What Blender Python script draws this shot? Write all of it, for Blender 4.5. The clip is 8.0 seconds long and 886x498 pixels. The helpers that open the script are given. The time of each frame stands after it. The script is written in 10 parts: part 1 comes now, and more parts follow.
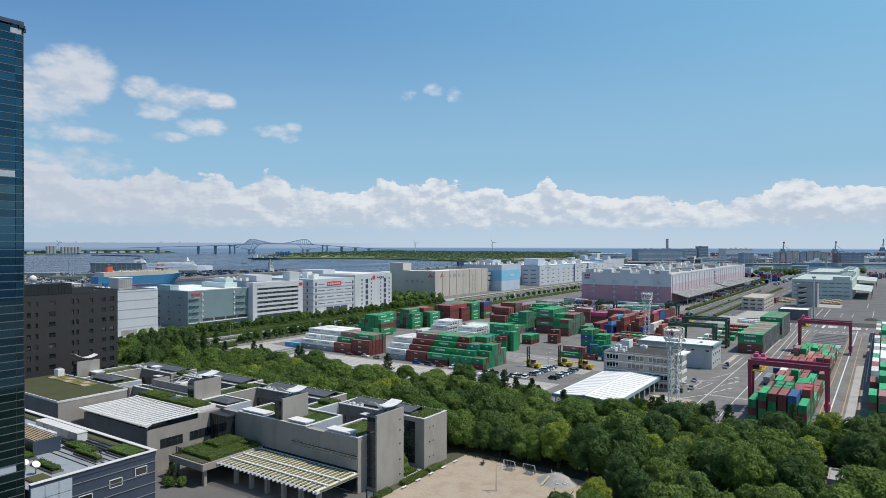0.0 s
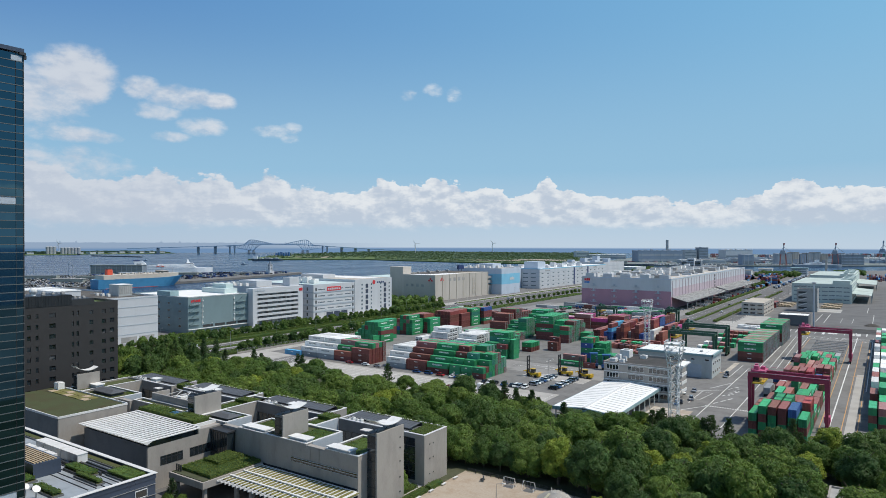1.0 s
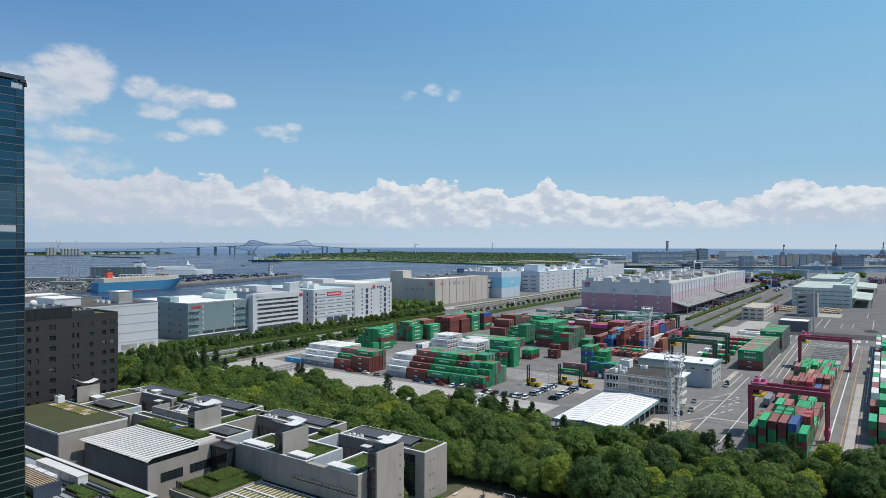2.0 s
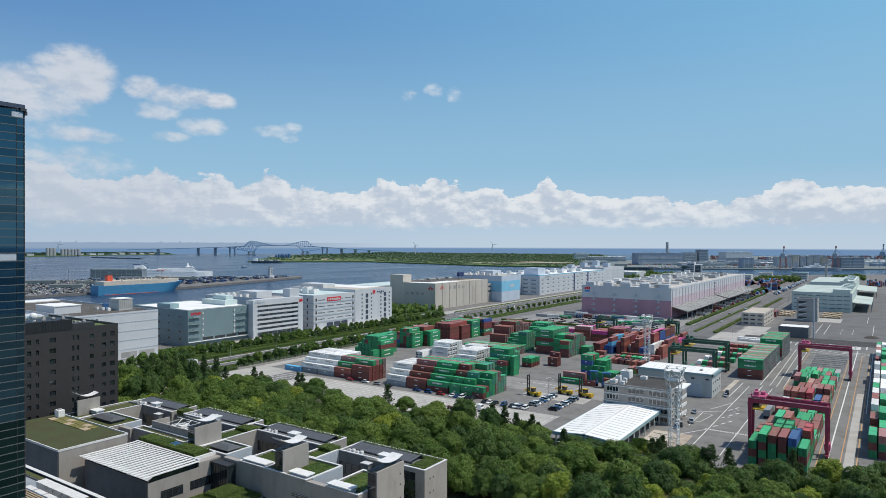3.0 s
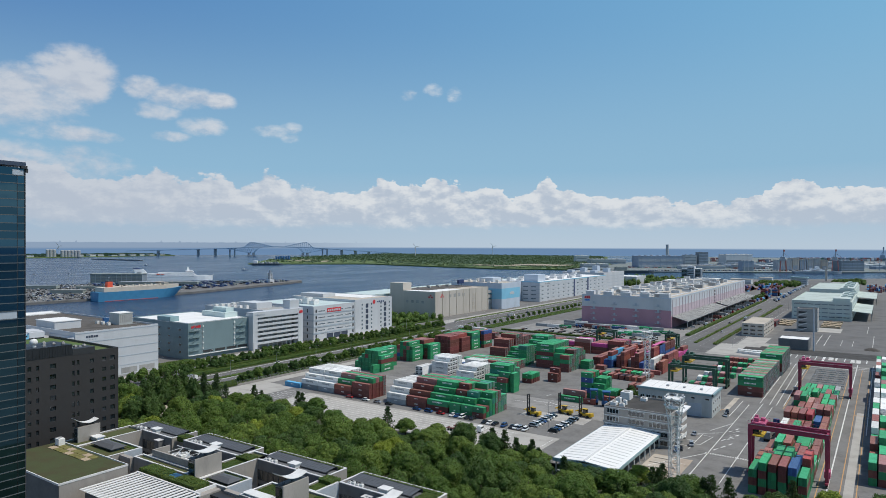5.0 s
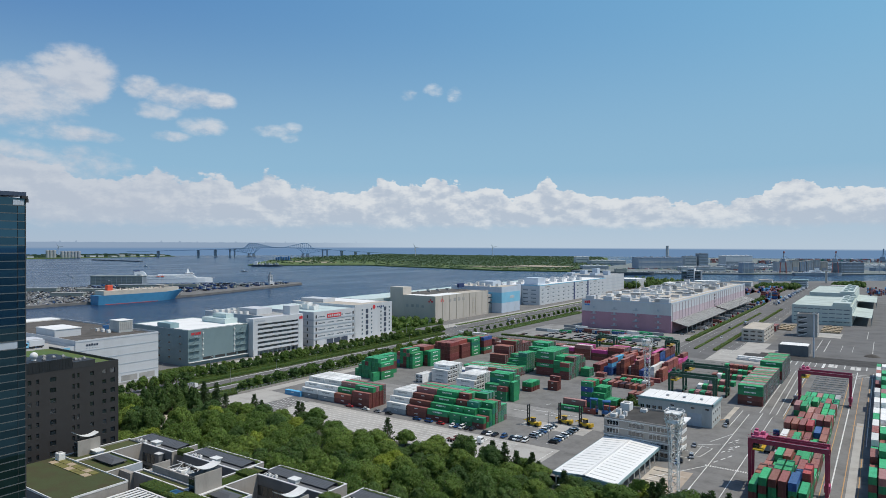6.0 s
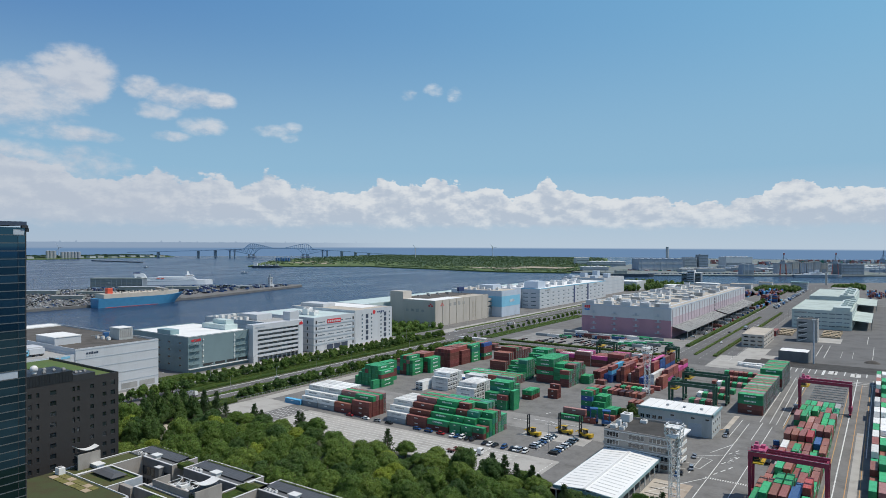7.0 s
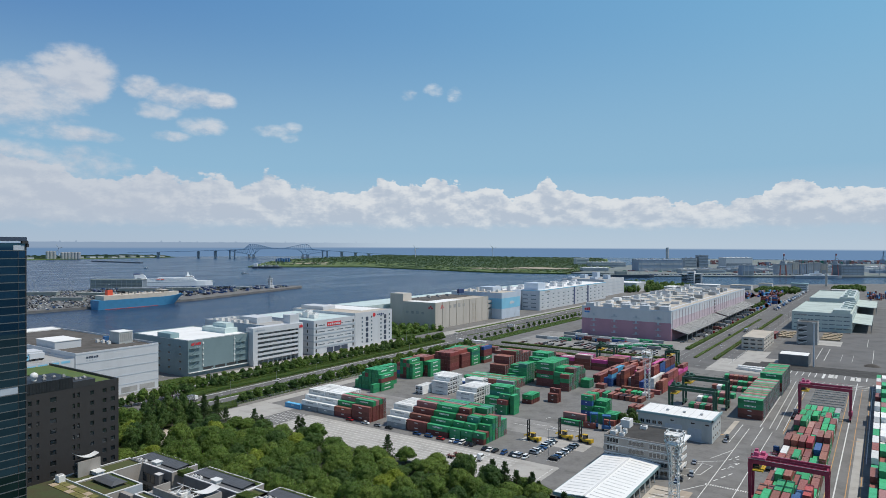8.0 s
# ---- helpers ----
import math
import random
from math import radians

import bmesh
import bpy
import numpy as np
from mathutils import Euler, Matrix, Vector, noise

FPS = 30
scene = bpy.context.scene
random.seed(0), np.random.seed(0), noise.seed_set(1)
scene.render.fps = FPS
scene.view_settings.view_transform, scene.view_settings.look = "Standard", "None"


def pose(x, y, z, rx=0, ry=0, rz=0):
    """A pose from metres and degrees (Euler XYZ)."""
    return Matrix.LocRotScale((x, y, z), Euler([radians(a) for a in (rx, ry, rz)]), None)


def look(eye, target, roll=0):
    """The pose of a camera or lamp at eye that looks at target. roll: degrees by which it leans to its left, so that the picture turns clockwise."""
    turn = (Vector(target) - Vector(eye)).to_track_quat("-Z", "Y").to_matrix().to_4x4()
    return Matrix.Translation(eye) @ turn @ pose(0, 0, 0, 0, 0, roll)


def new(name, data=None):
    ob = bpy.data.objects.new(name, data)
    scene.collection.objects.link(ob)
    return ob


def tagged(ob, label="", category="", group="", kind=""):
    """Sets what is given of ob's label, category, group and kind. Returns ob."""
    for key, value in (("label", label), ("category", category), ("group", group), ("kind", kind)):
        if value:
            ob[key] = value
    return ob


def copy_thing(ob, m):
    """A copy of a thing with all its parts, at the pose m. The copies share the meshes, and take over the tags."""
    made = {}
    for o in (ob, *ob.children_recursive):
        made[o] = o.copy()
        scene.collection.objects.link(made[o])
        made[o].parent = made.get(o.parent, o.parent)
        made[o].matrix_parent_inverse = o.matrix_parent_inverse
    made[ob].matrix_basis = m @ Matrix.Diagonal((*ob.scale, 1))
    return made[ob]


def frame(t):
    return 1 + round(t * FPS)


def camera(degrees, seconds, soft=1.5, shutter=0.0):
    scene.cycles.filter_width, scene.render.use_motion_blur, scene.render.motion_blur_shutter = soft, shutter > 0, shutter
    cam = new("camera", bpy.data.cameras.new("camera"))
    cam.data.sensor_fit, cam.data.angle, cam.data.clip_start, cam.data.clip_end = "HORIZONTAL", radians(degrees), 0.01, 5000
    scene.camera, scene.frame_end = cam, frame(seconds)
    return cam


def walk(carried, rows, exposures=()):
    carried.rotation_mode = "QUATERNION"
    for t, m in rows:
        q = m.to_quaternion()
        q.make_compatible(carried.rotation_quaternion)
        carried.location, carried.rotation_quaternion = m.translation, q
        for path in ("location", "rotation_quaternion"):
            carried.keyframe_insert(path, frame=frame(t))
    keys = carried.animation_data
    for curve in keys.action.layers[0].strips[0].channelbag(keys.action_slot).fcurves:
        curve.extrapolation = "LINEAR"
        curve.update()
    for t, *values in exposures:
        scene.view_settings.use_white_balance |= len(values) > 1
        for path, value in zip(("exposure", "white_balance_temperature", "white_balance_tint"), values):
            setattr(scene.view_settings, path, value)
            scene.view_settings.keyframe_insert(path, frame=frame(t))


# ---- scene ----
# ---------------------------------------------------------------- camera
# World: y runs along the quay roads, x across them, z up; the drone rises beside a glass tower.
cam = camera(68.58, 8.0, 0.7)
RISE = ((0.0, 0.0), (0.5, 0.064), (1.0, 0.125), (1.5, 0.187), (2.0, 0.252), (2.5, 0.318), (3.0, 0.385), (3.5, 0.452), (4.0, 0.520),
        (4.5, 0.584), (5.0, 0.652), (5.5, 0.722), (6.0, 0.791), (6.5, 0.860), (7.0, 0.928), (7.5, 0.975), (8.0, 1.0))
walk(cam, [(t, pose(-0.35 * g, -0.2 * g, 58.5 + 34.8 * g, 89.552, -0.10 - 0.12 * g, 34.28)) for t, g in RISE],
     ((0.0, 0.05), (3.0, 0.03), (4.5, -0.08), (8.0, -0.08)))

# ---------------------------------------------------------------- light
SUN_TURN, SUN_HEIGHT = 60.0, 61.0
sun = new("sun", bpy.data.lights.new("sun", "SUN"))
sun.data.energy, sun.data.angle, sun.data.color = 3.7, radians(0.6), (1.0, 0.94, 0.835)
_e, _a = radians(SUN_HEIGHT), radians(SUN_TURN)
sun.matrix_world = look((0, 0, 300), (-math.sin(_a) * math.cos(_e), -math.cos(_a) * math.cos(_e), 300 - math.sin(_e)))


class Nodes:
    """A small helper that adds nodes and wires them up."""

    def __init__(self, tree):
        self.tree = tree
        tree.nodes.clear()

    def add(self, kind):
        return self.tree.nodes.new(kind)

    def wire(self, a, b):
        self.tree.links.new(a, b)

    def put(self, socket, v):
        if isinstance(v, bpy.types.NodeSocket):
            self.wire(v, socket)
        else:
            socket.default_value = v

    def math(self, op, a, b=0.0, c=0.0, clamp=False):
        n = self.add("ShaderNodeMath")
        n.operation, n.use_clamp = op, clamp
        for s, v in zip(n.inputs, (a, b, c)):
            self.put(s, v)
        return n.outputs[0]

    def ramp(self, v, a, b, lo=0.0, hi=1.0, smooth=True):
        n = self.add("ShaderNodeMapRange")
        n.interpolation_type = "SMOOTHSTEP" if smooth else "LINEAR"
        for s, x in zip(n.inputs, (v, a, b, lo, hi)):
            self.put(s, x)
        return n.outputs[0]

    def mix(self, f, a, b, blend="MIX"):
        n = self.add("ShaderNodeMix")
        n.data_type, n.blend_type = "RGBA", blend
        self.put(n.inputs[0], f)
        self.put(n.inputs[6], a if not isinstance(a, tuple) else (*a[:3], 1))
        self.put(n.inputs[7], b if not isinstance(b, tuple) else (*b[:3], 1))
        return n.outputs[2]

    def noise(self, vec, scale, detail=4.0, rough=0.55):
        n = self.add("ShaderNodeTexNoise")
        if vec is not None:
            self.wire(vec, n.inputs["Vector"])
        n.inputs["Scale"].default_value, n.inputs["Detail"].default_value, n.inputs["Roughness"].default_value = scale, detail, rough
        return n.outputs["Fac"]

    def vec(self, x, y, z):
        n = self.add("ShaderNodeCombineXYZ")
        for s, v in zip(n.inputs, (x, y, z)):
            self.put(s, v)
        return n.outputs[0]


# ---------------------------------------------------------------- sky with cumulus over the bay
world = bpy.data.worlds.new("world")
scene.world = world
world.use_nodes = True
w = Nodes(world.node_tree)
sky = w.add("ShaderNodeTexSky")
sky.sky_type, sky.sun_disc, sky.sun_elevation, sky.sun_rotation = "NISHITA", False, _e, _a
sky.altitude, sky.air_density, sky.dust_density, sky.ozone_density = 60.0, 1.0, 0.3, 2.0
direction = w.add("ShaderNodeTexCoord").outputs["Generated"]
split = w.add("ShaderNodeSeparateXYZ")
w.wire(direction, split.inputs[0])
dx, dy, dz = split.outputs
az = w.math("ARCTAN2", dx, dy)                      # radians, positive towards +x
az = w.math("ADD", az, radians(34.28))              # 0 straight ahead
el = w.math("ARCSINE", dz)
uv = w.vec(az, w.math("MULTIPLY", el, 1.7), 0.0)
n_mid = w.noise(uv, 17.0, 6.0, 0.58)
n_fine = w.noise(uv, 55.0, 5.0, 0.6)
lump = w.math("ADD", w.math("MULTIPLY", n_mid, 0.72), w.math("MULTIPLY", n_fine, 0.28))
uv_lit = w.vec(w.math("ADD", az, 0.006), w.math("ADD", w.math("MULTIPLY", el, 1.7), 0.018), 0.0)
lump_lit = w.math("ADD", w.math("MULTIPLY", w.noise(uv_lit, 17.0, 6.0, 0.58), 0.72), w.math("MULTIPLY", w.noise(uv_lit, 55.0, 5.0, 0.6), 0.28))
# long bank of cumulus low over the sea: the height of its tops along the horizon
SKYLINE = ((-0.62, 0.108), (-0.54, 0.098), (-0.50, 0.078), (-0.46, 0.084), (-0.408, 0.098), (-0.378, 0.084), (-0.335, 0.094), (-0.30, 0.079), (-0.262, 0.092), (-0.21, 0.080), (-0.16, 0.068), (-0.125, 0.072), (-0.097, 0.091),
           (-0.072, 0.080), (-0.038, 0.084), (-0.012, 0.099), (0.014, 0.084), (0.045, 0.075), (0.078, 0.078), (0.092, 0.074), (0.101, 0.058), (0.125, 0.074), (0.157, 0.097), (0.18, 0.076), (0.22, 0.066), (0.30, 0.064), (0.34, 0.055), (0.40, 0.056), (0.45, 0.064), (0.487, 0.086), (0.53, 0.073), (0.62, 0.066))
curve = w.add("ShaderNodeValToRGB")
curve.color_ramp.interpolation = "EASE"
for n_, (a0, e0) in enumerate(SKYLINE):
    stop = curve.color_ramp.elements[n_] if n_ < 2 else curve.color_ramp.elements.new(1.0)
    stop.position = (a0 + 0.65) / 1.3
    stop.color = (e0 * 5, e0 * 5, e0 * 5, 1)
w.wire(w.ramp(az, -0.65, 0.65, 0.0, 1.0, False), curve.inputs[0])
puff = w.add("ShaderNodeTexVoronoi")
w.wire(uv, puff.inputs["Vector"])
puff.feature, puff.inputs["Scale"].default_value, puff.inputs["Detail"].default_value, puff.inputs["Roughness"].default_value = "F1", 46.0, 2.0, 0.55
bulge = w.math("SUBTRACT", 0.42, puff.outputs["Distance"])
top = w.math("ADD", w.math("ADD", w.math("MULTIPLY", curve.outputs[0], 0.2), 0.013), w.math("ADD", w.math("MULTIPLY", w.math("SUBTRACT", n_mid, 0.5), 0.045), w.math("ADD", w.math("MULTIPLY", w.math("SUBTRACT", n_fine, 0.5), 0.018), w.math("MULTIPLY", bulge, 0.009))))
rise = w.ramp(w.math("SUBTRACT", top, el), w.ramp(az, -0.5, 0.0, -0.012, -0.002), w.ramp(az, -0.5, 0.0, 0.020, 0.008))
foot = w.ramp(el, 0.006, 0.05)
bank = w.math("MULTIPLY", w.math("MULTIPLY", rise, foot), 1.45)
# separate clouds higher up: azimuth, elevation, half sizes, strength
for a0, e0, sa, se, k in ((-0.515, 0.222, 0.050, 0.036, 0.92), (-0.582, 0.190, 0.075, 0.036, 0.90), (-0.60, 0.160, 0.08, 0.016, 0.74), (-0.385, 0.204, 0.046, 0.017, 0.86), (-0.435, 0.214, 0.026, 0.016, 0.80), (-0.415, 0.184, 0.034, 0.013, 0.74), (-0.333, 0.203, 0.024, 0.012, 0.82),
                          (-0.352, 0.168, 0.036, 0.014, 0.74), (-0.54, 0.145, 0.055, 0.012, 0.70), (-0.255, 0.165, 0.030, 0.010, 0.62), (-0.230, 0.170, 0.018, 0.010, 0.62), (-0.014, 0.232, 0.016, 0.011, 0.50), (-0.40, 0.150, 0.03, 0.008, 0.6), (-0.48, 0.142, 0.03, 0.008, 0.58),
                          (0.017, 0.224, 0.014, 0.014, 0.50), (-0.055, 0.224, 0.016, 0.010, 0.52), (-0.56, 0.105, 0.12, 0.026, 0.70), (-0.230, 0.155, 0.016, 0.009, 0.6),
                          (-1.6, 0.22, 0.35, 0.07, 0.9), (-2.6, 0.3, 0.3, 0.08, 0.9)):
    q = w.math("ADD", w.math("POWER", w.math("MULTIPLY", w.math("SUBTRACT", az, a0), 1 / sa), 2.0),
               w.math("POWER", w.math("MULTIPLY", w.math("SUBTRACT", el, e0), 1 / se), 2.0))
    bank = w.math("MAXIMUM", bank, w.math("MULTIPLY", w.ramp(q, 2.4, 0.0), k))
dense = w.math("ADD", bank, w.math("MULTIPLY", w.math("SUBTRACT", lump, 0.5), 1.6))
cloud = w.ramp(dense, 0.36, 0.96)
relief = w.math("ADD", w.math("MULTIPLY", w.math("SUBTRACT", lump, lump_lit), 3.4), w.math("MULTIPLY", w.ramp(w.math("SUBTRACT", top, el), 0.0, 0.055), -0.34))
white = w.mix(w.ramp(relief, -0.50, 0.28), (4.9, 5.6, 6.6), (7.5, 7.8, 8.1))
white = w.mix(w.ramp(az, -0.12, -0.5, 0.0, 0.62), white, (5.0, 5.55, 6.5))
# clear air: deep blue overhead, paler and hazier down to the sea
side = w.ramp(az, -0.6, 0.6, 0.0, 1.0, False)
fog = w.mix(w.ramp(az, -0.6, 0.2), (4.3, 5.3, 6.5), (4.9, 6.0, 7.1))
low = w.mix(w.ramp(el, 0.0, 0.11, 0, 1, False), fog, (2.95, 5.1, 6.9))
high = w.mix(side, (0.98, 2.45, 5.15), (1.95, 4.45, 6.9))
band = w.mix(w.ramp(el, 0.07, 0.37), low, high)
clear = w.mix(w.ramp(el, 0.34, 0.75), band, w.mix(1.0, sky.outputs[0], (1.25, 1.25, 1.25), "MULTIPLY"))
air = w.mix(w.math("MULTIPLY", cloud, w.ramp(el, 0.0, 0.06, 0.55, 0.95)), clear, white)
sea_far = w.ramp(el, -0.0075, -0.0045, 1.0, 0.0)
air = w.mix(sea_far, air, (1.55, 2.65, 4.4))
# faint coast and towers on the far side of the bay
coast_top = w.math("ADD", 0.0002, w.math("ADD", w.math("MULTIPLY", w.ramp(w.noise(w.vec(az, 0.0, 0.0), 170.0, 2.0), 0.55, 0.75), 0.0045), w.math("MULTIPLY", w.noise(w.vec(az, 3.0, 0.0), 60.0, 2.0), 0.002)))
coast = w.math("MULTIPLY", w.ramp(w.math("SUBTRACT", coast_top, el), -0.0004, 0.0006), w.ramp(el, -0.0085, -0.0065))
coast = w.math("MULTIPLY", coast, w.ramp(az, -0.05, -0.30, 0.0, 0.85))
air = w.mix(coast, air, (2.5, 3.4, 4.75))
bg = w.add("ShaderNodeBackground")
w.wire(air, bg.inputs[0])
bg.inputs[1].default_value = 0.10
w.wire(bg.outputs[0], w.add("ShaderNodeOutputWorld").inputs[0])
scene.view_settings.exposure = 0.0
# ---------------------------------------------------------------- materials
def material(name, colour, rough=0.8, metal=0.0, stain=0.22, size=6.0, grain=0.10, grain_size=0.5, bump=0.15, vary=0.0, ribs=0.0, tint=None, spec=0.5, stretch=(1, 1, 1)):
    """A painted, mineral or metal surface: stains at one size in metres, grain at another, fine relief, and optional ribs."""
    m = bpy.data.materials.new(name)
    m.use_nodes = True
    n = Nodes(m.node_tree)
    p = n.add("ShaderNodeBsdfPrincipled")
    where = n.add("ShaderNodeNewGeometry").outputs["Position"]
    if stretch != (1, 1, 1):
        mp = n.add("ShaderNodeMapping")
        n.wire(where, mp.inputs[0])
        mp.inputs["Scale"].default_value = stretch
        spot = mp.outputs[0]
    else:
        spot = where
    big = n.noise(spot, 1.0 / size, 5.0, 0.6)
    small = n.noise(spot, 1.0 / grain_size, 3.0, 0.6)
    c = tuple(colour)
    dark = tint if tint else tuple(v * 0.55 for v in c)
    light = tuple(min(1.0, v * 1.25) for v in c)
    col = n.mix(n.ramp(big, 0.42, 0.72, 0.0, stain * 2), c, dark)
    col = n.mix(n.ramp(small, 0.5, 0.8, 0.0, grain * 3), col, light)
    col = n.mix(n.ramp(small, 0.5, 0.25, 0.0, grain * 3), col, dark)
    if vary:
        hsv = n.add("ShaderNodeHueSaturation")
        r = n.add("ShaderNodeObjectInfo").outputs["Random"]
        isl = n.add("ShaderNodeNewGeometry").outputs["Random Per Island"]
        r = n.math("FRACT", n.math("ADD", r, isl))
        n.wire(n.ramp(r, 0, 1, 1 - vary, 1 + vary, False), hsv.inputs["Value"])
        n.wire(n.ramp(n.math("FRACT", n.math("MULTIPLY", r, 7.3)), 0, 1, 0.5 - vary * 0.05, 0.5 + vary * 0.05, False), hsv.inputs["Hue"])
        n.wire(col, hsv.inputs["Color"])
        col = hsv.outputs[0]
    n.wire(col, p.inputs["Base Color"])
    n.wire(n.ramp(big, 0.3, 0.7, max(0.02, rough - 0.08), min(1.0, rough + 0.08)), p.inputs["Roughness"])
    p.inputs["Metallic"].default_value = metal
    p.inputs["Specular IOR Level"].default_value = spec
    height = small
    if ribs:
        s = n.add("ShaderNodeSeparateXYZ")
        n.wire(where, s.inputs[0])
        wave = n.math("SINE", n.math("MULTIPLY", n.math("ADD", s.outputs[0], s.outputs[1]), 2 * math.pi / ribs))
        height = n.math("ADD", n.math("MULTIPLY", small, 0.2), n.math("MULTIPLY", wave, 1.0))
    if bump:
        b = n.add("ShaderNodeBump")
        b.inputs["Strength"].default_value = bump
        b.inputs["Distance"].default_value = 0.06 if ribs else 0.05
        n.wire(height, b.inputs["Height"])
        n.wire(b.outputs[0], p.inputs["Normal"])
    n.wire(p.outputs[0], n.add("ShaderNodeOutputMaterial").inputs[0])
    return m


def glass_material(name, colour, rough=0.04, spec=0.8, metal=0.0):
    """Coated window glass that mirrors the sky over a dark inside."""
    m = bpy.data.materials.new(name)
    m.use_nodes = True
    n = Nodes(m.node_tree)
    p = n.add("ShaderNodeBsdfPrincipled")
    r = n.math("FRACT", n.math("ADD", n.add("ShaderNodeObjectInfo").outputs["Random"], n.add("ShaderNodeNewGeometry").outputs["Random Per Island"]))
    col = n.mix(n.math("MULTIPLY", r, 0.8), colour, tuple(min(1, v * 1.8 + 0.005) for v in colour))
    n.wire(col, p.inputs["Base Color"])
    p.inputs["Roughness"].default_value = rough
    p.inputs["Specular IOR Level"].default_value = spec
    p.inputs["IOR"].default_value = 1.6
    p.inputs["Metallic"].default_value = metal
    n.wire(p.outputs[0], n.add("ShaderNodeOutputMaterial").inputs[0])
    return m


def water_material():
    m = bpy.data.materials.new("bay_water")
    m.use_nodes = True
    n = Nodes(m.node_tree)
    p = n.add("ShaderNodeBsdfPrincipled")
    where = n.add("ShaderNodeNewGeometry").outputs["Position"]
    mp = n.add("ShaderNodeMapping")
    n.wire(where, mp.inputs[0])
    mp.inputs["Rotation"].default_value, mp.inputs["Scale"].default_value = (0, 0, 0.9), (1.0, 0.28, 1.0)
    wide = n.noise(mp.outputs[0], 1 / 120.0, 6.0, 0.62)
    n.wire(n.mix(n.ramp(wide, 0.35, 0.7), (0.018, 0.041, 0.088), (0.036, 0.068, 0.122)), p.inputs["Base Color"])
    n.wire(n.ramp(wide, 0.35, 0.65, 0.16, 0.26), p.inputs["Roughness"])
    p.inputs["IOR"].default_value = 1.33
    p.inputs["Specular IOR Level"].default_value = 0.06
    b = n.add("ShaderNodeBump")
    b.inputs["Strength"].default_value, b.inputs["Distance"].default_value = 0.9, 1.2
    n.wire(n.math("ADD", n.noise(where, 1 / 5.0, 3.0), n.math("MULTIPLY", n.noise(where, 1 / 30.0, 3.0), 1.5)), b.inputs["Height"])
    n.wire(b.outputs[0], p.inputs["Normal"])
    n.wire(p.outputs[0], n.add("ShaderNodeOutputMaterial").inputs[0])
    return m


def leaf_material(name, colour, other, vary=0.25):
    m = bpy.data.materials.new(name)
    m.use_nodes = True
    n = Nodes(m.node_tree)
    p = n.add("ShaderNodeBsdfPrincipled")
    r = n.add("ShaderNodeObjectInfo").outputs["Random"]
    isl = n.add("ShaderNodeNewGeometry").outputs["Random Per Island"]
    where = n.add("ShaderNodeNewGeometry").outputs["Position"]
    col = n.mix(r, colour, other)
    col = n.mix(n.ramp(n.noise(where, 1 / 2.2, 2.0), 0.35, 0.7, 0.0, 0.6), col, tuple(v * 0.62 for v in colour))
    hsv = n.add("ShaderNodeHueSaturation")
    n.wire(n.ramp(isl, 0, 1, 1 - vary, 1 + vary, False), hsv.inputs["Value"])
    n.wire(n.ramp(n.math("FRACT", n.math("MULTIPLY", isl, 5.7)), 0, 1, 0.48, 0.515, False), hsv.inputs["Hue"])
    n.wire(col, hsv.inputs["Color"])
    n.wire(hsv.outputs[0], p.inputs["Base Color"])
    p.inputs["Roughness"].default_value = 0.6
    p.inputs["Specular IOR Level"].default_value = 0.25
    t = n.add("ShaderNodeBsdfTranslucent")
    n.wire(n.mix(0.5, hsv.outputs[0], (0.10, 0.16, 0.02)), t.inputs[0])
    mixer = n.add("ShaderNodeMixShader")
    mixer.inputs[0].default_value = 0.36
    n.wire(p.outputs[0], mixer.inputs[1])
    n.wire(t.outputs[0], mixer.inputs[2])
    n.wire(mixer.outputs[0], n.add("ShaderNodeOutputMaterial").inputs[0])
    return m


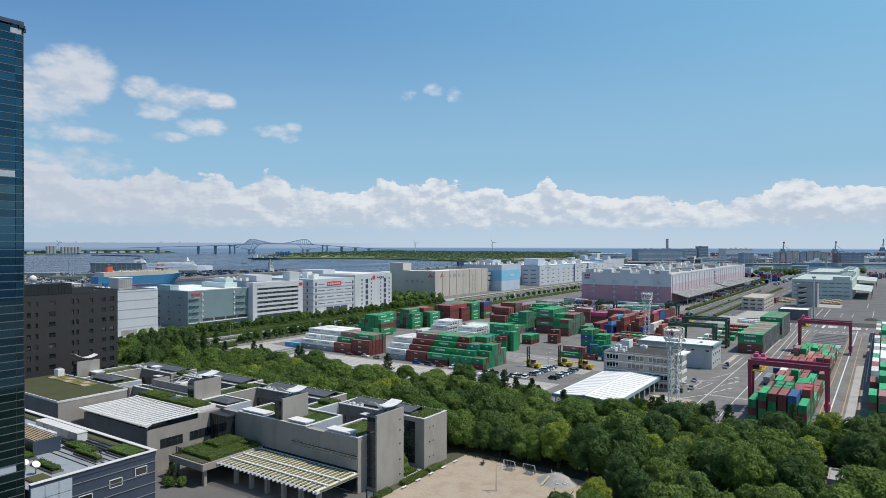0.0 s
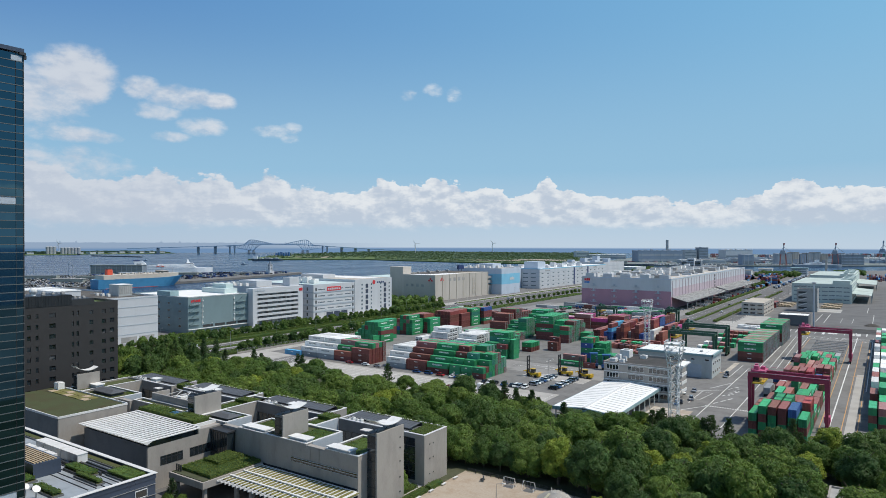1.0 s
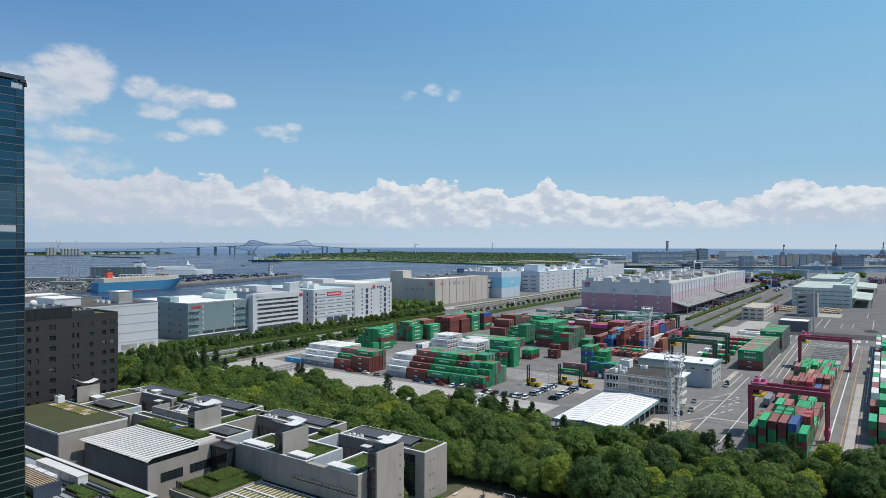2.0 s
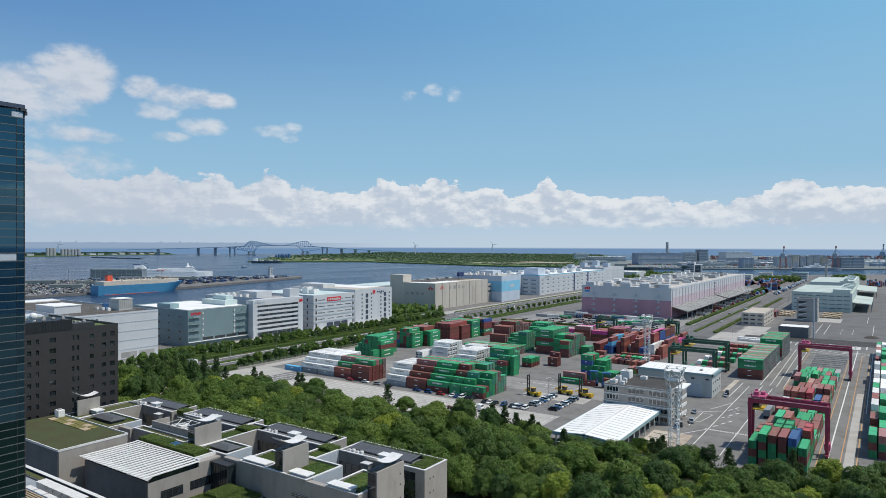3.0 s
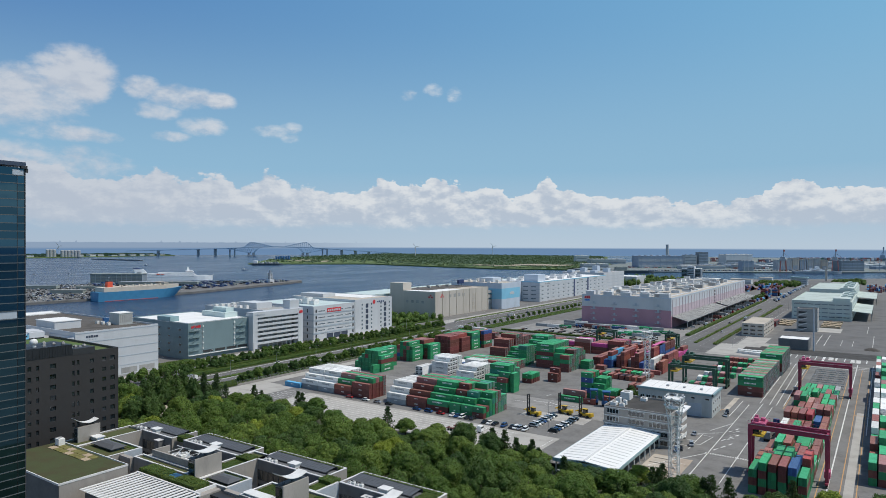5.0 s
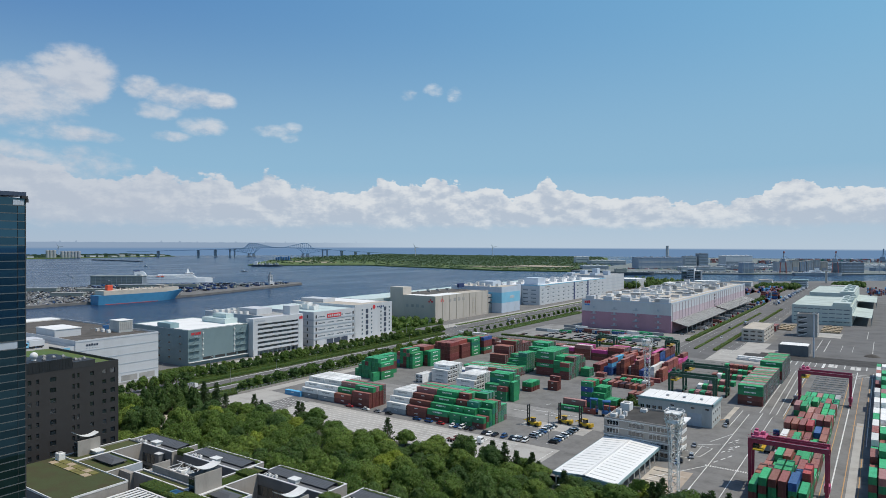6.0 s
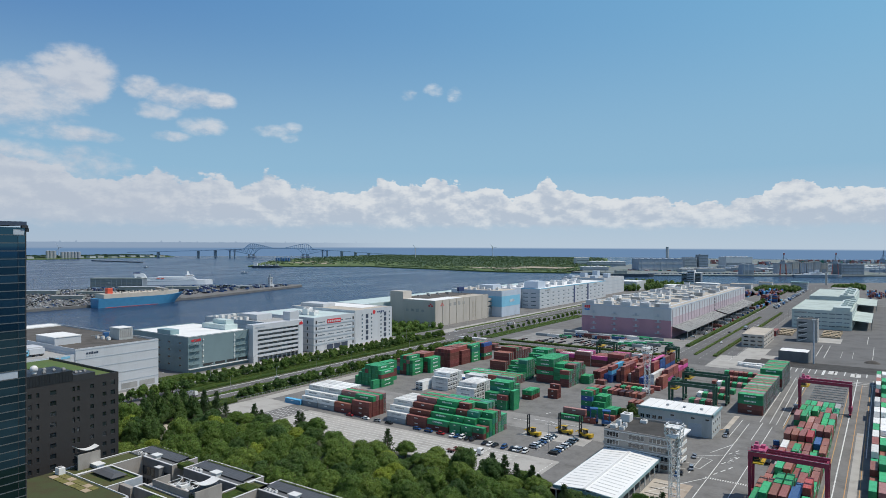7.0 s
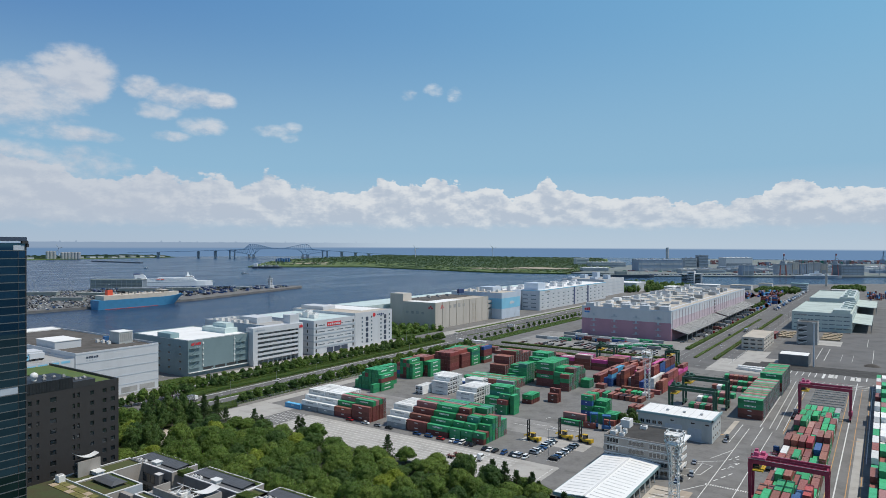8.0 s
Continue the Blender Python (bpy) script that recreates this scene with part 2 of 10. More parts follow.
M = {
    "asphalt": material("asphalt", (0.136, 0.133, 0.129), 0.9, stain=0.25, size=18, grain=0.10, grain_size=1.2, bump=0.1),
    "asphalt_old": material("worn_asphalt", (0.166, 0.162, 0.155), 0.9, stain=0.30, size=14, grain=0.14, grain_size=1.5, bump=0.1),
    "concrete_ground": material("concrete_paving", (0.40, 0.385, 0.355), 0.9, stain=0.25, size=9, grain=0.08, grain_size=0.8),
    "yard_asphalt": material("yard_asphalt", (0.182, 0.178, 0.170), 0.9, stain=0.32, size=9, grain=0.14, grain_size=1.3, bump=0.1),
    "pale_grey_wall": material("pale_grey_sheet_wall", (0.46, 0.48, 0.47), 0.6, stain=0.16, size=5, grain=0.04, stretch=(1, 1, 0.3)),
    "aisle": material("worn_concrete_aisle", (0.265, 0.258, 0.245), 0.9, stain=0.35, size=11, grain=0.12, grain_size=1.0),
    "hatch": material("beige_paving", (0.40, 0.33, 0.26), 0.9, stain=0.3, size=4),
    "slide_cream": material("cream_slide_paint", (0.62, 0.58, 0.42), 0.4, stain=0.1, size=1),
    "dock_ground": material("dockland_paving", (0.175, 0.195, 0.20), 0.9, stain=0.35, size=60, grain=0.2, grain_size=9, tint=(0.13, 0.17, 0.12)),
    "sand": material("sandy_ground", (0.385, 0.325, 0.255), 0.95, stain=0.34, size=5, grain=0.16, grain_size=0.6, tint=(0.30, 0.22, 0.15)),
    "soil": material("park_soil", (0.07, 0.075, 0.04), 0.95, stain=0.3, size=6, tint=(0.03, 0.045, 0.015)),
    "grass": material("rough_grass", (0.075, 0.13, 0.03), 0.95, stain=0.35, size=7, grain=0.2, grain_size=0.7, tint=(0.13, 0.13, 0.05)),
    "moss": material("yellow_moss", (0.185, 0.170, 0.048), 0.95, stain=0.4, size=1.2, grain=0.2, grain_size=0.3, tint=(0.10, 0.085, 0.035), bump=0.5),
    "roof_grass": material("roof_grass", (0.062, 0.080, 0.022), 0.95, stain=0.45, size=3.0, grain=0.25, grain_size=0.35, tint=(0.085, 0.066, 0.030), bump=0.6),
    "dark_lawn": material("dry_sedum_lawn", (0.050, 0.064, 0.019), 0.95, stain=0.35, size=6.0, grain=0.25, grain_size=0.35, tint=(0.060, 0.042, 0.020), bump=0.6),
    "band": material("grey_metal_band", (0.13, 0.14, 0.14), 0.45, 0.4, stain=0.1, size=3),
    "line_faint": material("worn_road_paint", (0.62, 0.61, 0.58), 0.8, stain=0.4, size=2.0, tint=(0.3, 0.29, 0.27)),
    "line": material("road_paint", (0.70, 0.70, 0.67), 0.7, stain=0.3, size=2.5, tint=(0.4, 0.4, 0.4)),
    "line_orange": material("orange_road_paint", (0.55, 0.30, 0.10), 0.7, stain=0.4, size=3, tint=(0.3, 0.22, 0.15)),
    "white_wall": material("white_panel", (0.555, 0.575, 0.60), 0.6, stain=0.10, size=9, grain=0.03, stretch=(1, 1, 0.25)),
    "white_roof": material("white_roof", (0.80, 0.80, 0.78), 0.7, stain=0.12, size=14, grain=0.04, grain_size=2),
    "asphalt_dark": material("weathered_dark_roof", (0.055, 0.052, 0.048), 0.9, stain=0.35, size=5, grain=0.12, grain_size=0.8),
    "brown_roof": material("bitumen_roof", (0.105, 0.095, 0.083), 0.9, stain=0.4, size=9, grain=0.12, grain_size=1),
    "beige_roof": material("beige_roof", (0.48, 0.43, 0.36), 0.85, stain=0.25, size=9),
    "grey_roof": material("grey_roof", (0.36, 0.36, 0.35), 0.85, stain=0.3, size=8),
    "aqua_roof": material("pale_aqua_roof", (0.52, 0.62, 0.61), 0.7, stain=0.15, size=14),
    "teal_wall": material("teal_panel", (0.18, 0.255, 0.275), 0.55, stain=0.10, size=10, grain=0.03, ribs=1.0, bump=0.05),
    "teal_trim": material("teal_trim", (0.25, 0.37, 0.39), 0.55, stain=0.1),
    "beige_wall": material("beige_panel", (0.50, 0.46, 0.41), 0.7, stain=0.12, size=12, grain=0.03, stretch=(1, 1, 0.3)),
    "blue_wall": material("pale_blue_panel", (0.50, 0.57, 0.66), 0.6, stain=0.10, size=12, grain=0.03),
    "sky_wall": material("sky_blue_panel", (0.22, 0.52, 0.70), 0.6, stain=0.08, size=12, grain=0.03),
    "dark_wall": material("dark_tile", (0.037, 0.035, 0.035), 0.55, stain=0.12, size=6, grain=0.05, grain_size=0.4),
    "black_wall": material("black_panel", (0.015, 0.018, 0.021), 0.45, stain=0.1, ribs=0.5, bump=0.1),
    "pink_wall": material("dusty_pink_panel", (0.44, 0.24, 0.30), 0.65, stain=0.12, size=14, grain=0.03),
    "pink_pale": material("faded_pink_louvre", (0.53, 0.43, 0.475), 0.65, stain=0.12, size=14, grain=0.03),
    "membrane": material("grey_roof_membrane", (0.31, 0.345, 0.375), 0.5, stain=0.3, size=4, grain=0.1),
    "mint_wall": material("mint_panel", (0.50, 0.57, 0.54), 0.65, stain=0.12, size=12, grain=0.03),
    "mint_roof": material("mint_roof", (0.46, 0.53, 0.49), 0.75, stain=0.25, size=14),
    "concrete": material("fair_faced_concrete", (0.335, 0.312, 0.285), 0.75, stain=0.18, size=3.5, grain=0.06, grain_size=0.3, stretch=(1, 1, 0.4)),
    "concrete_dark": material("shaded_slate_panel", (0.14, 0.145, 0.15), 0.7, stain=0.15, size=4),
    "coping": material("pale_coping", (0.66, 0.66, 0.65), 0.6, stain=0.15, size=4),
    "steel": material("galvanised_steel", (0.42, 0.43, 0.44), 0.45, 0.7, stain=0.2, size=2),
    "white_steel": material("white_painted_steel", (0.74, 0.74, 0.72), 0.5, stain=0.14, size=2),
    "dark_steel": material("dark_steel", (0.05, 0.052, 0.055), 0.5, 0.3),
    "crane_red": material("crane_maroon_paint", (0.30, 0.035, 0.075), 0.5, stain=0.2, size=3),
    "crane_pink": material("faded_pink_paint", (0.50, 0.10, 0.20), 0.5, stain=0.2, size=2),
    "crane_green": material("crane_green_paint", (0.035, 0.10, 0.065), 0.5, stain=0.2, size=3),
    "yellow": material("machine_yellow", (0.60, 0.38, 0.02), 0.5, stain=0.2, size=1.5, tint=(0.15, 0.1, 0.03)),
    "machine_blue": material("machine_blue", (0.035, 0.13, 0.32), 0.5, stain=0.2, size=1.5),
    "red": material("sign_red", (0.62, 0.035, 0.045), 0.5, stain=0.05),
    "sign_blue": material("sign_blue", (0.04, 0.20, 0.55), 0.5, stain=0.05),
    "sign_navy": material("sign_navy", (0.03, 0.05, 0.14), 0.5, stain=0.05),
    "rubber": material("tyre_rubber", (0.018, 0.018, 0.018), 0.85, stain=0.1, size=0.5),
    "zinc": material("grey_zinc_sheet", (0.090, 0.095, 0.102), 0.55, 0.0, stain=0.12, size=3),
    "timber": material("weathered_timber", (0.42, 0.33, 0.22), 0.8, stain=0.3, size=2),
    "bark": material("bark", (0.10, 0.075, 0.05), 0.9, stain=0.3, size=0.6, bump=0.4),
    "navy_panel": material("slate_blue_panel", (0.060, 0.080, 0.120), 0.35, 0.2, stain=0.10, size=5),
    "pale_panel": material("pale_grey_panel", (0.42, 0.47, 0.52), 0.4, stain=0.08, size=4),
    "glass": glass_material("window_glass", (0.012, 0.018, 0.022)),
    "glass_tower": glass_material("blue_mirror_glass", (0.036, 0.085, 0.115), 0.03, 0.5, 1.0),
    "glass_grey": glass_material("dusty_window_glass", (0.10, 0.13, 0.16), 0.25, 0.5),
    "glass_blue": glass_material("skylight_glass", (0.05, 0.16, 0.24), 0.05),
    "water": water_material(),
}
# container paints
PAINT = {k: material("container_" + k, c, 0.55, 0.0, 0.16, 2.6, 0.05, 0.4, 0.35, 0.22, 0.55) for k, c in {
    "green": (0.026, 0.240, 0.098), "maroon": (0.165, 0.050, 0.042), "white": (0.80, 0.80, 0.78), "rust": (0.265, 0.072, 0.055), "red": (0.38, 0.045, 0.045),
    "blue": (0.035, 0.095, 0.28), "sky": (0.10, 0.36, 0.62), "magenta": (0.55, 0.06, 0.26), "grey": (0.30, 0.32, 0.33), "teal": (0.03, 0.20, 0.15),
    "pink": (0.36, 0.16, 0.15)}.items()}
# roof copies of the paints: sunlit tops, and fading, put into mostly lighter colours
ROOF = {k: material("lit_top_" + k, c, 0.6, 0.0, 0.22, 2.2, 0.06, 0.5, 0.3, 0.2, 0.55) for k, c in {
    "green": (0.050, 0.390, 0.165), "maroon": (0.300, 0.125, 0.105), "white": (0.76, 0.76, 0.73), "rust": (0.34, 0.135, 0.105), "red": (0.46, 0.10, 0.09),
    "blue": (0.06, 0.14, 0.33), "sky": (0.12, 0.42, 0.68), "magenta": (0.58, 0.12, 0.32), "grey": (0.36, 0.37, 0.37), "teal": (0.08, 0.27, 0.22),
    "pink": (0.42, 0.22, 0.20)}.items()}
LEAF = {
    "broad": leaf_material("broad_leaf", (0.104, 0.192, 0.038), (0.205, 0.295, 0.058), 0.38),
    "dark": leaf_material("dark_leaf", (0.062, 0.128, 0.038), (0.128, 0.212, 0.050), 0.38),
    "yellow": leaf_material("young_leaf", (0.310, 0.390, 0.050), (0.260, 0.350, 0.055), 0.35),
    "pine": leaf_material("pine_needle", (0.062, 0.105, 0.048), (0.080, 0.130, 0.055)),
    "street": leaf_material("street_leaf", (0.100, 0.185, 0.038), (0.175, 0.270, 0.055), 0.38),
    "hedge": leaf_material("hedge_leaf", (0.118, 0.172, 0.034), (0.140, 0.195, 0.046)),
    # far scrub: leaf green shifted to blue, with the distance haze in it
    "far": leaf_material("hazed_scrub_leaf", (0.100, 0.160, 0.102), (0.125, 0.185, 0.115), 0.3),
}
# ---------------------------------------------------------------- shapes
def box(bm, x0, x1, y0, y1, z0, z1, mi=0, top_mi=None):
    v = [bm.verts.new(c) for c in ((x0, y0, z0), (x1, y0, z0), (x1, y1, z0), (x0, y1, z0), (x0, y0, z1), (x1, y0, z1), (x1, y1, z1), (x0, y1, z1))]
    for f in ((3, 2, 1, 0), (4, 5, 6, 7), (0, 1, 5, 4), (1, 2, 6, 5), (2, 3, 7, 6), (3, 0, 4, 7)):
        bm.faces.new([v[i] for i in f]).material_index = mi if top_mi is None or f[0] != 4 else top_mi
    return v


def beam(bm, a, b, w, h=None, sides=4):
    """A bar from a to b: square (w across, h high) or, with more sides, round."""
    a, b = Vector(a), Vector(b)
    d = (b - a).normalized()
    s = d.cross((0, 0, 1))
    s = s.normalized() if s.length > 1e-4 else Vector((1, 0, 0))
    u = s.cross(d)
    h = h or w
    if sides == 4:
        ring = [(-w / 2, -h / 2), (w / 2, -h / 2), (w / 2, h / 2), (-w / 2, h / 2)]
    else:
        ring = [(w / 2 * math.cos(2 * math.pi * i / sides), h / 2 * math.sin(2 * math.pi * i / sides)) for i in range(sides)]
    va = [bm.verts.new(a + s * p + u * q) for p, q in ring]
    vb = [bm.verts.new(b + s * p + u * q) for p, q in ring]
    n = len(ring)
    for i in range(n):
        bm.faces.new((va[i], va[(i + 1) % n], vb[(i + 1) % n], vb[i]))
    bm.faces.new(va[::-1])
    bm.faces.new(vb)


def cone(bm, x, y, z0, z1, r0, r1, n=12):
    a = [bm.verts.new((x + r0 * math.cos(2 * math.pi * i / n), y + r0 * math.sin(2 * math.pi * i / n), z0)) for i in range(n)]
    b = [bm.verts.new((x + r1 * math.cos(2 * math.pi * i / n), y + r1 * math.sin(2 * math.pi * i / n), z1)) for i in range(n)]
    for i in range(n):
        bm.faces.new((a[i], a[(i + 1) % n], b[(i + 1) % n], b[i]))
    bm.faces.new(a[::-1])
    bm.faces.new(b)


def prism(bm, pts, z0, z1):
    """An upright slab over the outline pts (anticlockwise)."""
    a = [bm.verts.new((x, y, z0)) for x, y in pts]
    b = [bm.verts.new((x, y, z1)) for x, y in pts]
    n = len(pts)
    for i in range(n):
        bm.faces.new((a[i], a[(i + 1) % n], b[(i + 1) % n], b[i]))
    bm.faces.new(b)
    bm.faces.new(a[::-1])


def loft(bm, rings, caps=True):
    vs = [[bm.verts.new(p) for p in r] for r in rings]
    n = len(rings[0])
    for a, b in zip(vs, vs[1:]):
        for i in range(n):
            bm.faces.new((a[i], a[(i + 1) % n], b[(i + 1) % n], b[i]))
    if caps:
        bm.faces.new(vs[0][::-1])
        bm.faces.new(vs[-1])


def ring(bm, x0, x1, y0, y1, t, z0, z1):
    """A closed rectangular kerb of thickness t."""
    def loop(d, z):
        return [bm.verts.new(c) for c in ((x0 + d, y0 + d, z), (x1 - d, y0 + d, z), (x1 - d, y1 - d, z), (x0 + d, y1 - d, z))]
    a, b, c, d = loop(0, z0), loop(0, z1), loop(t, z1), loop(t, z0)
    for i in range(4):
        j = (i + 1) % 4
        for p, q in ((a, b), (b, c), (c, d), (d, a)):
            bm.faces.new((p[i], p[j], q[j], q[i]))


def tray(bm, x0, x1, y0, y1, z0, z1, t, sunk):
    """A solid block whose top is sunk inside a parapet of thickness t."""
    def loop(d, z):
        return [bm.verts.new(c) for c in ((x0 + d, y0 + d, z), (x1 - d, y0 + d, z), (x1 - d, y1 - d, z), (x0 + d, y1 - d, z))]
    a, b, c, d = loop(0, z0), loop(0, z1), loop(t, z1), loop(t, z1 - sunk)
    for i in range(4):
        j = (i + 1) % 4
        for p, q in ((a, b), (b, c), (c, d)):
            bm.faces.new((p[i], p[j], q[j], q[i]))
    bm.faces.new(d)
    bm.faces.new(a[::-1])


def mesh_of(bm, name, mats, bevel=0.0):
    if bevel:
        bmesh.ops.bevel(bm, geom=bm.edges[:], offset=bevel, segments=1, affect="EDGES", clamp_overlap=True)
    bmesh.ops.recalc_face_normals(bm, faces=bm.faces[:])
    me = bpy.data.meshes.new(name)
    bm.to_mesh(me)
    bm.free()
    for m in (mats if isinstance(mats, (list, tuple)) else [mats]):
        me.materials.append(m)
    return me


def part(name, bm, mat, parent, label="", bevel=0.0):
    """Links a bmesh (or a mesh) as ONE mesh object under a thing or a part."""
    me = mesh_of(bm, name, mat, bevel) if isinstance(bm, bmesh.types.BMesh) else bm
    ob = new(name, me)
    if parent:
        ob.parent = parent
    return tagged(ob, label) if label else ob


def thing(name, label, category, group="", kind="", at=None):
    ob = new(name)
    ob.empty_display_size = 0.5
    if at is not None:
        ob.matrix_basis = at
    return tagged(ob, label, category, group, kind)


def boxes(*rows):
    bm = bmesh.new()
    for r in rows:
        box(bm, *r)
    return bm


def setting(name, bm, mat, label, category, kind="structure"):
    return tagged(new(name, mesh_of(bm, name, mat)), label, category, "", kind)


rnd = random.Random(7)


# walls with openings: axis "x" faces +x at x=c with u along y; axis "y" faces -y at y=c with u along x
def place(axis, c, u, z, out=0.0):
    return (c + out, u, z) if axis == "x" else (u, c - out, z)


def slab(bm, axis, c, u0, u1, z0, z1, d0, d1):
    """A box on a facade that reaches from d0 to d1 in front of it."""
    if axis == "x":
        box(bm, c + d0, c + d1, u0, u1, z0, z1)
    else:
        box(bm, u0, u1, c - d1, c - d0, z0, z1)


def pierced(bm, axis, c, u0, u1, z0, z1, holes, depth=0.35):
    """A wall leaf with rectangular openings (u0, u1, z0, z1) cut right through it."""
    us = sorted({u0, u1, *(h[0] for h in holes), *(h[1] for h in holes)})
    zs = sorted({z0, z1, *(h[2] for h in holes), *(h[3] for h in holes)})
    for a, b in zip(us, us[1:]):
        run = None
        for p, q in zip(zs, zs[1:]):
            mu, mz = (a + b) / 2, (p + q) / 2
            hole = any(h[0] < mu < h[1] and h[2] < mz < h[3] for h in holes)
            if hole:
                if run is not None:
                    slab(bm, axis, c, a, b, run, p, -depth, 0)
                run = None
            elif run is None:
                run = p
        if run is not None:
            slab(bm, axis, c, a, b, run, z1, -depth, 0)


_panes = {}


def window(parent, axis, c, u0, u1, z0, z1, frame_mat="coping", bar=0.12, out=0.06, glass="glass", name="window", mull=1):
    """A framed window on (or in) a facade: frame with its pane, the pane set back inside the frame."""
    wd, ht = round(u1 - u0, 2), round(z1 - z0, 2)
    key = (axis, wd, ht, frame_mat, bar, out, glass, mull)
    if key not in _panes:
        bm = bmesh.new()
        for r in ((0, wd, 0, bar), (0, wd, ht - bar, ht), (0, bar, bar, ht - bar), (wd - bar, wd, bar, ht - bar)):
            slab(bm, axis, 0, *r, -0.10, out)
        for i in range(1, mull):
            slab(bm, axis, 0, wd * i / mull - bar / 2, wd * i / mull + bar / 2, bar, ht - bar, -0.10, out)
        fr = mesh_of(bm, name, M[frame_mat])
        bm = bmesh.new()
        slab(bm, axis, 0, bar, wd - bar, bar, ht - bar, -0.08, out * 0.5)
        _panes[key] = fr, mesh_of(bm, "pane", M[glass])
    fr, pn = _panes[key]
    f = part(name, fr, None, parent)
    f.location = place(axis, c, u0, z0)
    part("pane", pn, None, f)
    return f


def hull(name, label, x0, x1, y0, y1, z, wall, roof, parapet=0.9, group="", category="building", thick=0.4, wall_holes=()):
    """A flat-roofed block: walls with a parapet round a sunk roof. Returns the thing."""
    b = thing(name, label, category, group)
    bm = bmesh.new()
    tray(bm, x0, x1, y0, y1, 0, z, thick, parapet)
    part("wall", bm, M[wall], b)
    part("roof", boxes((x0 + thick, x1 - thick, y0 + thick, y1 - thick, z - parapet - 0.05, z - parapet + 0.03)), M[roof], b)
    return b


def unit(parent, x, y, z, sx, sy, sz, mat="white_steel", name="roof_unit"):
    """Roof plant: a housing with a plinth and a fan cowl on top."""
    bm = bmesh.new()
    loft(bm, [[(x + d, y + d, zz), (x + sx - d, y + d, zz), (x + sx - d, y + sy - d, zz), (x + d, y + sy - d, zz)]
              for d, zz in ((0.12, z), (0.12, z + 0.15), (0.0, z + 0.15), (0.0, z + sz - 0.08), (0.08, z + sz))])
    o = part(name, bm, M[mat], parent)
    if name == "roof_unit":
        bm = bmesh.new()
        cone(bm, x + sx / 2, y + sy / 2, z + sz, z + sz + 0.25, min(sx, sy) * 0.35, min(sx, sy) * 0.33, 10)
        part("fan_cowl", bm, M["grey_roof"], o)
    return o
# ---------------------------------------------------------------- ground, water, roads
bm = bmesh.new()
bmesh.ops.create_circle(bm, cap_ends=True, segments=96, radius=4980)
for v in bm.verts:
    v.co.z = -3.0
setting("water", bm, M["water"], "blue bay water with light ripples reaching the horizon", "water")

bm = bmesh.new()
prism(bm, [(-540, -400), (500, -400), (500, 2230), (330, 2230), (-240, 1690), (-512, 1430), (-540, 1200)], -6, 0)
setting("ground", bm, M["asphalt_old"], "worn grey asphalt ground of the container port", "ground")
for nm, pts, mt, lb in (
    ("ground_car_pier", [(-1330, -100), (-951, -100), (-951, 660), (-1040, 985), (-1062, 1005), (-1085, 985), (-1330, 560)], "asphalt_old", "low paved pier with parked cars and quay walls"),
    ("ground_green_island", [(-2100, 1700), (-1750, 2010), (-1070, 1890), (-850, 1960), (-900, 2500), (-1500, 4100), (-3300, 4000), (-2650, 2300)], "grass", "low green reclaimed island across the water"),
    ("ground_far_docks", [(-880, 1990), (-740, 2030), (-600, 1960), (-330, 2120), (0, 2370), (1500, 3200), (1800, 4300), (-1200, 4500), (-900, 2500)], "dock_ground", "far dockland across the canal"),
    ("ground_far_shore", [(-4700, 500), (-3780, 1500), (-3860, 2000), (-3900, 2560), (-4200, 2620), (-4750, 1400)], "grass", "hazy far shore with trees and silos"),
):
    bm = bmesh.new()
    prism(bm, pts, -6, 0.5)
    setting(nm, bm, M[mt], lb, "ground")


def sheet(name, mat, label, rects, z=0.004, category="road", kind="structure"):
    bm = bmesh.new()
    for x0, x1, y0, y1 in rects:
        box(bm, x0, x1, y0, y1, z - 0.003, z + 0.004)
    return setting(name, bm, M[mat], label, category, kind)


sheet("road_harbour", "asphalt", "grey asphalt harbour road with planted strips between its lanes", [(-373.0, -359.0, -400, 530), (-343.0, -332.0, -400, 530), (-328.0, -317.0, 188, 530), (-371.0, -352.0, 530.1, 1420), (-350.4, -331.0, 530.1, 1420)])
sheet("road_cross", "asphalt", "dark asphalt cross street beside the yard", [(-331, -98, 516, 536)], 0.008)
sheet("road_dock", "asphalt", "dark asphalt dock road between hedges", [(-143, -101, 536.1, 1700)], 0.008)
sheet("road_yard", "yard_asphalt", "dark asphalt of the container yard", [(-305, -142, 254, 515.8), (-304.9, -142, 222, 253.9), (-141.9, 60, 215, 515.8)], 0.004)
sheet("pavement_yard_front", "concrete_ground", "pale concrete parking apron of the yard", [(-259, -112, 222, 251)], 0.012, "pavement")
sheet("pavement_yard_corner", "concrete_ground", "pale concrete corner of the yard", [(-304, -275.5, 219, 256)], 0.012, "pavement")
sheet("pavement_stacker", "concrete_ground", "pale concrete patch under the stackers", [(-144, -112, 276, 286.9)], 0.012, "pavement")
sheet("pavement_aisle", "aisle", "pale concrete aisle across the yard", [(-296, -106, 287, 311)], 0.012, "pavement")
sheet("pavement_fence_strip", "concrete_ground", "pale concrete strip inside the yard fence", [(-304, -296.2, 256.2, 420)], 0.012, "pavement")
sheet("pavement_beam", "concrete_ground", "pale concrete runway beam for yard cranes", [(-11.2, -8.4, 215, 372)], 0.014, "pavement")
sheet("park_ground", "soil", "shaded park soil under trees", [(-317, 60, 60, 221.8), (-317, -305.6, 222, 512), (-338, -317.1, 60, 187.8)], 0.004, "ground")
sheet("playground_sand", "sand", "bare sandy playground with tyre marks", [(-96, -56, 80, 152)], 0.012, "ground")
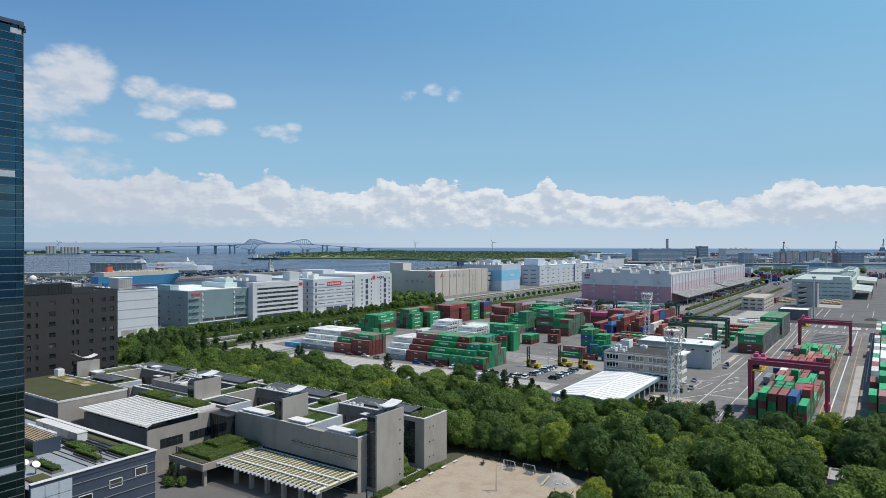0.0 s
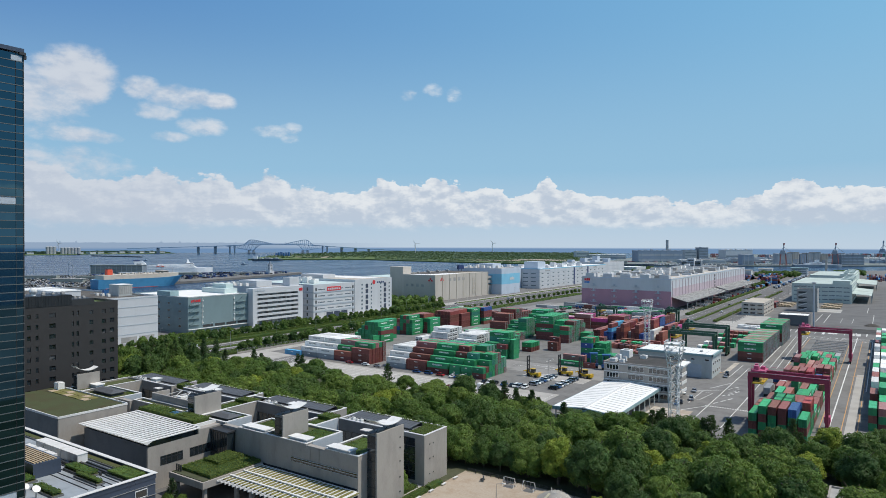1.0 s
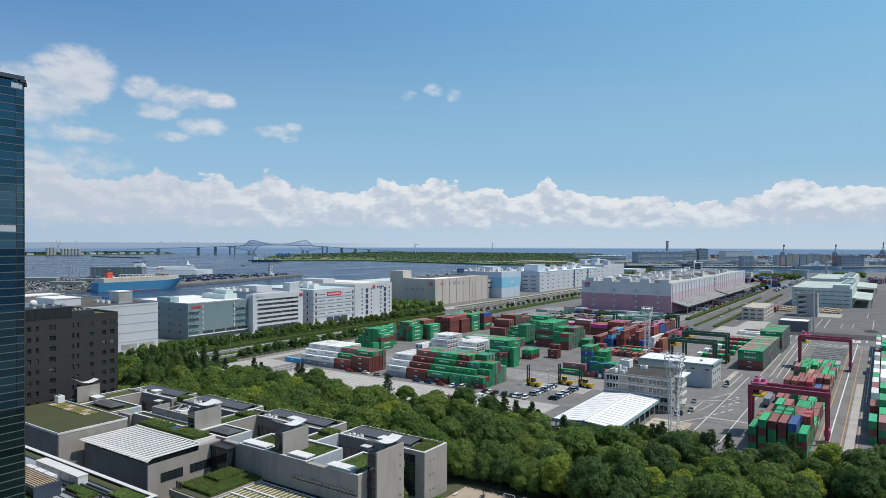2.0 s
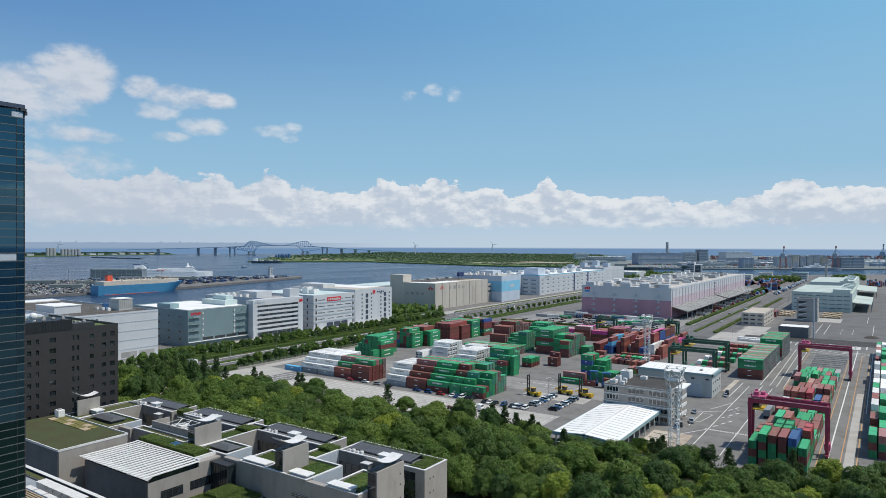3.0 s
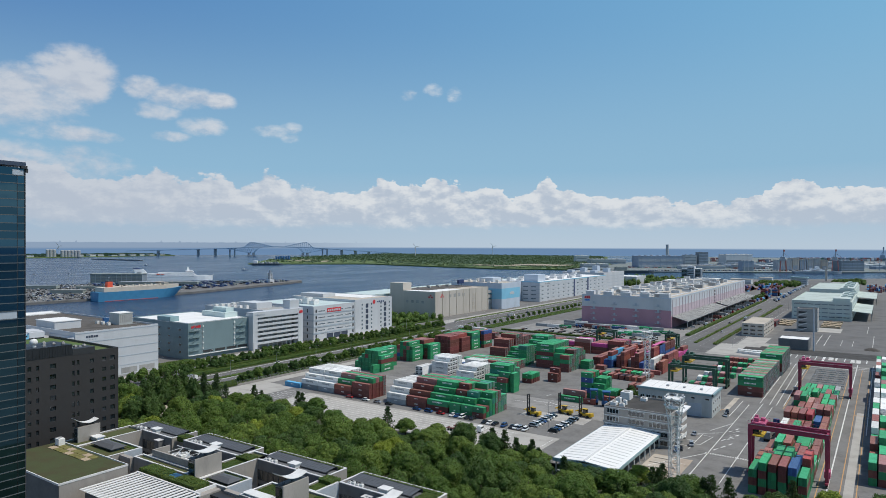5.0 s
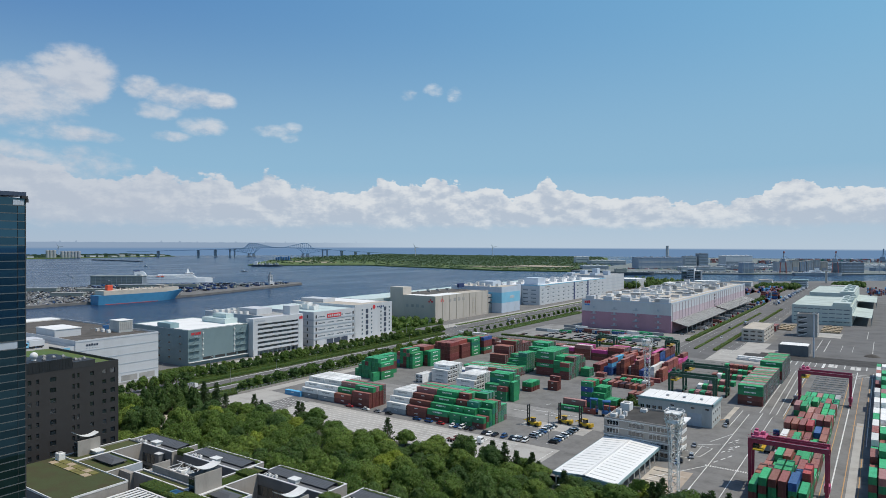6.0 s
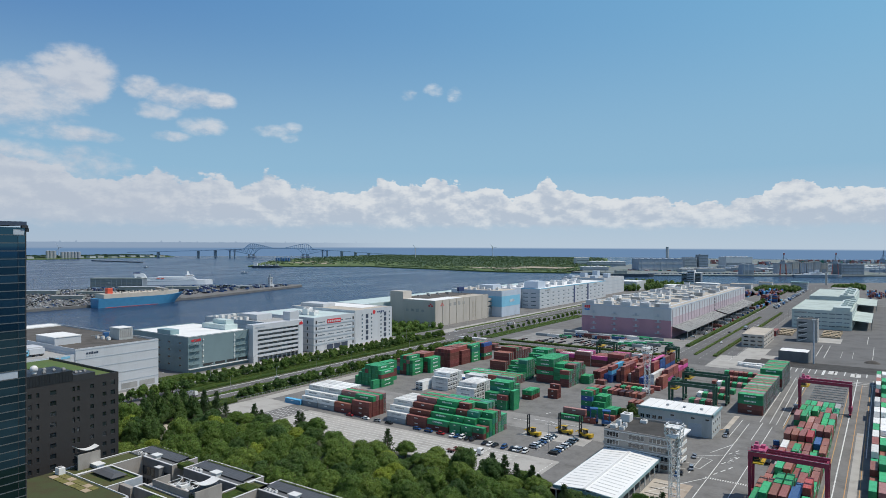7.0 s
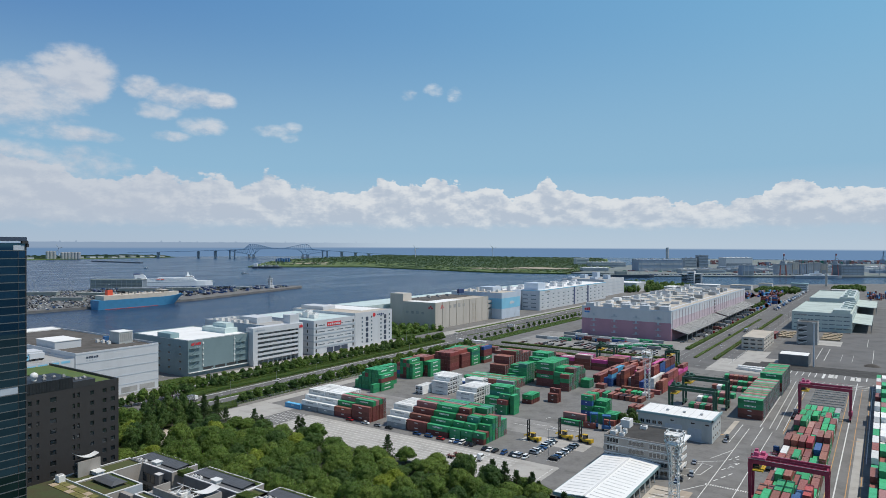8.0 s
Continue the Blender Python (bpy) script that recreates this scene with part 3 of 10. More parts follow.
sheet("museum_forecourt", "asphalt", "dark asphalt forecourt of the cultural centre", [(-200, -98, 60, 120)], 0.010)
# ---------------------------------------------------------------- warehouses along the harbour road
def ledges(parent, axis, c, u0, u1, zs, mat, h=0.35, out=0.12, name="ledge"):
    for z in zs:
        bm = bmesh.new()
        slab(bm, axis, c, u0, u1, z, z + h, 0.0, out)
        part(name, bm, M[mat], parent)


def bars_sign(parent, axis, c, u0, z0, n, wd, ht, gap, mat, out=0.15, name="sign_bar"):
    """A sign whose writing cannot be read: a row of plain bars."""
    for i in range(n):
        bm = bmesh.new()
        a = u0 + i * (wd + gap)
        slab(bm, axis, c, a, a + wd, z0, z0 + ht * (0.8 + 0.2 * ((i * 7) % 3) / 2), 0.0, out)
        part(name, bm, M[mat], parent)


# white warehouse with a brown roof and a parking deck beside it
b = hull("warehouse", "white panelled warehouse with a brown flat roof and rooftop plant", -520, -381.5, 187.5, 238.6, 30.0, "white_wall", "brown_roof", 1.0)
ledges(b, "x", -381.5, 187.5, 238.6, (7.0, 12.5, 18.0, 23.5, 28.8), "pale_panel", 0.45)
for u in (214.5, 226.0):
    bm = bmesh.new()
    slab(bm, "x", -381.5, u, u + 10, 2.2, 5.6, 0, 0.12)
    part("loading_door", bm, M["grey_roof"], b, "grey louvred loading door")
bars_sign(b, "x", -381.5, 193.5, 26.2, 5, 1.1, 1.3, 0.35, "navy_panel")
bars_sign(b, "x", -381.5, 193.5, 24.8, 4, 0.7, 0.6, 1.0, "pale_panel")
head = part("stair_head", boxes((-413, -402, 224.5, 233.5, 29, 36.2)), M["pale_grey_wall"], b)
part("head_louvre", boxes(*[(-402, -401.85, 225 + i * 1.4, 226.0 + i * 1.4, 30.5, 35.4) for i in range(6)]), M["grey_roof"], head)
part("head_cap", boxes((-413.3, -401.7, 224.2, 233.8, 36.2, 36.5)), M["white_roof"], head)
for i in range(5):
    unit(b, -421 + i * 3.4, 219.5 + (i % 2) * 1.5, 29, 2.0, 1.6, 1.7)
part("tank", boxes((-419, -416.6, 223, 226, 29, 32.6)), M["machine_blue"], b)
part("pipe_run", boxes((-440, -398, 236.4, 236.7, 29.4, 29.7), (-398, -397.7, 226, 236.6, 29.4, 29.7), (-432, -431.6, 222, 236.4, 29.4, 29.8)), M["steel"], b)
for i in range(6):
    part("pipe_stand", boxes((-436 + i * 7, -435.6 + i * 7, 236.3, 236.8, 29, 29.4)), M["dark_steel"], b)
hut = part("plant_room", boxes((-433, -410, 186.5 + 3, 205, 29, 33.6)), M["white_wall"], b)
part("plant_roof", boxes((-433.3, -409.7, 189.2, 205.3, 33.6, 34.0)), M["white_roof"], hut)
part("roof_kerb", boxes((-519, -505, 188.5, 237.6, 29.0, 29.7)), M["white_roof"], b)
part("plinth", boxes((-381.5, -381.2, 187.6, 238.5, 0, 1.6)), M["grey_roof"], b)
b = hull("parking_deck", "white rooftop parking deck with a blue striped parapet", -520, -382, 120, 187.3, 27.2, "white_wall", "grey_roof", 1.2)
bm = bmesh.new()
for i in range(6):
    slab(bm, "x", -382, 150 + i * 6, 154.8 + i * 6, 25.2, 25.2 + 0.5 + 0.15 * i, 0, 0.1)
part("sign_bar", bm, M["sky_wall"], b)
unit(b, -420, 172, 26, 12, 10, 4.0, "white_wall", "plant_room")

# teal warehouse
TX0, TX1, TY0, TY1, TH = -468.0, -400.0, 272.5, 324.0, 25.5
b = hull("warehouse", "teal panelled warehouse with a bright white roof", TX0, TX1, TY0, TY1, TH, "teal_wall", "white_roof", 0.5)
ledges(b, "x", TX1, TY0, TY1, (2.6,), "coping", 0.3, 1.6, "canopy")
for i in range(4):
    bm = bmesh.new()
    slab(bm, "x", TX1, TY0 + 12 + i * 10, TY0 + 20.5 + i * 10, 3.4, 5.2, 0, 0.1)
    part("loading_door", bm, M["dark_steel"], b)
for u in (TY0 + 1.0, TY0 + 40.5):
    for k in range(4):
        bm = bmesh.new()
        slab(bm, "x", TX1, u, u + 8.0, 5.6 + k * 4.6, 6.0 + k * 4.6, 0, 1.1)
        slab(bm, "x", TX1, u, u + 8.0, 6.9 + k * 4.6, 7.0 + k * 4.6, 1.0, 1.1)
        for j in range(6):
            slab(bm, "x", TX1, u + j * 1.58, u + j * 1.58 + 0.08, 6.0 + k * 4.6, 6.9 + k * 4.6, 1.02, 1.08)
        part("balcony", bm, M["teal_wall"], b)
        bm = bmesh.new()
        beam(bm, (TX1 + 0.45, u + 1.2, 6.0 + k * 4.6), (TX1 + 0.45, u + 6.2, 10.4 + k * 4.6), 0.5, 0.12)
        part("stair_flight", bm, M["teal_wall"], b)
for u in (TY0 + 11.3, TY0 + 38.2):
    bm = bmesh.new()
    slab(bm, "x", TX1, u + 0.3, u + 0.55, 5.0, TH - 1.5, 0, 0.25)
    part("down_pipe", bm, M["white_steel"], b)
    for k in range(5):
        bm = bmesh.new()
        slab(bm, "x", TX1, u, u + 0.9, 6.4 + k * 3.9, 7.3 + k * 3.9, 0, 0.7)
        part("vent_cowl", bm, M["white_steel"], b)
for i, u in enumerate((-465, -456, -446, -436, -424, -411)):
    for k in range(4):
        window(b, "y", TY0, u, u + 3.2, 4 + k * 5.2, 5.6 + k * 5.2, "teal_trim")
ledges(b, "x", TX1, TY0, TY1, (TH - 0.5,), "coping", 0.22, 0.12, "parapet_cap")
ledges(b, "y", TY0, TX0, TX1, (TH - 0.5,), "coping", 0.22, 0.12, "parapet_cap")
bars_sign(b, "x", TX1, TY0 + 2.5, 21.6, 6, 1.05, 1.9, 0.25, "red")
bars_sign(b, "x", TX1, TY0 + 3.0, 20.0, 4, 1.1, 0.8, 0.7, "pale_panel")
part("stair_head", boxes((-437, -421, TY0 + 0.1, TY0 + 7, TH - 0.5, TH + 3.0)), M["teal_trim"], b)
part("plant_room", boxes((-440, -412, 312, 323.5, TH - 0.5, TH + 3.2)), M["aqua_roof"], b)
part("plant_room", boxes((-432, -416, 316, 323, TH + 3.2, TH + 6.4)), M["aqua_roof"], b)

# white warehouse with open decks
b = hull("warehouse", "white warehouse with open stacked decks and a red sign", -480, -402.5, 343.5, 375.0, 28.4, "white_wall", "grey_roof", 0.8)
part("back_wall", boxes((-402.9, -402.5, 324.3, 343.4, 0, 27.6)), M["white_wall"], b)
bm = boxes((-402.4, -394.7, 324.2, 328.5, 0, 28.7), (-402.4, -394.7, 370.0, 375, 0, 28.7), (-402.4, -394.7, 328.6, 369.9, 24.4, 28.7))
part("deck_frame", bm, M["white_wall"], b)
for k in range(6):
    z = 4.2 + k * 3.45
    part("deck", boxes((-402.4, -395.2, 328.6, 369.9, z - 0.3, z)), M["grey_roof"], b)
    part("deck_parapet", boxes((-395.3, -394.9, 328.6, 369.9, z - 0.3, z + 1.45)), M["white_wall"], b)
for i in range(9):
    part("column", boxes((-397, -396.4, 331 + i * 4.6, 331.6 + i * 4.6, 0, 24.4)), M["coping"], b)
bars_sign(b, "x", -394.7, 326, 26.3, 9, 0.8, 0.9, 0.3, "pale_panel")
bars_sign(b, "x", -394.7, 371.0, 24.6, 4, 0.75, 2.4, 0.15, "red", 0.3)
part("plant_room", boxes((-446, -424, 352, 368, 27.6, 32.4)), M["white_wall"], b)
part("stair_head", boxes((-404, -396, 362, 372, 28.7, 35.6)), M["white_wall"], b)
for i in range(12):
    unit(b, -474 + (i % 6) * 8, 347 + (i // 6) * 18, 27.6, 3.5, 2.4, 1.8 + (i % 3) * 0.6)

# white multi-storey warehouse with ramps
b = hull("warehouse", "white warehouse with banded storeys and a red sign", -470, -394.3, 386.7, 437.4, 28.6, "white_wall", "aqua_roof", 0.5)
ledges(b, "x", -394.3, 386.7, 437.4, (5.2, 10.6, 16.0, 21.4), "pale_panel", 1.1, 0.25)
ledges(b, "y", 386.7, -470, -394.3, (5.2, 10.6, 16.0, 21.4), "pale_panel", 1.1, 0.25)
for i in range(4):
    for k in range(4):
        window(b, "x", -394.3, 392 + i * 11, 400 + i * 11, 7.4 + k * 5.4, 8.5 + k * 5.4, "coping", mull=5, glass="glass_grey")
for k in range(5):
    for u in (389, 434.5):
        bm = bmesh.new()
        slab(bm, "x", -394.3, u, u + 1.2, 2 + k * 5.3, 4.6 + k * 5.3, 0, 0.3)
        part("vent", bm, M["dark_steel"], b)
    bm = bmesh.new()
    slab(bm, "y", 386.7, -402, -401, 2 + k * 5.3, 4.8 + k * 5.3, 0, 0.3)
    part("vent", bm, M["dark_steel"], b)
for i in range(3):
    bm = bmesh.new()
    slab(bm, "x", -394.3, 402 + i * 9, 410 + i * 9, 0.1, 4.4, 0, 0.1)
    part("loading_door", bm, M["navy_panel"], b)
bm = bmesh.new()
slab(bm, "x", -394.3, 402.5, 419.5, 22.4, 26.0, 0.0, 0.25)
part("sign_board", bm, M["red"], b)
bars_sign(b, "x", -394.05, 403.3, 23.3, 7, 1.5, 1.8, 0.75, "white_wall")
for i in range(5):
    unit(b, -432 + (i % 3) * 8, 402 + (i // 3) * 9, 28.1, 6.5, 5, 3.4 + (i % 2) * 1.8)
# white warehouse with blue glazed stairs
b = hull("warehouse", "white warehouse with a beige roof and blue glazed stair strips", -475, -393.9, 437.5, 490.0, 30.6, "white_wall", "beige_roof", 0.5)
for u in (446, 459, 472.5, 485):
    for k in range(7):
        window(b, "x", -393.9, u, u + 2.2, 3.0 + k * 3.6, 5.0 + k * 3.6, "coping", glass="glass_grey")
for u in (452, 478):
    for k in range(5):
        bm = bmesh.new()
        slab(bm, "x", -393.9, u, u + 3.4, 2.5 + k * 5.0, 6.2 + k * 5.0, 0, 0.12)
        part("blue_panel", bm, M["navy_panel"], b)
cone(bm := bmesh.new(), 0, 0, 0, 0.2, 1.9, 1.9, 16)
o = part("round_sign", bm, M["red"], b)
o.matrix_basis = pose(-393.85, 463.5, 27.2, 0, 90, 0)
bars_sign(b, "x", -393.9, 468, 26.2, 4, 1.9, 1.7, 0.8, "sign_navy")
part("plant_room", boxes((-470, -440, 444, 460, 30.1, 33.5)), M["white_wall"], b)
part("white_roof_sheet", boxes((-474, -408, 462, 489, 30.05, 30.25)), M["white_roof"], b)
b = hull("shed", "low pale aqua roofed quay shed behind the warehouses", -520, -476, 520, 1060, 24.0, "aqua_roof", "aqua_roof", 0.3, "", "shed")

# beige warehouse
b = hull("warehouse", "beige panelled warehouse with blind walls and a corner turret", -468, -407, 581.5, 696.3, 28.6, "beige_wall", "beige_roof", 0.6)
part("turret", boxes((-469.5, -451, 581.2, 597, 0, 36.8)), M["beige_wall"], b)
for i in range(9):
    bm = bmesh.new()
    slab(bm, "x", -407, 581.6 + i * 14.2, 582.4 + i * 14.2, 0, 28.6, 0, 0.35)
    part("pilaster", bm, M["beige_roof"], b)
for u in (660, 665):
    for k in range(4):
        bm = bmesh.new()
        slab(bm, "x", -407, u, u + 2.0, 4 + k * 5, 7.5 + k * 5, 0, 0.5)
        part("balcony", bm, M["beige_roof"], b)
bars_sign(b, "y", 581.5, -447, 15.2, 4, 3.6, 3.4, 3.6, "grey_roof")
bars_sign(b, "x", -407, 609, 20.8, 4, 4.6, 4.2, 4.8, "grey_roof")
for ax, c, u in (("y", 581.5, -414), ("x", -407, 594)):
    bm = bmesh.new()
    for s in ((0, 1.8, 0, 1.8), (-1.5, 0.2, -1.8, 0), (1.6, 3.3, -1.8, 0)):
        slab(bm, ax, c, u + s[0] * 1.2, u + s[1] * 1.2, 23.4 + s[2], 23.4 + s[3], 0, 0.2)
    part("sign_mark", bm, M["red"], b)
part("roof_edge", boxes((-466, -430, 600, 696, 28.0, 28.4)), M["brown_roof"], b)
part("white_roof_sheet", boxes((-450, -409, 584, 640, 28.05, 28.25)), M["white_roof"], b)
for i in range(7):
    unit(b, -462 + (i % 2) * 9, 622 + i * 10, 28.3, 3, 2.4, 1.4 + 0.5 * (i % 3), "grey_roof")
part("roof_sign", boxes((-449, -446, 690, 702, 31.0, 36.0), (-448, -447.6, 692, 692.5, 28.4, 31.0), (-448, -447.6, 699, 699.5, 28.4, 31.0)), M["sign_navy"], b)

# pale blue and sky blue warehouse
b = hull("warehouse", "pale blue warehouse with a broad sky-blue band", -470, -395, 709.0, 757.4, 32.4, "blue_wall", "beige_roof", 0.6)
for ax, c, u0, u1 in (("x", -395, 709, 757.4), ("y", 709, -470, -395)):
    bm = bmesh.new()
    slab(bm, ax, c, u0, u1, 12.5, 25.5, 0.0, 0.08)
    part("blue_band", bm, M["sky_wall"], b)
bars_sign(b, "x", -394.9, 730, 17.5, 4, 2.6, 3.6, 0.5, "white_wall")
part("link_stair", boxes((-420, -409, 697, 708.8, 0, 12), (-420, -409, 697, 708.8, 14, 18), (-420, -409, 697, 708.8, 20, 23)), M["grey_roof"], b)
part("stair_head", boxes((-440, -420, 730, 752, 31.8, 37.5)), M["blue_wall"], b)
for i in range(8):
    unit(b, -462 + i * 7, 716 + (i % 3) * 9, 31.8, 4, 3, 2.4 + (i % 3))
b = hull("warehouse", "pale blue warehouse with white roof plant", -475, -430, 770, 828, 29.0, "blue_wall", "white_roof", 0.6)
for i in range(6):
    unit(b, -470 + i * 6, 780 + (i % 3) * 12, 28.4, 5, 4, 3 + (i % 3) * 1.5, "white_wall")

# long white and blue warehouse in three bays
b = hull("warehouse", "long white warehouse with blue-edged bays and many loading storeys", -470, -402.3, 831.6, 1092.0, 28.2, "white_wall", "white_roof", 0.5)
for ax, c, u0, u1 in (("x", -402.3, 831.6, 1092), ("y", 831.6, -470, -402.3)):
    ledges(b, ax, c, u0, u1, (27.2,), "sky_wall", 1.1, 0.2)
    ledges(b, ax, c, u0, u1, (6, 11.6, 17.2, 22.8), "pale_panel", 0.5, 0.15)
for u in (952, 1008):
    bm = bmesh.new()
    slab(bm, "x", -402.3, u, u + 5, 0, 27.2, 0, 0.25)
    part("stair_strip", bm, M["sign_navy"], b)
for i in range(14):
    for k in range(4):
        window(b, "x", -402.3, 838 + i * 18.2, 844 + i * 18.2, 3.4 + k * 5.6, 4.9 + k * 5.6, "pale_panel", glass="glass_grey")
for i in range(5):
    for k in range(4):
        window(b, "y", 831.6, -466 + i * 12.5, -458 + i * 12.5, 3.4 + k * 5.6, 4.9 + k * 5.6, "pale_panel", glass="glass_grey")
for u in (850, 975, 1035):
    bars_sign(b, "x", -402.3, u, 24, 4, 3.0, 2.0, 1.0, "grey_roof")
part("stair_head", boxes((-432, -410, 842, 866, 27.7, 37.5)), M["blue_wall"], b)
for i in range(22):
    unit(b, -464 + (i % 4) * 14, 850 + (i // 4) * 40 + rnd.uniform(-6, 6), 27.7, 8, 7, 2.5 + rnd.uniform(0, 3.5), "white_wall")
b = hull("warehouse", "pale stepped warehouse at the canal end of the road", -500, -420, 1130, 1240, 30.0, "white_wall", "grey_roof", 0.6)
for i in range(5):
    unit(b, -495 + i * 15, 1140 + (i % 3) * 25, 29.4, 10, 14, 4 + (i % 3) * 3.5, "blue_wall", "plant_room")
for k in range(4):
    ledges(b, "x", -420, 1130, 1240, (5 + k * 6,), "pale_panel", 0.8)
b = hull("warehouse", "far white warehouse with corner towers beside the canal", -476, -405, 1270, 1330, 18.0, "white_wall", "white_roof", 0.6)

# ---------------------------------------------------------------- pink and white warehouse
PX, PY, PH = -171.5, 644.1, 29.5
b = hull("warehouse", "large warehouse with white upper and dusty pink lower walls", -263, PX, PY, 1040, PH, "white_wall", "beige_roof", 0.9)
for ax, c, u0, u1, z1 in (("y", PY, -263, PX + 0.14, 17.0), ("x", PX, PY, 1040, 11.5)):
    bm = bmesh.new()
    slab(bm, ax, c, u0, u1, 0, z1, 0, 0.14)
    part("pink_cladding", bm, M["pink_wall"], b)
for ax, c, u0, u1 in (("y", PY, -263, PX), ("x", PX, PY, 1040)):
    ledges(b, ax, c, u0, u1, (28.4,), "blue_wall", 0.5, 0.25)
for i in range(4):
    for k in range(4):
        bm = bmesh.new()
        slab(bm, "y", PY, -253 + i * 22, -247 + i * 22, 3.5 + k * 5.5, 3.8 + k * 5.5, 0.14, 1.4)
        slab(bm, "y", PY, -253 + i * 22, -247 + i * 22, 4.7 + k * 5.5, 4.8 + k * 5.5, 1.3, 1.4)
        slab(bm, "y", PY, -251 + i * 22, -249 + i * 22, 3.8 + k * 5.5, 6.0 + k * 5.5, 0.14, 0.22)
        part("balcony", bm, M["pale_panel"], b)
bars_sign(b, "y", PY, -260, 25.0, 3, 1.8, 2.8, 0.3, "red")
bars_sign(b, "y", PY, -260, 22.6, 2, 2.6, 2.0, 0.3, "sign_blue")
for i in range(32):
    y = PY + 4 + i * 12.3
    bm = bmesh.new()
    slab(bm, "x", PX, y, y + 0.8, 11.5, 27.5, 0.0, 0.35)
    part("pilaster", bm, M["pink_pale"], b)
    for z0, z1 in ((11.6, 19.8),):
        bm = bmesh.new()
        slab(bm, "x", PX, y + 1.2, y + 11.9, z0, z1, 0.0, 0.14)
        part("louvre", bm, M["pink_pale"], b, "faded pink wall louvre")
for k in range(5):
    bm = bmesh.new()
    slab(bm, "x", PX, PY + 191, PY + 196.5, 8 + k * 4, 10.6 + k * 4, 0, 0.15)
    part("stair_opening", bm, M["dark_steel"], b)
for a0, a1 in ((PY + 3, PY + 190), (PY + 197, 1035)):
    n = int((a1 - a0) / 4)
    for i in range(n):
        bm = bmesh.new()
        y = a0 + i * 4
        v = [bm.verts.new(p) for p in ((PX + 0.2, y, 11.6), (PX + 15, y, 7.6), (PX + 15, y + 2.6, 7.6), (PX + 0.2, y + 2.6, 11.6),
                                      (PX + 0.2, y, 11.3), (PX + 15, y, 7.2), (PX + 15, y + 2.6, 7.2), (PX + 0.2, y + 2.6, 11.3))]
        for f in ((0, 1, 2, 3), (7, 6, 5, 4), (0, 4, 5, 1), (1, 5, 6, 2), (2, 6, 7, 3), (3, 7, 4, 0)):
            bm.faces.new([v[j] for j in f])
        part("awning_sheet", bm, M["grey_roof"], b)
    bm = bmesh.new()
    v = [bm.verts.new(p) for p in ((PX + 0.2, a0, 11.2), (PX + 15, a0, 7.1), (PX + 15, a1, 7.1), (PX + 0.2, a1, 11.2), (PX + 0.2, a0, 11.0), (PX + 15, a0, 6.9), (PX + 15, a1, 6.9), (PX + 0.2, a1, 11.0))]
    for f in ((0, 1, 2, 3), (7, 6, 5, 4), (0, 4, 5, 1), (1, 5, 6, 2), (2, 6, 7, 3), (3, 7, 4, 0)):
        bm.faces.new([v[j] for j in f])
    part("awning_lining", bm, M["concrete_dark"], b)
    for i in range(int((a1 - a0) / 18) + 1):
        part("awning_post", boxes((PX + 14.2, PX + 14.7, a0 + i * 18, a0 + i * 18 + 0.5, 0, 6.9)), M["steel"], b)
for i in range(56):
    x, y = -257 + (i % 5) * 16.5 + rnd.uniform(-3, 3), PY + 12 + (i // 5) * 33 + rnd.uniform(-6, 6)
    sx, sy, sz = rnd.uniform(4, 11), rnd.uniform(4, 9), rnd.uniform(1.6, 5.0)
    p = part("roof_unit", boxes((x, x + sx, y, y + sy, PH - 0.9, PH - 0.9 + sz)), M[rnd.choice(("white_roof", "white_wall", "white_wall", "grey_roof"))], b)
    part("unit_lid", boxes((x + 0.4, x + sx - 0.4, y + 0.4, y + sy - 0.4, PH - 0.9 + sz, PH - 0.6 + sz)), M[rnd.choice(("dark_steel", "coping", "grey_roof"))], p)
for i in range(9):
    y = PY + 25 + i * 40
    part("roof_duct", boxes((-258, -180 - (i % 3) * 14, y, y + 1.6, PH - 0.9, PH + 0.6)), M["white_roof"], b)
for i in range(6):
    part("roof_walkway", boxes((-257 + i * 15, -254.6 + i * 15, PY + 8, 1034, PH - 0.9, PH - 0.75)), M[("grey_roof", "white_wall")[i % 2]], b)
for i in range(5):
    part("stair_head", boxes((-259 + i * 19, -250 + i * 19, PY + 0.5, PY + 7, PH - 0.9, PH + 3.4)), M["white_wall"], b)

# ---------------------------------------------------------------- mint warehouses, offices by the dock road
b = hull("warehouse", "mint green warehouse with banded windows and a pale roof", -86.0, -29.5, 813.0, 968, 20.5, "mint_wall", "mint_roof", 0.6)
for k in range(4):
    for i in range(8):
        window(b, "y", 813.0, -84.0 + i * 6.7, -78.4 + i * 6.7, 3.0 + k * 4.4, 4.2 + k * 4.4, "mint_wall", mull=4, glass="glass_grey")
    for i in range(8):
        window(b, "x", -29.5, 817 + i * 19, 829 + i * 19, 3.0 + k * 4.4, 4.2 + k * 4.4, "mint_wall", mull=4, glass="glass_grey")
part("loading_canopy", boxes((-47, -29.0, 811.0, 813.0, 4.6, 5.1)), M["mint_roof"], b)
bars_sign(b, "y", 813.0, -83, 16.6, 6, 1.5, 1.5, 0.5, "grey_roof")
part("upper_storey", boxes((-47, -31, 815, 840, 19.9, 24.0), (-44, -31, 842, 960, 19.9, 22.2)), M["mint_wall"], b)
for zz, x1, y0, y1 in ((8.6, -12, 822, 940),):
    bm = bmesh.new()
    loft(bm, [[(-29.4, y, zz + 1.6), (x1, y, zz), (x1, y, zz + 0.3), (-29.4, y, zz + 1.9)] for y in (y0, y1)])
    part("awning_roof", bm, M["mint_roof"], b)
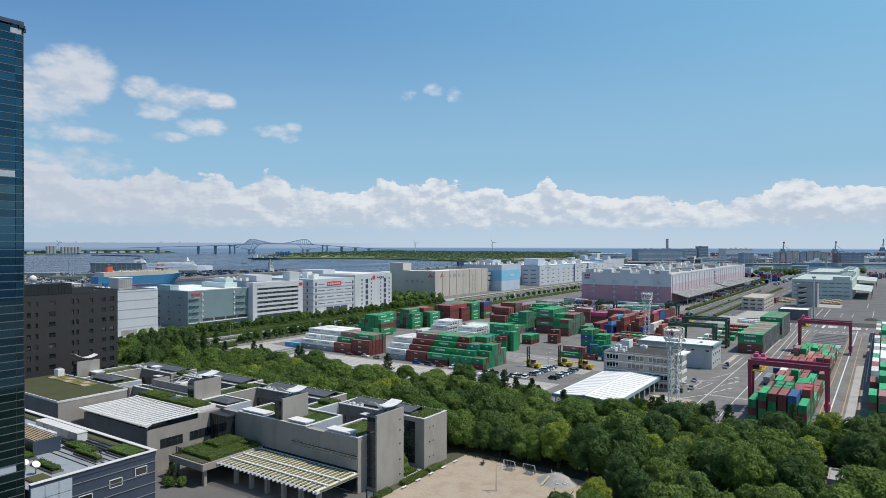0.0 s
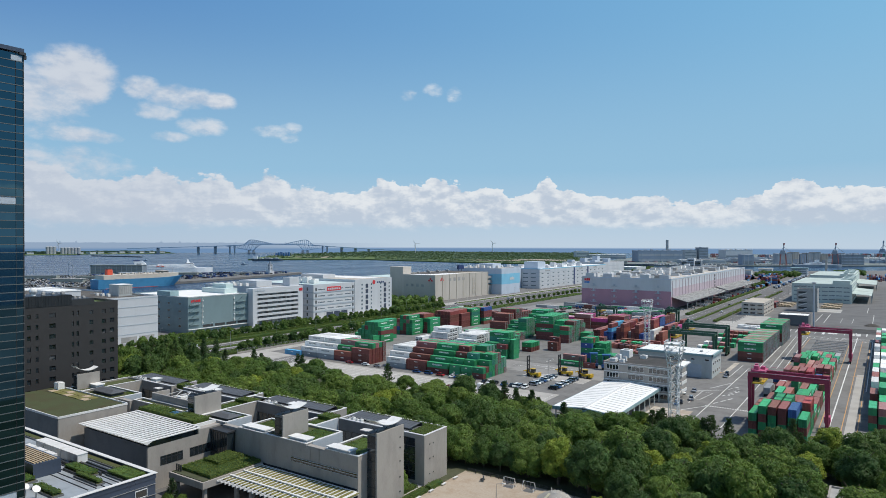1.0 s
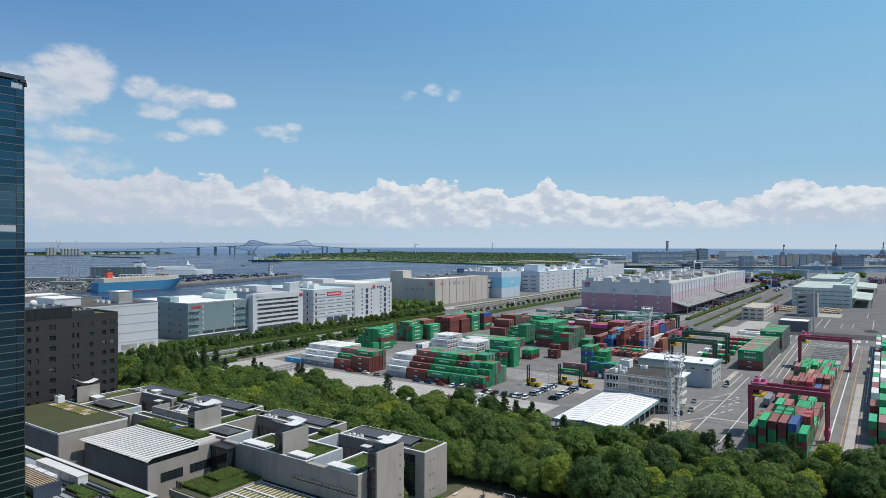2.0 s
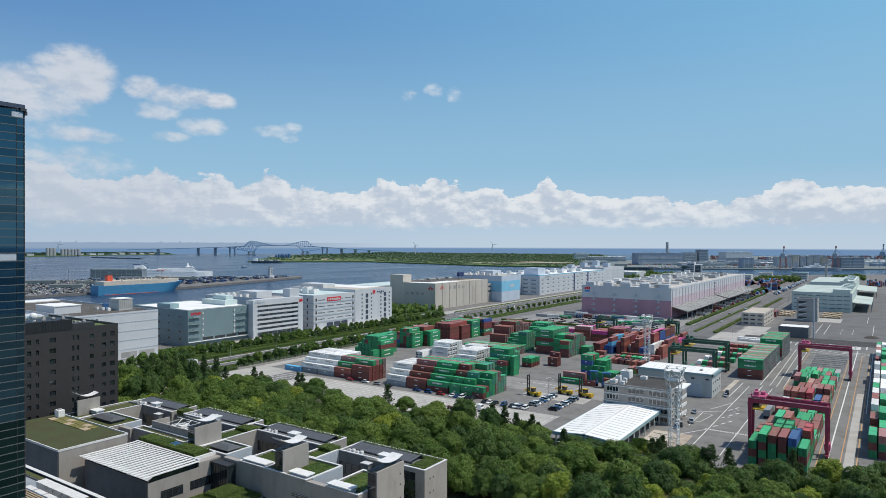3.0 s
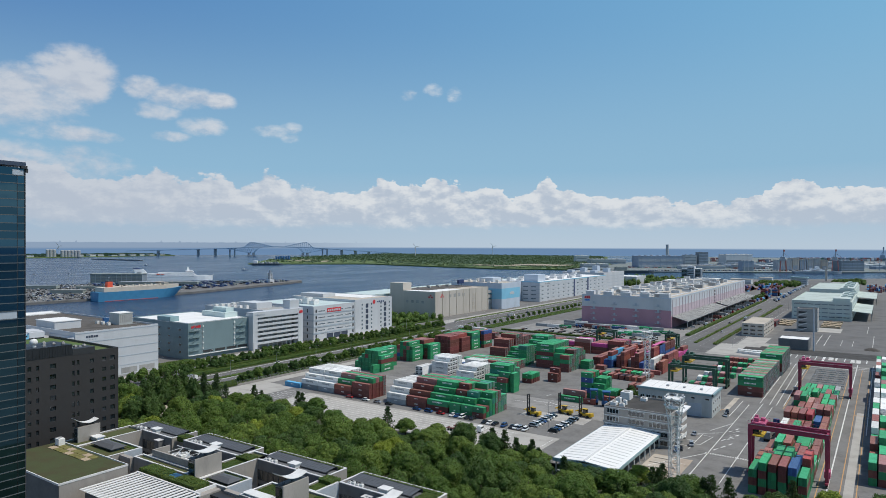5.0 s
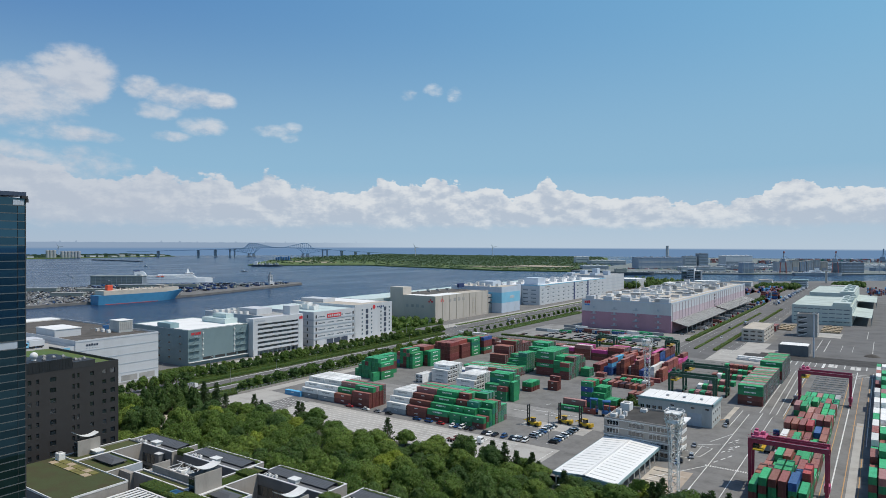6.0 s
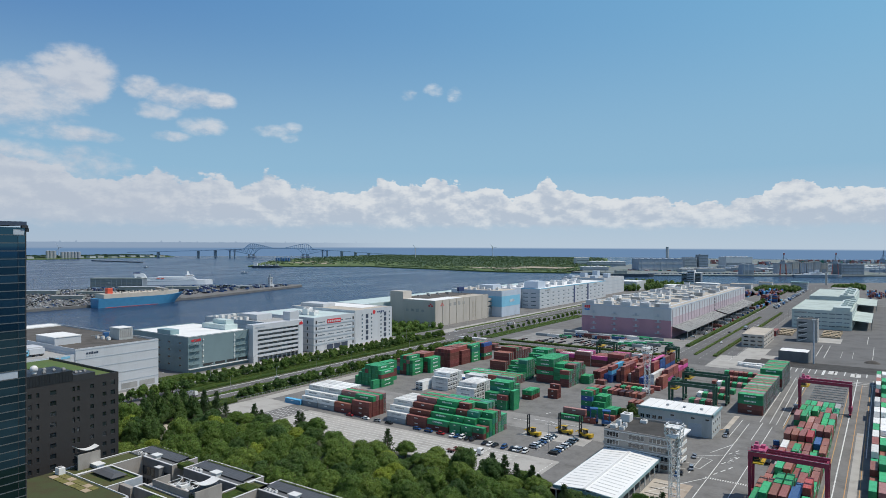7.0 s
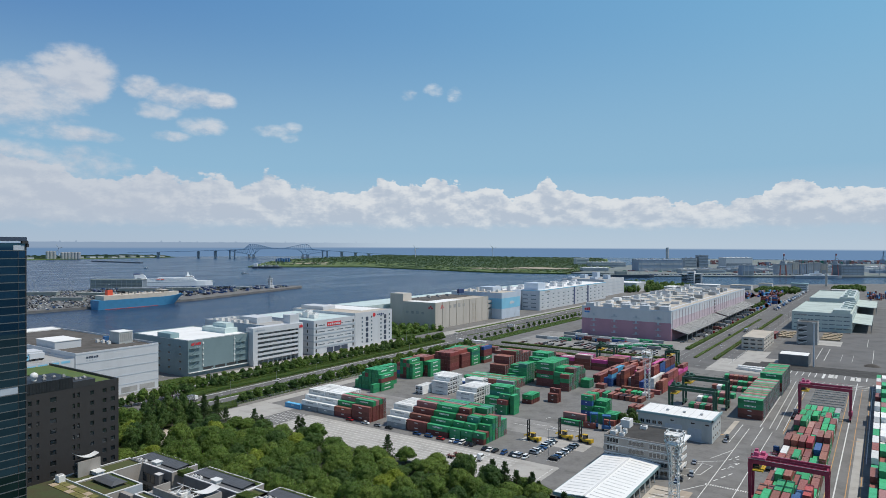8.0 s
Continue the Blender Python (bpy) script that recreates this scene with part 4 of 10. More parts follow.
for i in range(9):
    part("awning_post", boxes((-12.8, -12.3, 823 + i * 14.5, 823.5 + i * 14.5, 0, 8.6)), M["steel"], b)
for i in range(8):
    unit(b, -41 + (i % 2) * 6, 845 + i * 15, 22.2, 5, 7, 2.4, "mint_wall", "stair_head")
b = hull("warehouse", "second mint green warehouse beyond the first", -88.0, -34.0, 1040, 1215, 20.5, "mint_wall", "mint_roof", 0.6)
part("upper_storey", boxes((-52, -35, 1042, 1210, 19.9, 22.6)), M["mint_wall"], b)
bm = bmesh.new()
loft(bm, [[(-33.9, y, 10.4), (-10, y, 8.6), (-10, y, 8.9), (-33.9, y, 10.7)] for y in (1050, 1180)])
part("awning_roof", bm, M["mint_roof"], b)
for i in range(8):
    part("awning_post", boxes((-10.8, -10.3, 1051 + i * 18, 1051.5 + i * 18, 0, 8.6)), M["steel"], b)
for i in range(7):
    unit(b, -48 + (i % 2) * 6, 1050 + i * 22, 22.6, 5, 8, 2.6, "mint_wall", "stair_head")

b = hull("office_slab", "grey concrete stair tower with open landings", -69.5, -52.5, 696, 714, 21.4, "grey_roof", "brown_roof", 0.8)
for k in range(4):
    bm = bmesh.new()
    slab(bm, "y", 696, -68, -61, 2.6 + k * 4.8, 4.4 + k * 4.8, 0, 0.1)
    part("opening_band", bm, M["dark_steel"], b)
    bm = bmesh.new()
    beam(bm, (-68, 695.6, 0.6 + k * 4.8), (-61, 695.6, 3.2 + k * 4.8), 0.4, 0.9)
    part("stair_flight", bm, M["coping"], b)
for k in range(4):
    window(b, "x", -52.5, 699, 704, 3 + k * 4.8, 5 + k * 4.8, "pale_panel")
b = hull("small_office", "beige three-storey dock office with ribbon windows", -106.5, -88.4, 631, 694, 11.4, "beige_wall", "beige_roof", 0.6)
for k in range(3):
    for i in range(3):
        window(b, "y", 631, -105 + i * 5.7, -100.8 + i * 5.7, 1.3 + k * 3.5, 2.8 + k * 3.5, "beige_wall")
    for i in range(6):
        window(b, "x", -88.4, 634 + i * 10, 640 + i * 10, 1.3 + k * 3.5, 2.8 + k * 3.5, "beige_wall")
b = hull("grey_shed", "grey metal shed with a flat roof beside the lane", -69.5, -48.8, 570, 590, 8.2, "concrete_dark", "white_roof", 0.4, "", "shed")

# ---------------------------------------------------------------- offices inside the yard
b = hull("yard_office", "pale grey concrete yard office with ribbon windows and a bitumen roof", -97.5, -70.0, 263, 287, 14.0, "concrete", "asphalt_dark", 0.8)
for k in range(4):
    for u0, u1, mu in ((-96.0, -91.5, 4), (-87, -81, 4), (-78.5, -71.5, 5)):
        window(b, "y", 263, u0 - 0.3, u1 + 0.3, 0.95 + k * 3.3, 2.95 + k * 3.3, "coping", mull=mu)
    ledges(b, "y", 263, -97.5, -70.0, (3.2 + k * 3.3,), "coping", 0.35, 0.15)
    window(b, "x", -70.0, 264.5, 267, 1.2 + k * 3.3, 2.8 + k * 3.3, "coping", mull=2)
    part("landing", boxes((-69.8, -67.6, 270, 278, 2.7 + k * 3.3, 3.0 + k * 3.3)), M["coping"], b)
    part("landing_rail", boxes((-67.8, -67.6, 270, 278, 3.0 + k * 3.3, 4.0 + k * 3.3)), M["white_steel"], b)
part("stair_roof", boxes((-69.8, -66.8, 269, 281, 13.6, 14.1)), M["white_roof"], b)
for x, y, sx, sy, sz in ((-96, 266, 2.4, 3.2, 1.6), (-95.5, 271.5, 2, 2, 2.4), (-92, 265.5, 2, 2, 1.5), (-92, 270, 1.6, 1.6, 2.0), (-96, 279, 4, 5, 3.4), (-88, 281, 2.6, 2.6, 1.4)):
    unit(b, x, y, 13.2, sx, sy, sz)
b = hull("workshop", "pale grey workshop with a white roof and tall roller doors", -101.5, -66.9, 321.3, 341, 11.0, "pale_grey_wall", "white_roof", 0.15)
for a in (0,):
    ledges(b, "y", 321.3, -102.2, -66.2, (10.2,), "teal_trim", 1.0, 0.7, "gutter")
    ledges(b, "x", -66.9, 320.6, 341.5, (10.2,), "teal_trim", 1.0, 0.7, "gutter")
for u0, u1, z1 in ((-88.5, -80.5, 6.8), (-77.5, -71.5, 6.2)):
    bm = bmesh.new()
    slab(bm, "y", 321.3, u0, u1, 0.05, z1, 0, 0.1)
    for i in range(9):
        slab(bm, "y", 321.3, u0, u1, 0.3 + i * z1 / 9.5, 0.36 + i * z1 / 9.5, 0.1, 0.14)
    part("roller_door", bm, M["pale_panel"], b, "grey-blue roller door")
for i in range(4):
    for z in (1.5, 5.4):
        window(b, "y", 321.3, -100.5 + i * 2.9, -98.4 + i * 2.9, z, z + 1.9, "coping", mull=2)
for u in (-86, -76.5, -70):
    window(b, "y", 321.3, u, u + 2, 8.0, 9.0, "coping")
for i in range(4):
    for z in (1.8, 5.8):
        window(b, "x", -66.9, 324 + i * 4.2, 326 + i * 4.2, z, z + 1.5, "coping")
for i in range(8):
    part("roof_seam", boxes((-96 + i * 3.6, -95.8 + i * 3.6, 321.6, 340.7, 10.9, 11.02)), M["coping"], b)
for i in range(3):
    part("roof_vent", boxes((-90 + i * 8, -88.8 + i * 8, 329, 330.5, 10.9, 11.6)), M["steel"], b)

# open white-roofed shed
b = thing("open_shed", "open-sided shed with a ribbed white metal roof on posts", "shed")
bm = bmesh.new()
for x0, x1, za, zb in ((-97.2, -85.9, 5.6, 6.5), (-85.9, -74.2, 6.5, 5.6)):
    v = [bm.verts.new(p) for p in ((x0, 212, za), (x1, 212, zb), (x1, 264, zb), (x0, 264, za), (x0, 212, za - 0.3), (x1, 212, zb - 0.3), (x1, 264, zb - 0.3), (x0, 264, za - 0.3))]
    for f in ((0, 1, 2, 3), (7, 6, 5, 4), (0, 4, 5, 1), (1, 5, 6, 2), (2, 6, 7, 3), (3, 7, 4, 0)):
        bm.faces.new([v[j] for j in f])
part("roof", bm, M["white_roof"], b)
for x, s in ((-96.0, 1), (-84.6, -1)):
    for i in range(16):
        bm = bmesh.new()
        za = 5.6 + 0.9 * (1.4 / 11.3)
        y = 215 + i * 3.1
        xa, xb = x, x + 9
        zz = (lambda q: 5.6 + 0.9 * (1 - abs(q + 85.7) / 11.5) + 0.10)
        beam(bm, (xa, y, zz(xa) - 0.05), (xb, y, zz(xb) - 0.05), 0.4, 0.10)
        part("roof_light", bm, M["coping"], b)
part("fascia", boxes((-97.3, -74.1, 211.8, 212.05, 4.5, 5.7), (-74.2, -73.95, 211.8, 264, 4.5, 5.6), (-97.4, -97.15, 211.8, 264, 4.5, 5.6)), M["teal_trim"], b)
part("ridge_cap", boxes((-86.2, -85.4, 212, 264, 6.45, 6.62)), M["coping"], b)
for i in range(9):
    for x in (-96.8, -85.9, -74.8):
        part("post", boxes((x, x + 0.35, 213 + i * 6.2, 213.35 + i * 6.2, 0, 5.5)), M["white_steel"], b)
# ---------------------------------------------------------------- glass tower
b = thing("glass_tower", "tall blue glass office tower with thin metal bands", "tower")
TX, TY, TZ, BAND = -115.2, 48.55, 94.0, 1.277
part("core", boxes((-160, TX - 0.35, 5, TY - 0.35, 0, TZ - 1.0)), M["black_wall"], b)
bm = bmesh.new()
box(bm, -0.30, 0.0, 0, 2.66, 0.10, BAND - 0.02)
pane_wide = mesh_of(bm, "pane", M["glass_tower"])
bm = bmesh.new()
box(bm, -0.30, 0.0, 0, 1.02, 0.10, BAND - 0.02)
pane_slim = mesh_of(bm, "pane", M["glass_tower"])
rows_n = int(TZ / BAND)
for k in range(rows_n):
    for me, y in ((pane_slim, TY - 1.06), (pane_wide, TY - 3.80), (pane_wide, TY - 6.54)):
        o = part("pane", me, None, b)
        o.location = (TX, y, k * BAND)
    part("metal_band", boxes((TX - 0.3, TX + 0.10, 5, TY + 0.1, k * BAND - 0.03, k * BAND + 0.10)), M["band"], b)
part("curtain_wall", boxes(*[(TX - 0.3, TX, 5 + i * 2.74, 5 + i * 2.74 + 2.68, k * BAND + 0.1, (k + 1) * BAND - 0.02) for k in range(rows_n) for i in range(13)]), M["glass_tower"], b)
for y in (TY - 1.06, TY - 3.80, TY - 6.54):
    part("mullion", boxes((TX - 0.3, TX + 0.05, y - 0.05, y + 0.0, 0, TZ - 1)), M["dark_steel"], b)
part("corner_post", boxes((TX - 0.35, TX + 0.06, TY - 0.04, TY + 0.12, 0, TZ)), M["dark_steel"], b)
part("roof_edge", boxes((-160, TX + 0.12, 5, TY + 0.14, TZ - 0.5, TZ + 0.15)), M["navy_panel"], b)
o = part("window_cleaning_arm", boxes((TX - 0.3, TX + 0.3, TY - 0.6, TY + 0.3, TZ - 0.9, TZ - 0.45), (TX - 0.2, TX + 0.2, TY + 0.1, TY + 0.45, TZ - 1.5, TZ - 0.9)), M["dark_steel"], b)
part("light_panel", boxes((TX, TX + 0.08, TY - 1.8, TY - 0.2, TZ - 2.1, TZ - 1.15)), M["pale_panel"], b)
for k in (54, 17):
    part("pale_spandrel", boxes((TX - 0.2, TX + 0.03, TY - 3.7, TY - 1.15, k * BAND + 0.12, (k + 1) * BAND - 0.04)), M["pale_panel"], b)

# ---------------------------------------------------------------- slate-blue podium at the tower's foot
b = thing("podium_building", "slate-blue panelled podium with a planted roof terrace", "building")
PZ = 19.0
part("wall", boxes((-175, -115.0, 49.3, 71.3, 0, PZ - 0.9), (-175, -114.9, 70.9, 71.4, PZ - 0.9, PZ), (-115.3, -114.9, 49.3, 70.9, PZ - 0.9, PZ)), M["navy_panel"], b)
for k in range(9):
    z = PZ - 2.0 - k * 2.0
    part("panel_band", boxes((-115.0, -114.86, 49.3, 71.4, z, z + 0.09), (-175, -114.86, 71.3, 71.44, z, z + 0.09)), M["steel"], b)
part("coping", boxes((-175, -114.7, 70.7, 71.6, PZ, PZ + 0.12), (-115.6, -114.7, 49.3, 70.7, PZ, PZ + 0.12)), M["coping"], b)
for u, z in ((57.0, 13.2), (62.4, 14.4), (67.2, 15.2), (55, 8), (64, 8.4)):
    window(b, "x", -114.98, u, u + 2.4, z, z + 1.5, "coping", 0.12, 0.12)
for i in range(3):
    for k in range(3):
        part("pale_panel", boxes((-115.0, -114.8, 49.4 + i * 2.2, 51.5 + i * 2.2, PZ - 2.6 - k * 2.1, PZ - 0.6 - k * 2.1)), M["pale_panel"], b)
part("roof", boxes((-175, -115.3, 49.3, 70.9, PZ - 0.95, PZ - 0.86)), M["membrane"], b, "pale grey roof membrane")
for x0, x1, y0, y1 in ((-134, -125, 63.4, 66.0), (-128, -119.5, 62.5, 64.0), (-124, -116.2, 66.5, 70.4), (-140, -131, 55, 57.5), (-128, -120, 55, 57.0), (-121, -116, 51, 54), (-175, -117, 69.2, 70.7), (-117, -115.5, 50, 69)):
    p = part("planter", boxes((x0, x1, y0, y1, PZ - 0.86, PZ - 0.5)), M["concrete_dark"], b)
    part("planting", boxes((x0 + 0.15, x1 - 0.15, y0 + 0.15, y1 - 0.15, PZ - 0.55, PZ - 0.42)), M["roof_grass"], p)
for i in range(5):
    p = part("roof_unit", boxes((-152 + i * 3.6, -148.7 + i * 3.6, 66.4, 68.4, PZ - 0.7, PZ + 1.1), (-152.1 + i * 3.6, -148.6 + i * 3.6, 66.3, 68.5, PZ + 1.1, PZ + 1.22)), M["coping"], b, "long white air handling box")
    part("plinth", boxes((-151.8 + i * 3.6, -148.9 + i * 3.6, 66.6, 68.2, PZ - 0.86, PZ - 0.7)), M["dark_steel"], p)
for i in range(3):
    p = part("roof_unit", boxes((-152 + i * 4.2, -148.4 + i * 4.2, 63.6, 65.2, PZ - 0.7, PZ + 0.8)), M["coping"], b, "long white air handling box")
    part("plinth", boxes((-151.8 + i * 4.2, -148.6 + i * 4.2, 63.8, 65.0, PZ - 0.86, PZ - 0.7)), M["dark_steel"], p)
for i in range(6):
    part("roof_rib", boxes((-146 + i * 0.6, -119 + i * 0.4, 60.6 + i * 1.3, 60.72 + i * 1.3, PZ - 0.86, PZ - 0.72)), M["dark_steel"], b)
part("plant_screen", boxes((-150, -133, 57.6, 62.6, PZ - 0.86, PZ + 1.9)), M["navy_panel"], b)
part("plant_louvre", boxes(*[(-149.7, -133.3, 57.9 + i * 0.55, 58.2 + i * 0.55, PZ + 1.9, PZ + 2.05) for i in range(8)]), M["timber"], b)
for i in range(4):
    part("duct", boxes((-138 + i * 1.5, -127 + i * 2.2, 65.0 + i * 0.9, 65.4 + i * 0.9, PZ - 0.86, PZ - 0.3)), M["dark_steel"], b)
for x, y, r in ((-122.5, 53.5, 0.7), (-125.3, 53.0, 0.6), (-124.6, 51.6, 0.6)):
    d = part("dish_stand", boxes((x - 0.08, x + 0.08, y - 0.08, y + 0.08, PZ - 0.86, PZ + 0.7)), M["steel"], b)
    bm = bmesh.new()
    loft(bm, [[(q * r * math.cos(a * math.pi / 8), q * r * math.sin(a * math.pi / 8), q * q * 0.3 * r) for a in range(16)] for q in (0.05, 0.35, 0.7, 1.0)])
    o = part("dish", bm, M["white_steel"], d, "white satellite dish")
    o.matrix_basis = pose(x, y, PZ + 0.8, 0, 45, 10)

# ---------------------------------------------------------------- dark hotel block
b = thing("dark_office_block", "dark brown-grey tiled block with small square windows", "building")
HX, HY, HZ = -245.5, 136.7, 40.9
cols_n = [(104.5, 105.7, 1.7), (107.3, 108.2, 1.7), (111.8, 113.9, 1.7), (119.5, 120.3, 1.8), (121.2, 122.0, 1.8), (125.9, 127.3, 1.6), (130.5, 132.0, 1.6), (133.6, 135.3, 1.8)]
holes = []
for k in range(9):
    for u0, u1, h in cols_n:
        z = HZ - 4.6 - k * 3.8
        if z > 1:
            holes.append((u0, u1, z, z + h))
bm = bmesh.new()
pierced(bm, "x", HX, 88, HY, 0, HZ, holes, 0.4)
box(bm, -300, HX - 1.2, 88, HY, 0, HZ - 1.0)
box(bm, HX - 1.2, HX - 0.4, 88, 88.6, 0, HZ)
box(bm, HX - 1.2, HX - 0.4, HY - 0.6, HY, 0, HZ)
box(bm, -300, HX - 1.2, HY - 0.5, HY, HZ - 1.0, HZ)
part("wall", bm, M["dark_wall"], b)
part("roof_slab", boxes((HX - 1.2, HX - 0.4, 88.6, HY - 0.6, HZ - 1.5, HZ - 1.0)), M["dark_wall"], b)
for u0, u1, z0, z1 in holes:
    window(b, "x", HX - 0.28, u0 + 0.02, u1 - 0.02, z0 + 0.02, z1 - 0.02, "dark_steel", 0.07, 0.03, mull=2 if u1 - u0 > 2 else 1)
part("roof_lawn", boxes((-299.5, HX - 1.4, 121, HY - 0.8, HZ - 1.0, HZ - 0.8)), M["grass"], b)
part("roof_deck", boxes((-299.5, HX - 1.4, 88, 120.8, HZ - 1.0, HZ - 0.9)), M["asphalt_dark"], b)
screen = part("roof_screen", boxes((HX - 14, HX + 0.1, 88, 119.5, HZ - 0.6, HZ + 3.2)), M["black_wall"], b)
part("screen_rib", boxes(*[(HX + 0.1, HX + 0.18, 88.5 + i * 1.1, 88.6 + i * 1.1, HZ - 0.5, HZ + 3.1) for i in range(28)]), M["dark_steel"], screen)
part("equipment_screen", boxes((HX - 8, HX + 0.06, 119.6, 127.7, HZ - 0.9, HZ + 1.4)), M["dark_steel"], b)
bm = bmesh.new()
bmesh.ops.create_uvsphere(bm, u_segments=20, v_segments=12, radius=1.3)
bmesh.ops.translate(bm, verts=bm.verts[:], vec=(HX - 4.4, 108.4, HZ + 4.9))
cone(bm, HX - 4.4, 108.4, HZ + 3.15, HZ + 4.1, 0.8, 0.8)
part("radome", bm, M["white_steel"], b, "white spherical radome")
for i in range(4):
    unit(b, HX - 5, 120.6 + i * 1.6, HZ - 0.6, 1.4, 0.9, 2.2 + (i % 2) * 0.4, "grey_roof")
for i in range(6):
    unit(b, HX - 8 + (i % 3) * 2.4, 106 + i * 2.2, HZ + 3.2, 1.2, 1.0, 0.6 + 0.3 * (i % 2), "grey_roof")

# ---------------------------------------------------------------- cultural centre with planted roofs
b = thing("cultural_centre", "low concrete cultural centre with grass roofs, courtyards and fin towers", "building")
RZ = 13.0


def wing(x0, x1, y0, y1, z=RZ, wall="concrete", roof="roof_grass", sides="NSEW", par=0.55, t=0.5):
    bm, cp = bmesh.new(), bmesh.new()
    tray(bm, x0, x1, y0, y1, 0, z, t, par)
    wpart = part("wing_wall", bm, M[wall], b)
    ring(cp, x0 - 0.06, x1 + 0.06, y0 - 0.06, y1 + 0.06, t + 0.12, z, z + 0.14)
    part("coping", cp, M["coping"], wpart)
    part("roof_surface", boxes((x0 + t, x1 - t, y0 + t, y1 - t, z - par - 0.02, z - par + 0.12)), M[roof], wpart)
    return wpart


def fin(x0, x1, y0, y1, z):
    """A fin tower: concrete slab face, dark glazed flank, and a curved white roof blade on struts."""
    f = part("fin_tower", boxes((x0, x1, y0 + 0.3, y1, 0, z)), M["concrete"], b)
    part("glazed_flank", boxes((x0 + 0.25, x1 - 0.35, y0 + 0.04, y0 + 0.3, 1.0, z - 0.5)), M["glass"], f)
    for k in range(int((z - 1) / 2.1)):
        part("mullion", boxes((x0 + 0.2, x1 - 0.3, y0, y0 + 0.08, 1 + k * 2.1, 1.12 + k * 2.1)), M["dark_steel"], f)
    part("slab_edge", boxes((x1 - 0.3, x1 + 0.12, y0, y1 + 0.1, 0, z + 0.25)), M["concrete"], f)
    part("fin_cap", boxes((x0, x1 - 0.3, y0, y1, z, z + 0.1)), M["dark_steel"], f)
    bm, n = bmesh.new(), 14
    L = (y1 - y0) + 0.2
    rings = []
    for i in range(n + 1):
        s = i / n
        y = y0 - 0.6 + L * s
        zz = z + 0.5 + 1.3 * (2 * s - 1.0) ** 2 + 0.16 * (y1 - y0) * (1 - s)
        rings.append([(x0 - 0.2, y, zz), (x1 + 0.1, y, zz), (x1 + 0.1, y, zz + 0.16), (x0 - 0.2, y, zz + 0.16)])
    loft(bm, rings)
    part("roof_blade", bm, M["white_steel"], f, "curved white roof blade")
    bm = bmesh.new()
    for y in (y0 + 1.5, (y0 + y1) / 2, y1 - 1.5):
        beam(bm, ((x0 + x1) / 2, y, z), (x0 + 0.3, y + 0.3, z + 1.1), 0.1)
        beam(bm, ((x0 + x1) / 2, y, z), (x1 - 0.5, y - 0.3, z + 1.1), 0.1)
    part("strut", bm, M["dark_steel"], f)
    return f


# planted roofs round the sunken courts, one bay after another
for r in ((-134.8, -118.8, 114.0, 127.0), (-134.8, -128.9, 127.1, 136.1), (-112.4, -101.7, 114.0, 127.9), (-163.8, -151.6, 115.0, 124.0), (-171.0, -163.9, 115.0, 141.0),
          (-144.7, -134.9, 114.0, 125.5), (-233.0, -223.7, 107.0, 134.0), (-223.6, -204.5, 107.0, 122.0), (-198.0, -171.1, 115.2, 118.6)):
    wing(*r)
for x0, x1 in ((-118.7, -112.5), (-151.5, -144.8), (-204.4, -198.1)):
    part("slot_wall", boxes((x0, x1, 114.1, 115.6, 0, 12.7)), M["concrete"], b)
part("middle_range", boxes((-198.0, -165.0, 118.7, 124.8, 0, RZ - 0.6)), M["concrete"], b)
# northern wings: planted edge, ribbed dark metal roof, glazed trench towards the court
for x0, x1, y0, y1, g0 in ((-128.8, -98.6, 136.2, 146.6, 6.0), (-164.4, -134.9, 136.2, 146.1, 1.2), (-200.4, -171.1, 134.6, 144.9, 1.2), (-231.8, -205.6, 133.6, 143.8, 1.2)):
    wp = wing(x0, x1, y0, y1, roof="concrete_dark")
    part("planted_edge", boxes((x0 + 0.6, x1 - 0.6, y1 - 2.15, y1 - 0.6, RZ - 0.45, RZ + 0.12)), M["grass"], wp)
    xa, xb = x0 + 1.0, x1 - g0 - 0.6
    n = int((xb - xa) / 1.30)
    for i in range(n):
        bm = bmesh.new()
        x = xa + i * 1.30
        v = [bm.verts.new(q) for q in ((x, y0 + 3.2, RZ + 0.10), (x + 1.2, y0 + 3.2, RZ + 0.10), (x + 1.2, y1 - 2.3, RZ + 0.55), (x, y1 - 2.3, RZ + 0.55),
                                      (x, y0 + 3.2, RZ + 0.0), (x + 1.2, y0 + 3.2, RZ + 0.0), (x + 1.2, y1 - 2.3, RZ + 0.45), (x, y1 - 2.3, RZ + 0.45))]
        for f in ((0, 1, 2, 3), (7, 6, 5, 4), (0, 4, 5, 1), (1, 5, 6, 2), (2, 6, 7, 3), (3, 7, 4, 0)):
            bm.faces.new([v[j] for j in f])
        part("roof_sheet", bm, M["zinc"], wp)
    part("roof_ridge", boxes((xa, xb, y1 - 2.35, y1 - 2.2, RZ - 0.4, RZ + 0.62)), M["dark_steel"], wp)
    part("clerestory", boxes((xa, xb, y0 + 3.3, y0 + 3.5, RZ - 0.5, RZ + 0.05)), M["glass"], wp)
    xm = (x0 + x1) / 2
    hut = part("skylight_hut", boxes((xm - 1.6, xm + 1.4, y0 + 1.4, y0 + 3.6, RZ - 0.5, RZ + 0.75)), M["coping"], wp)
    part("white_lid", boxes((xm - 1.9, xm + 1.7, y0 + 1.1, y0 + 3.9, RZ + 0.75, RZ + 0.95)), M["white_steel"], hut)
    for i in range(4):
        unit(wp, x0 + 2 + i * 1.5, y0 + 1.2, RZ - 0.5, 1.0, 1.0, 0.7 + (i % 2) * 0.3)
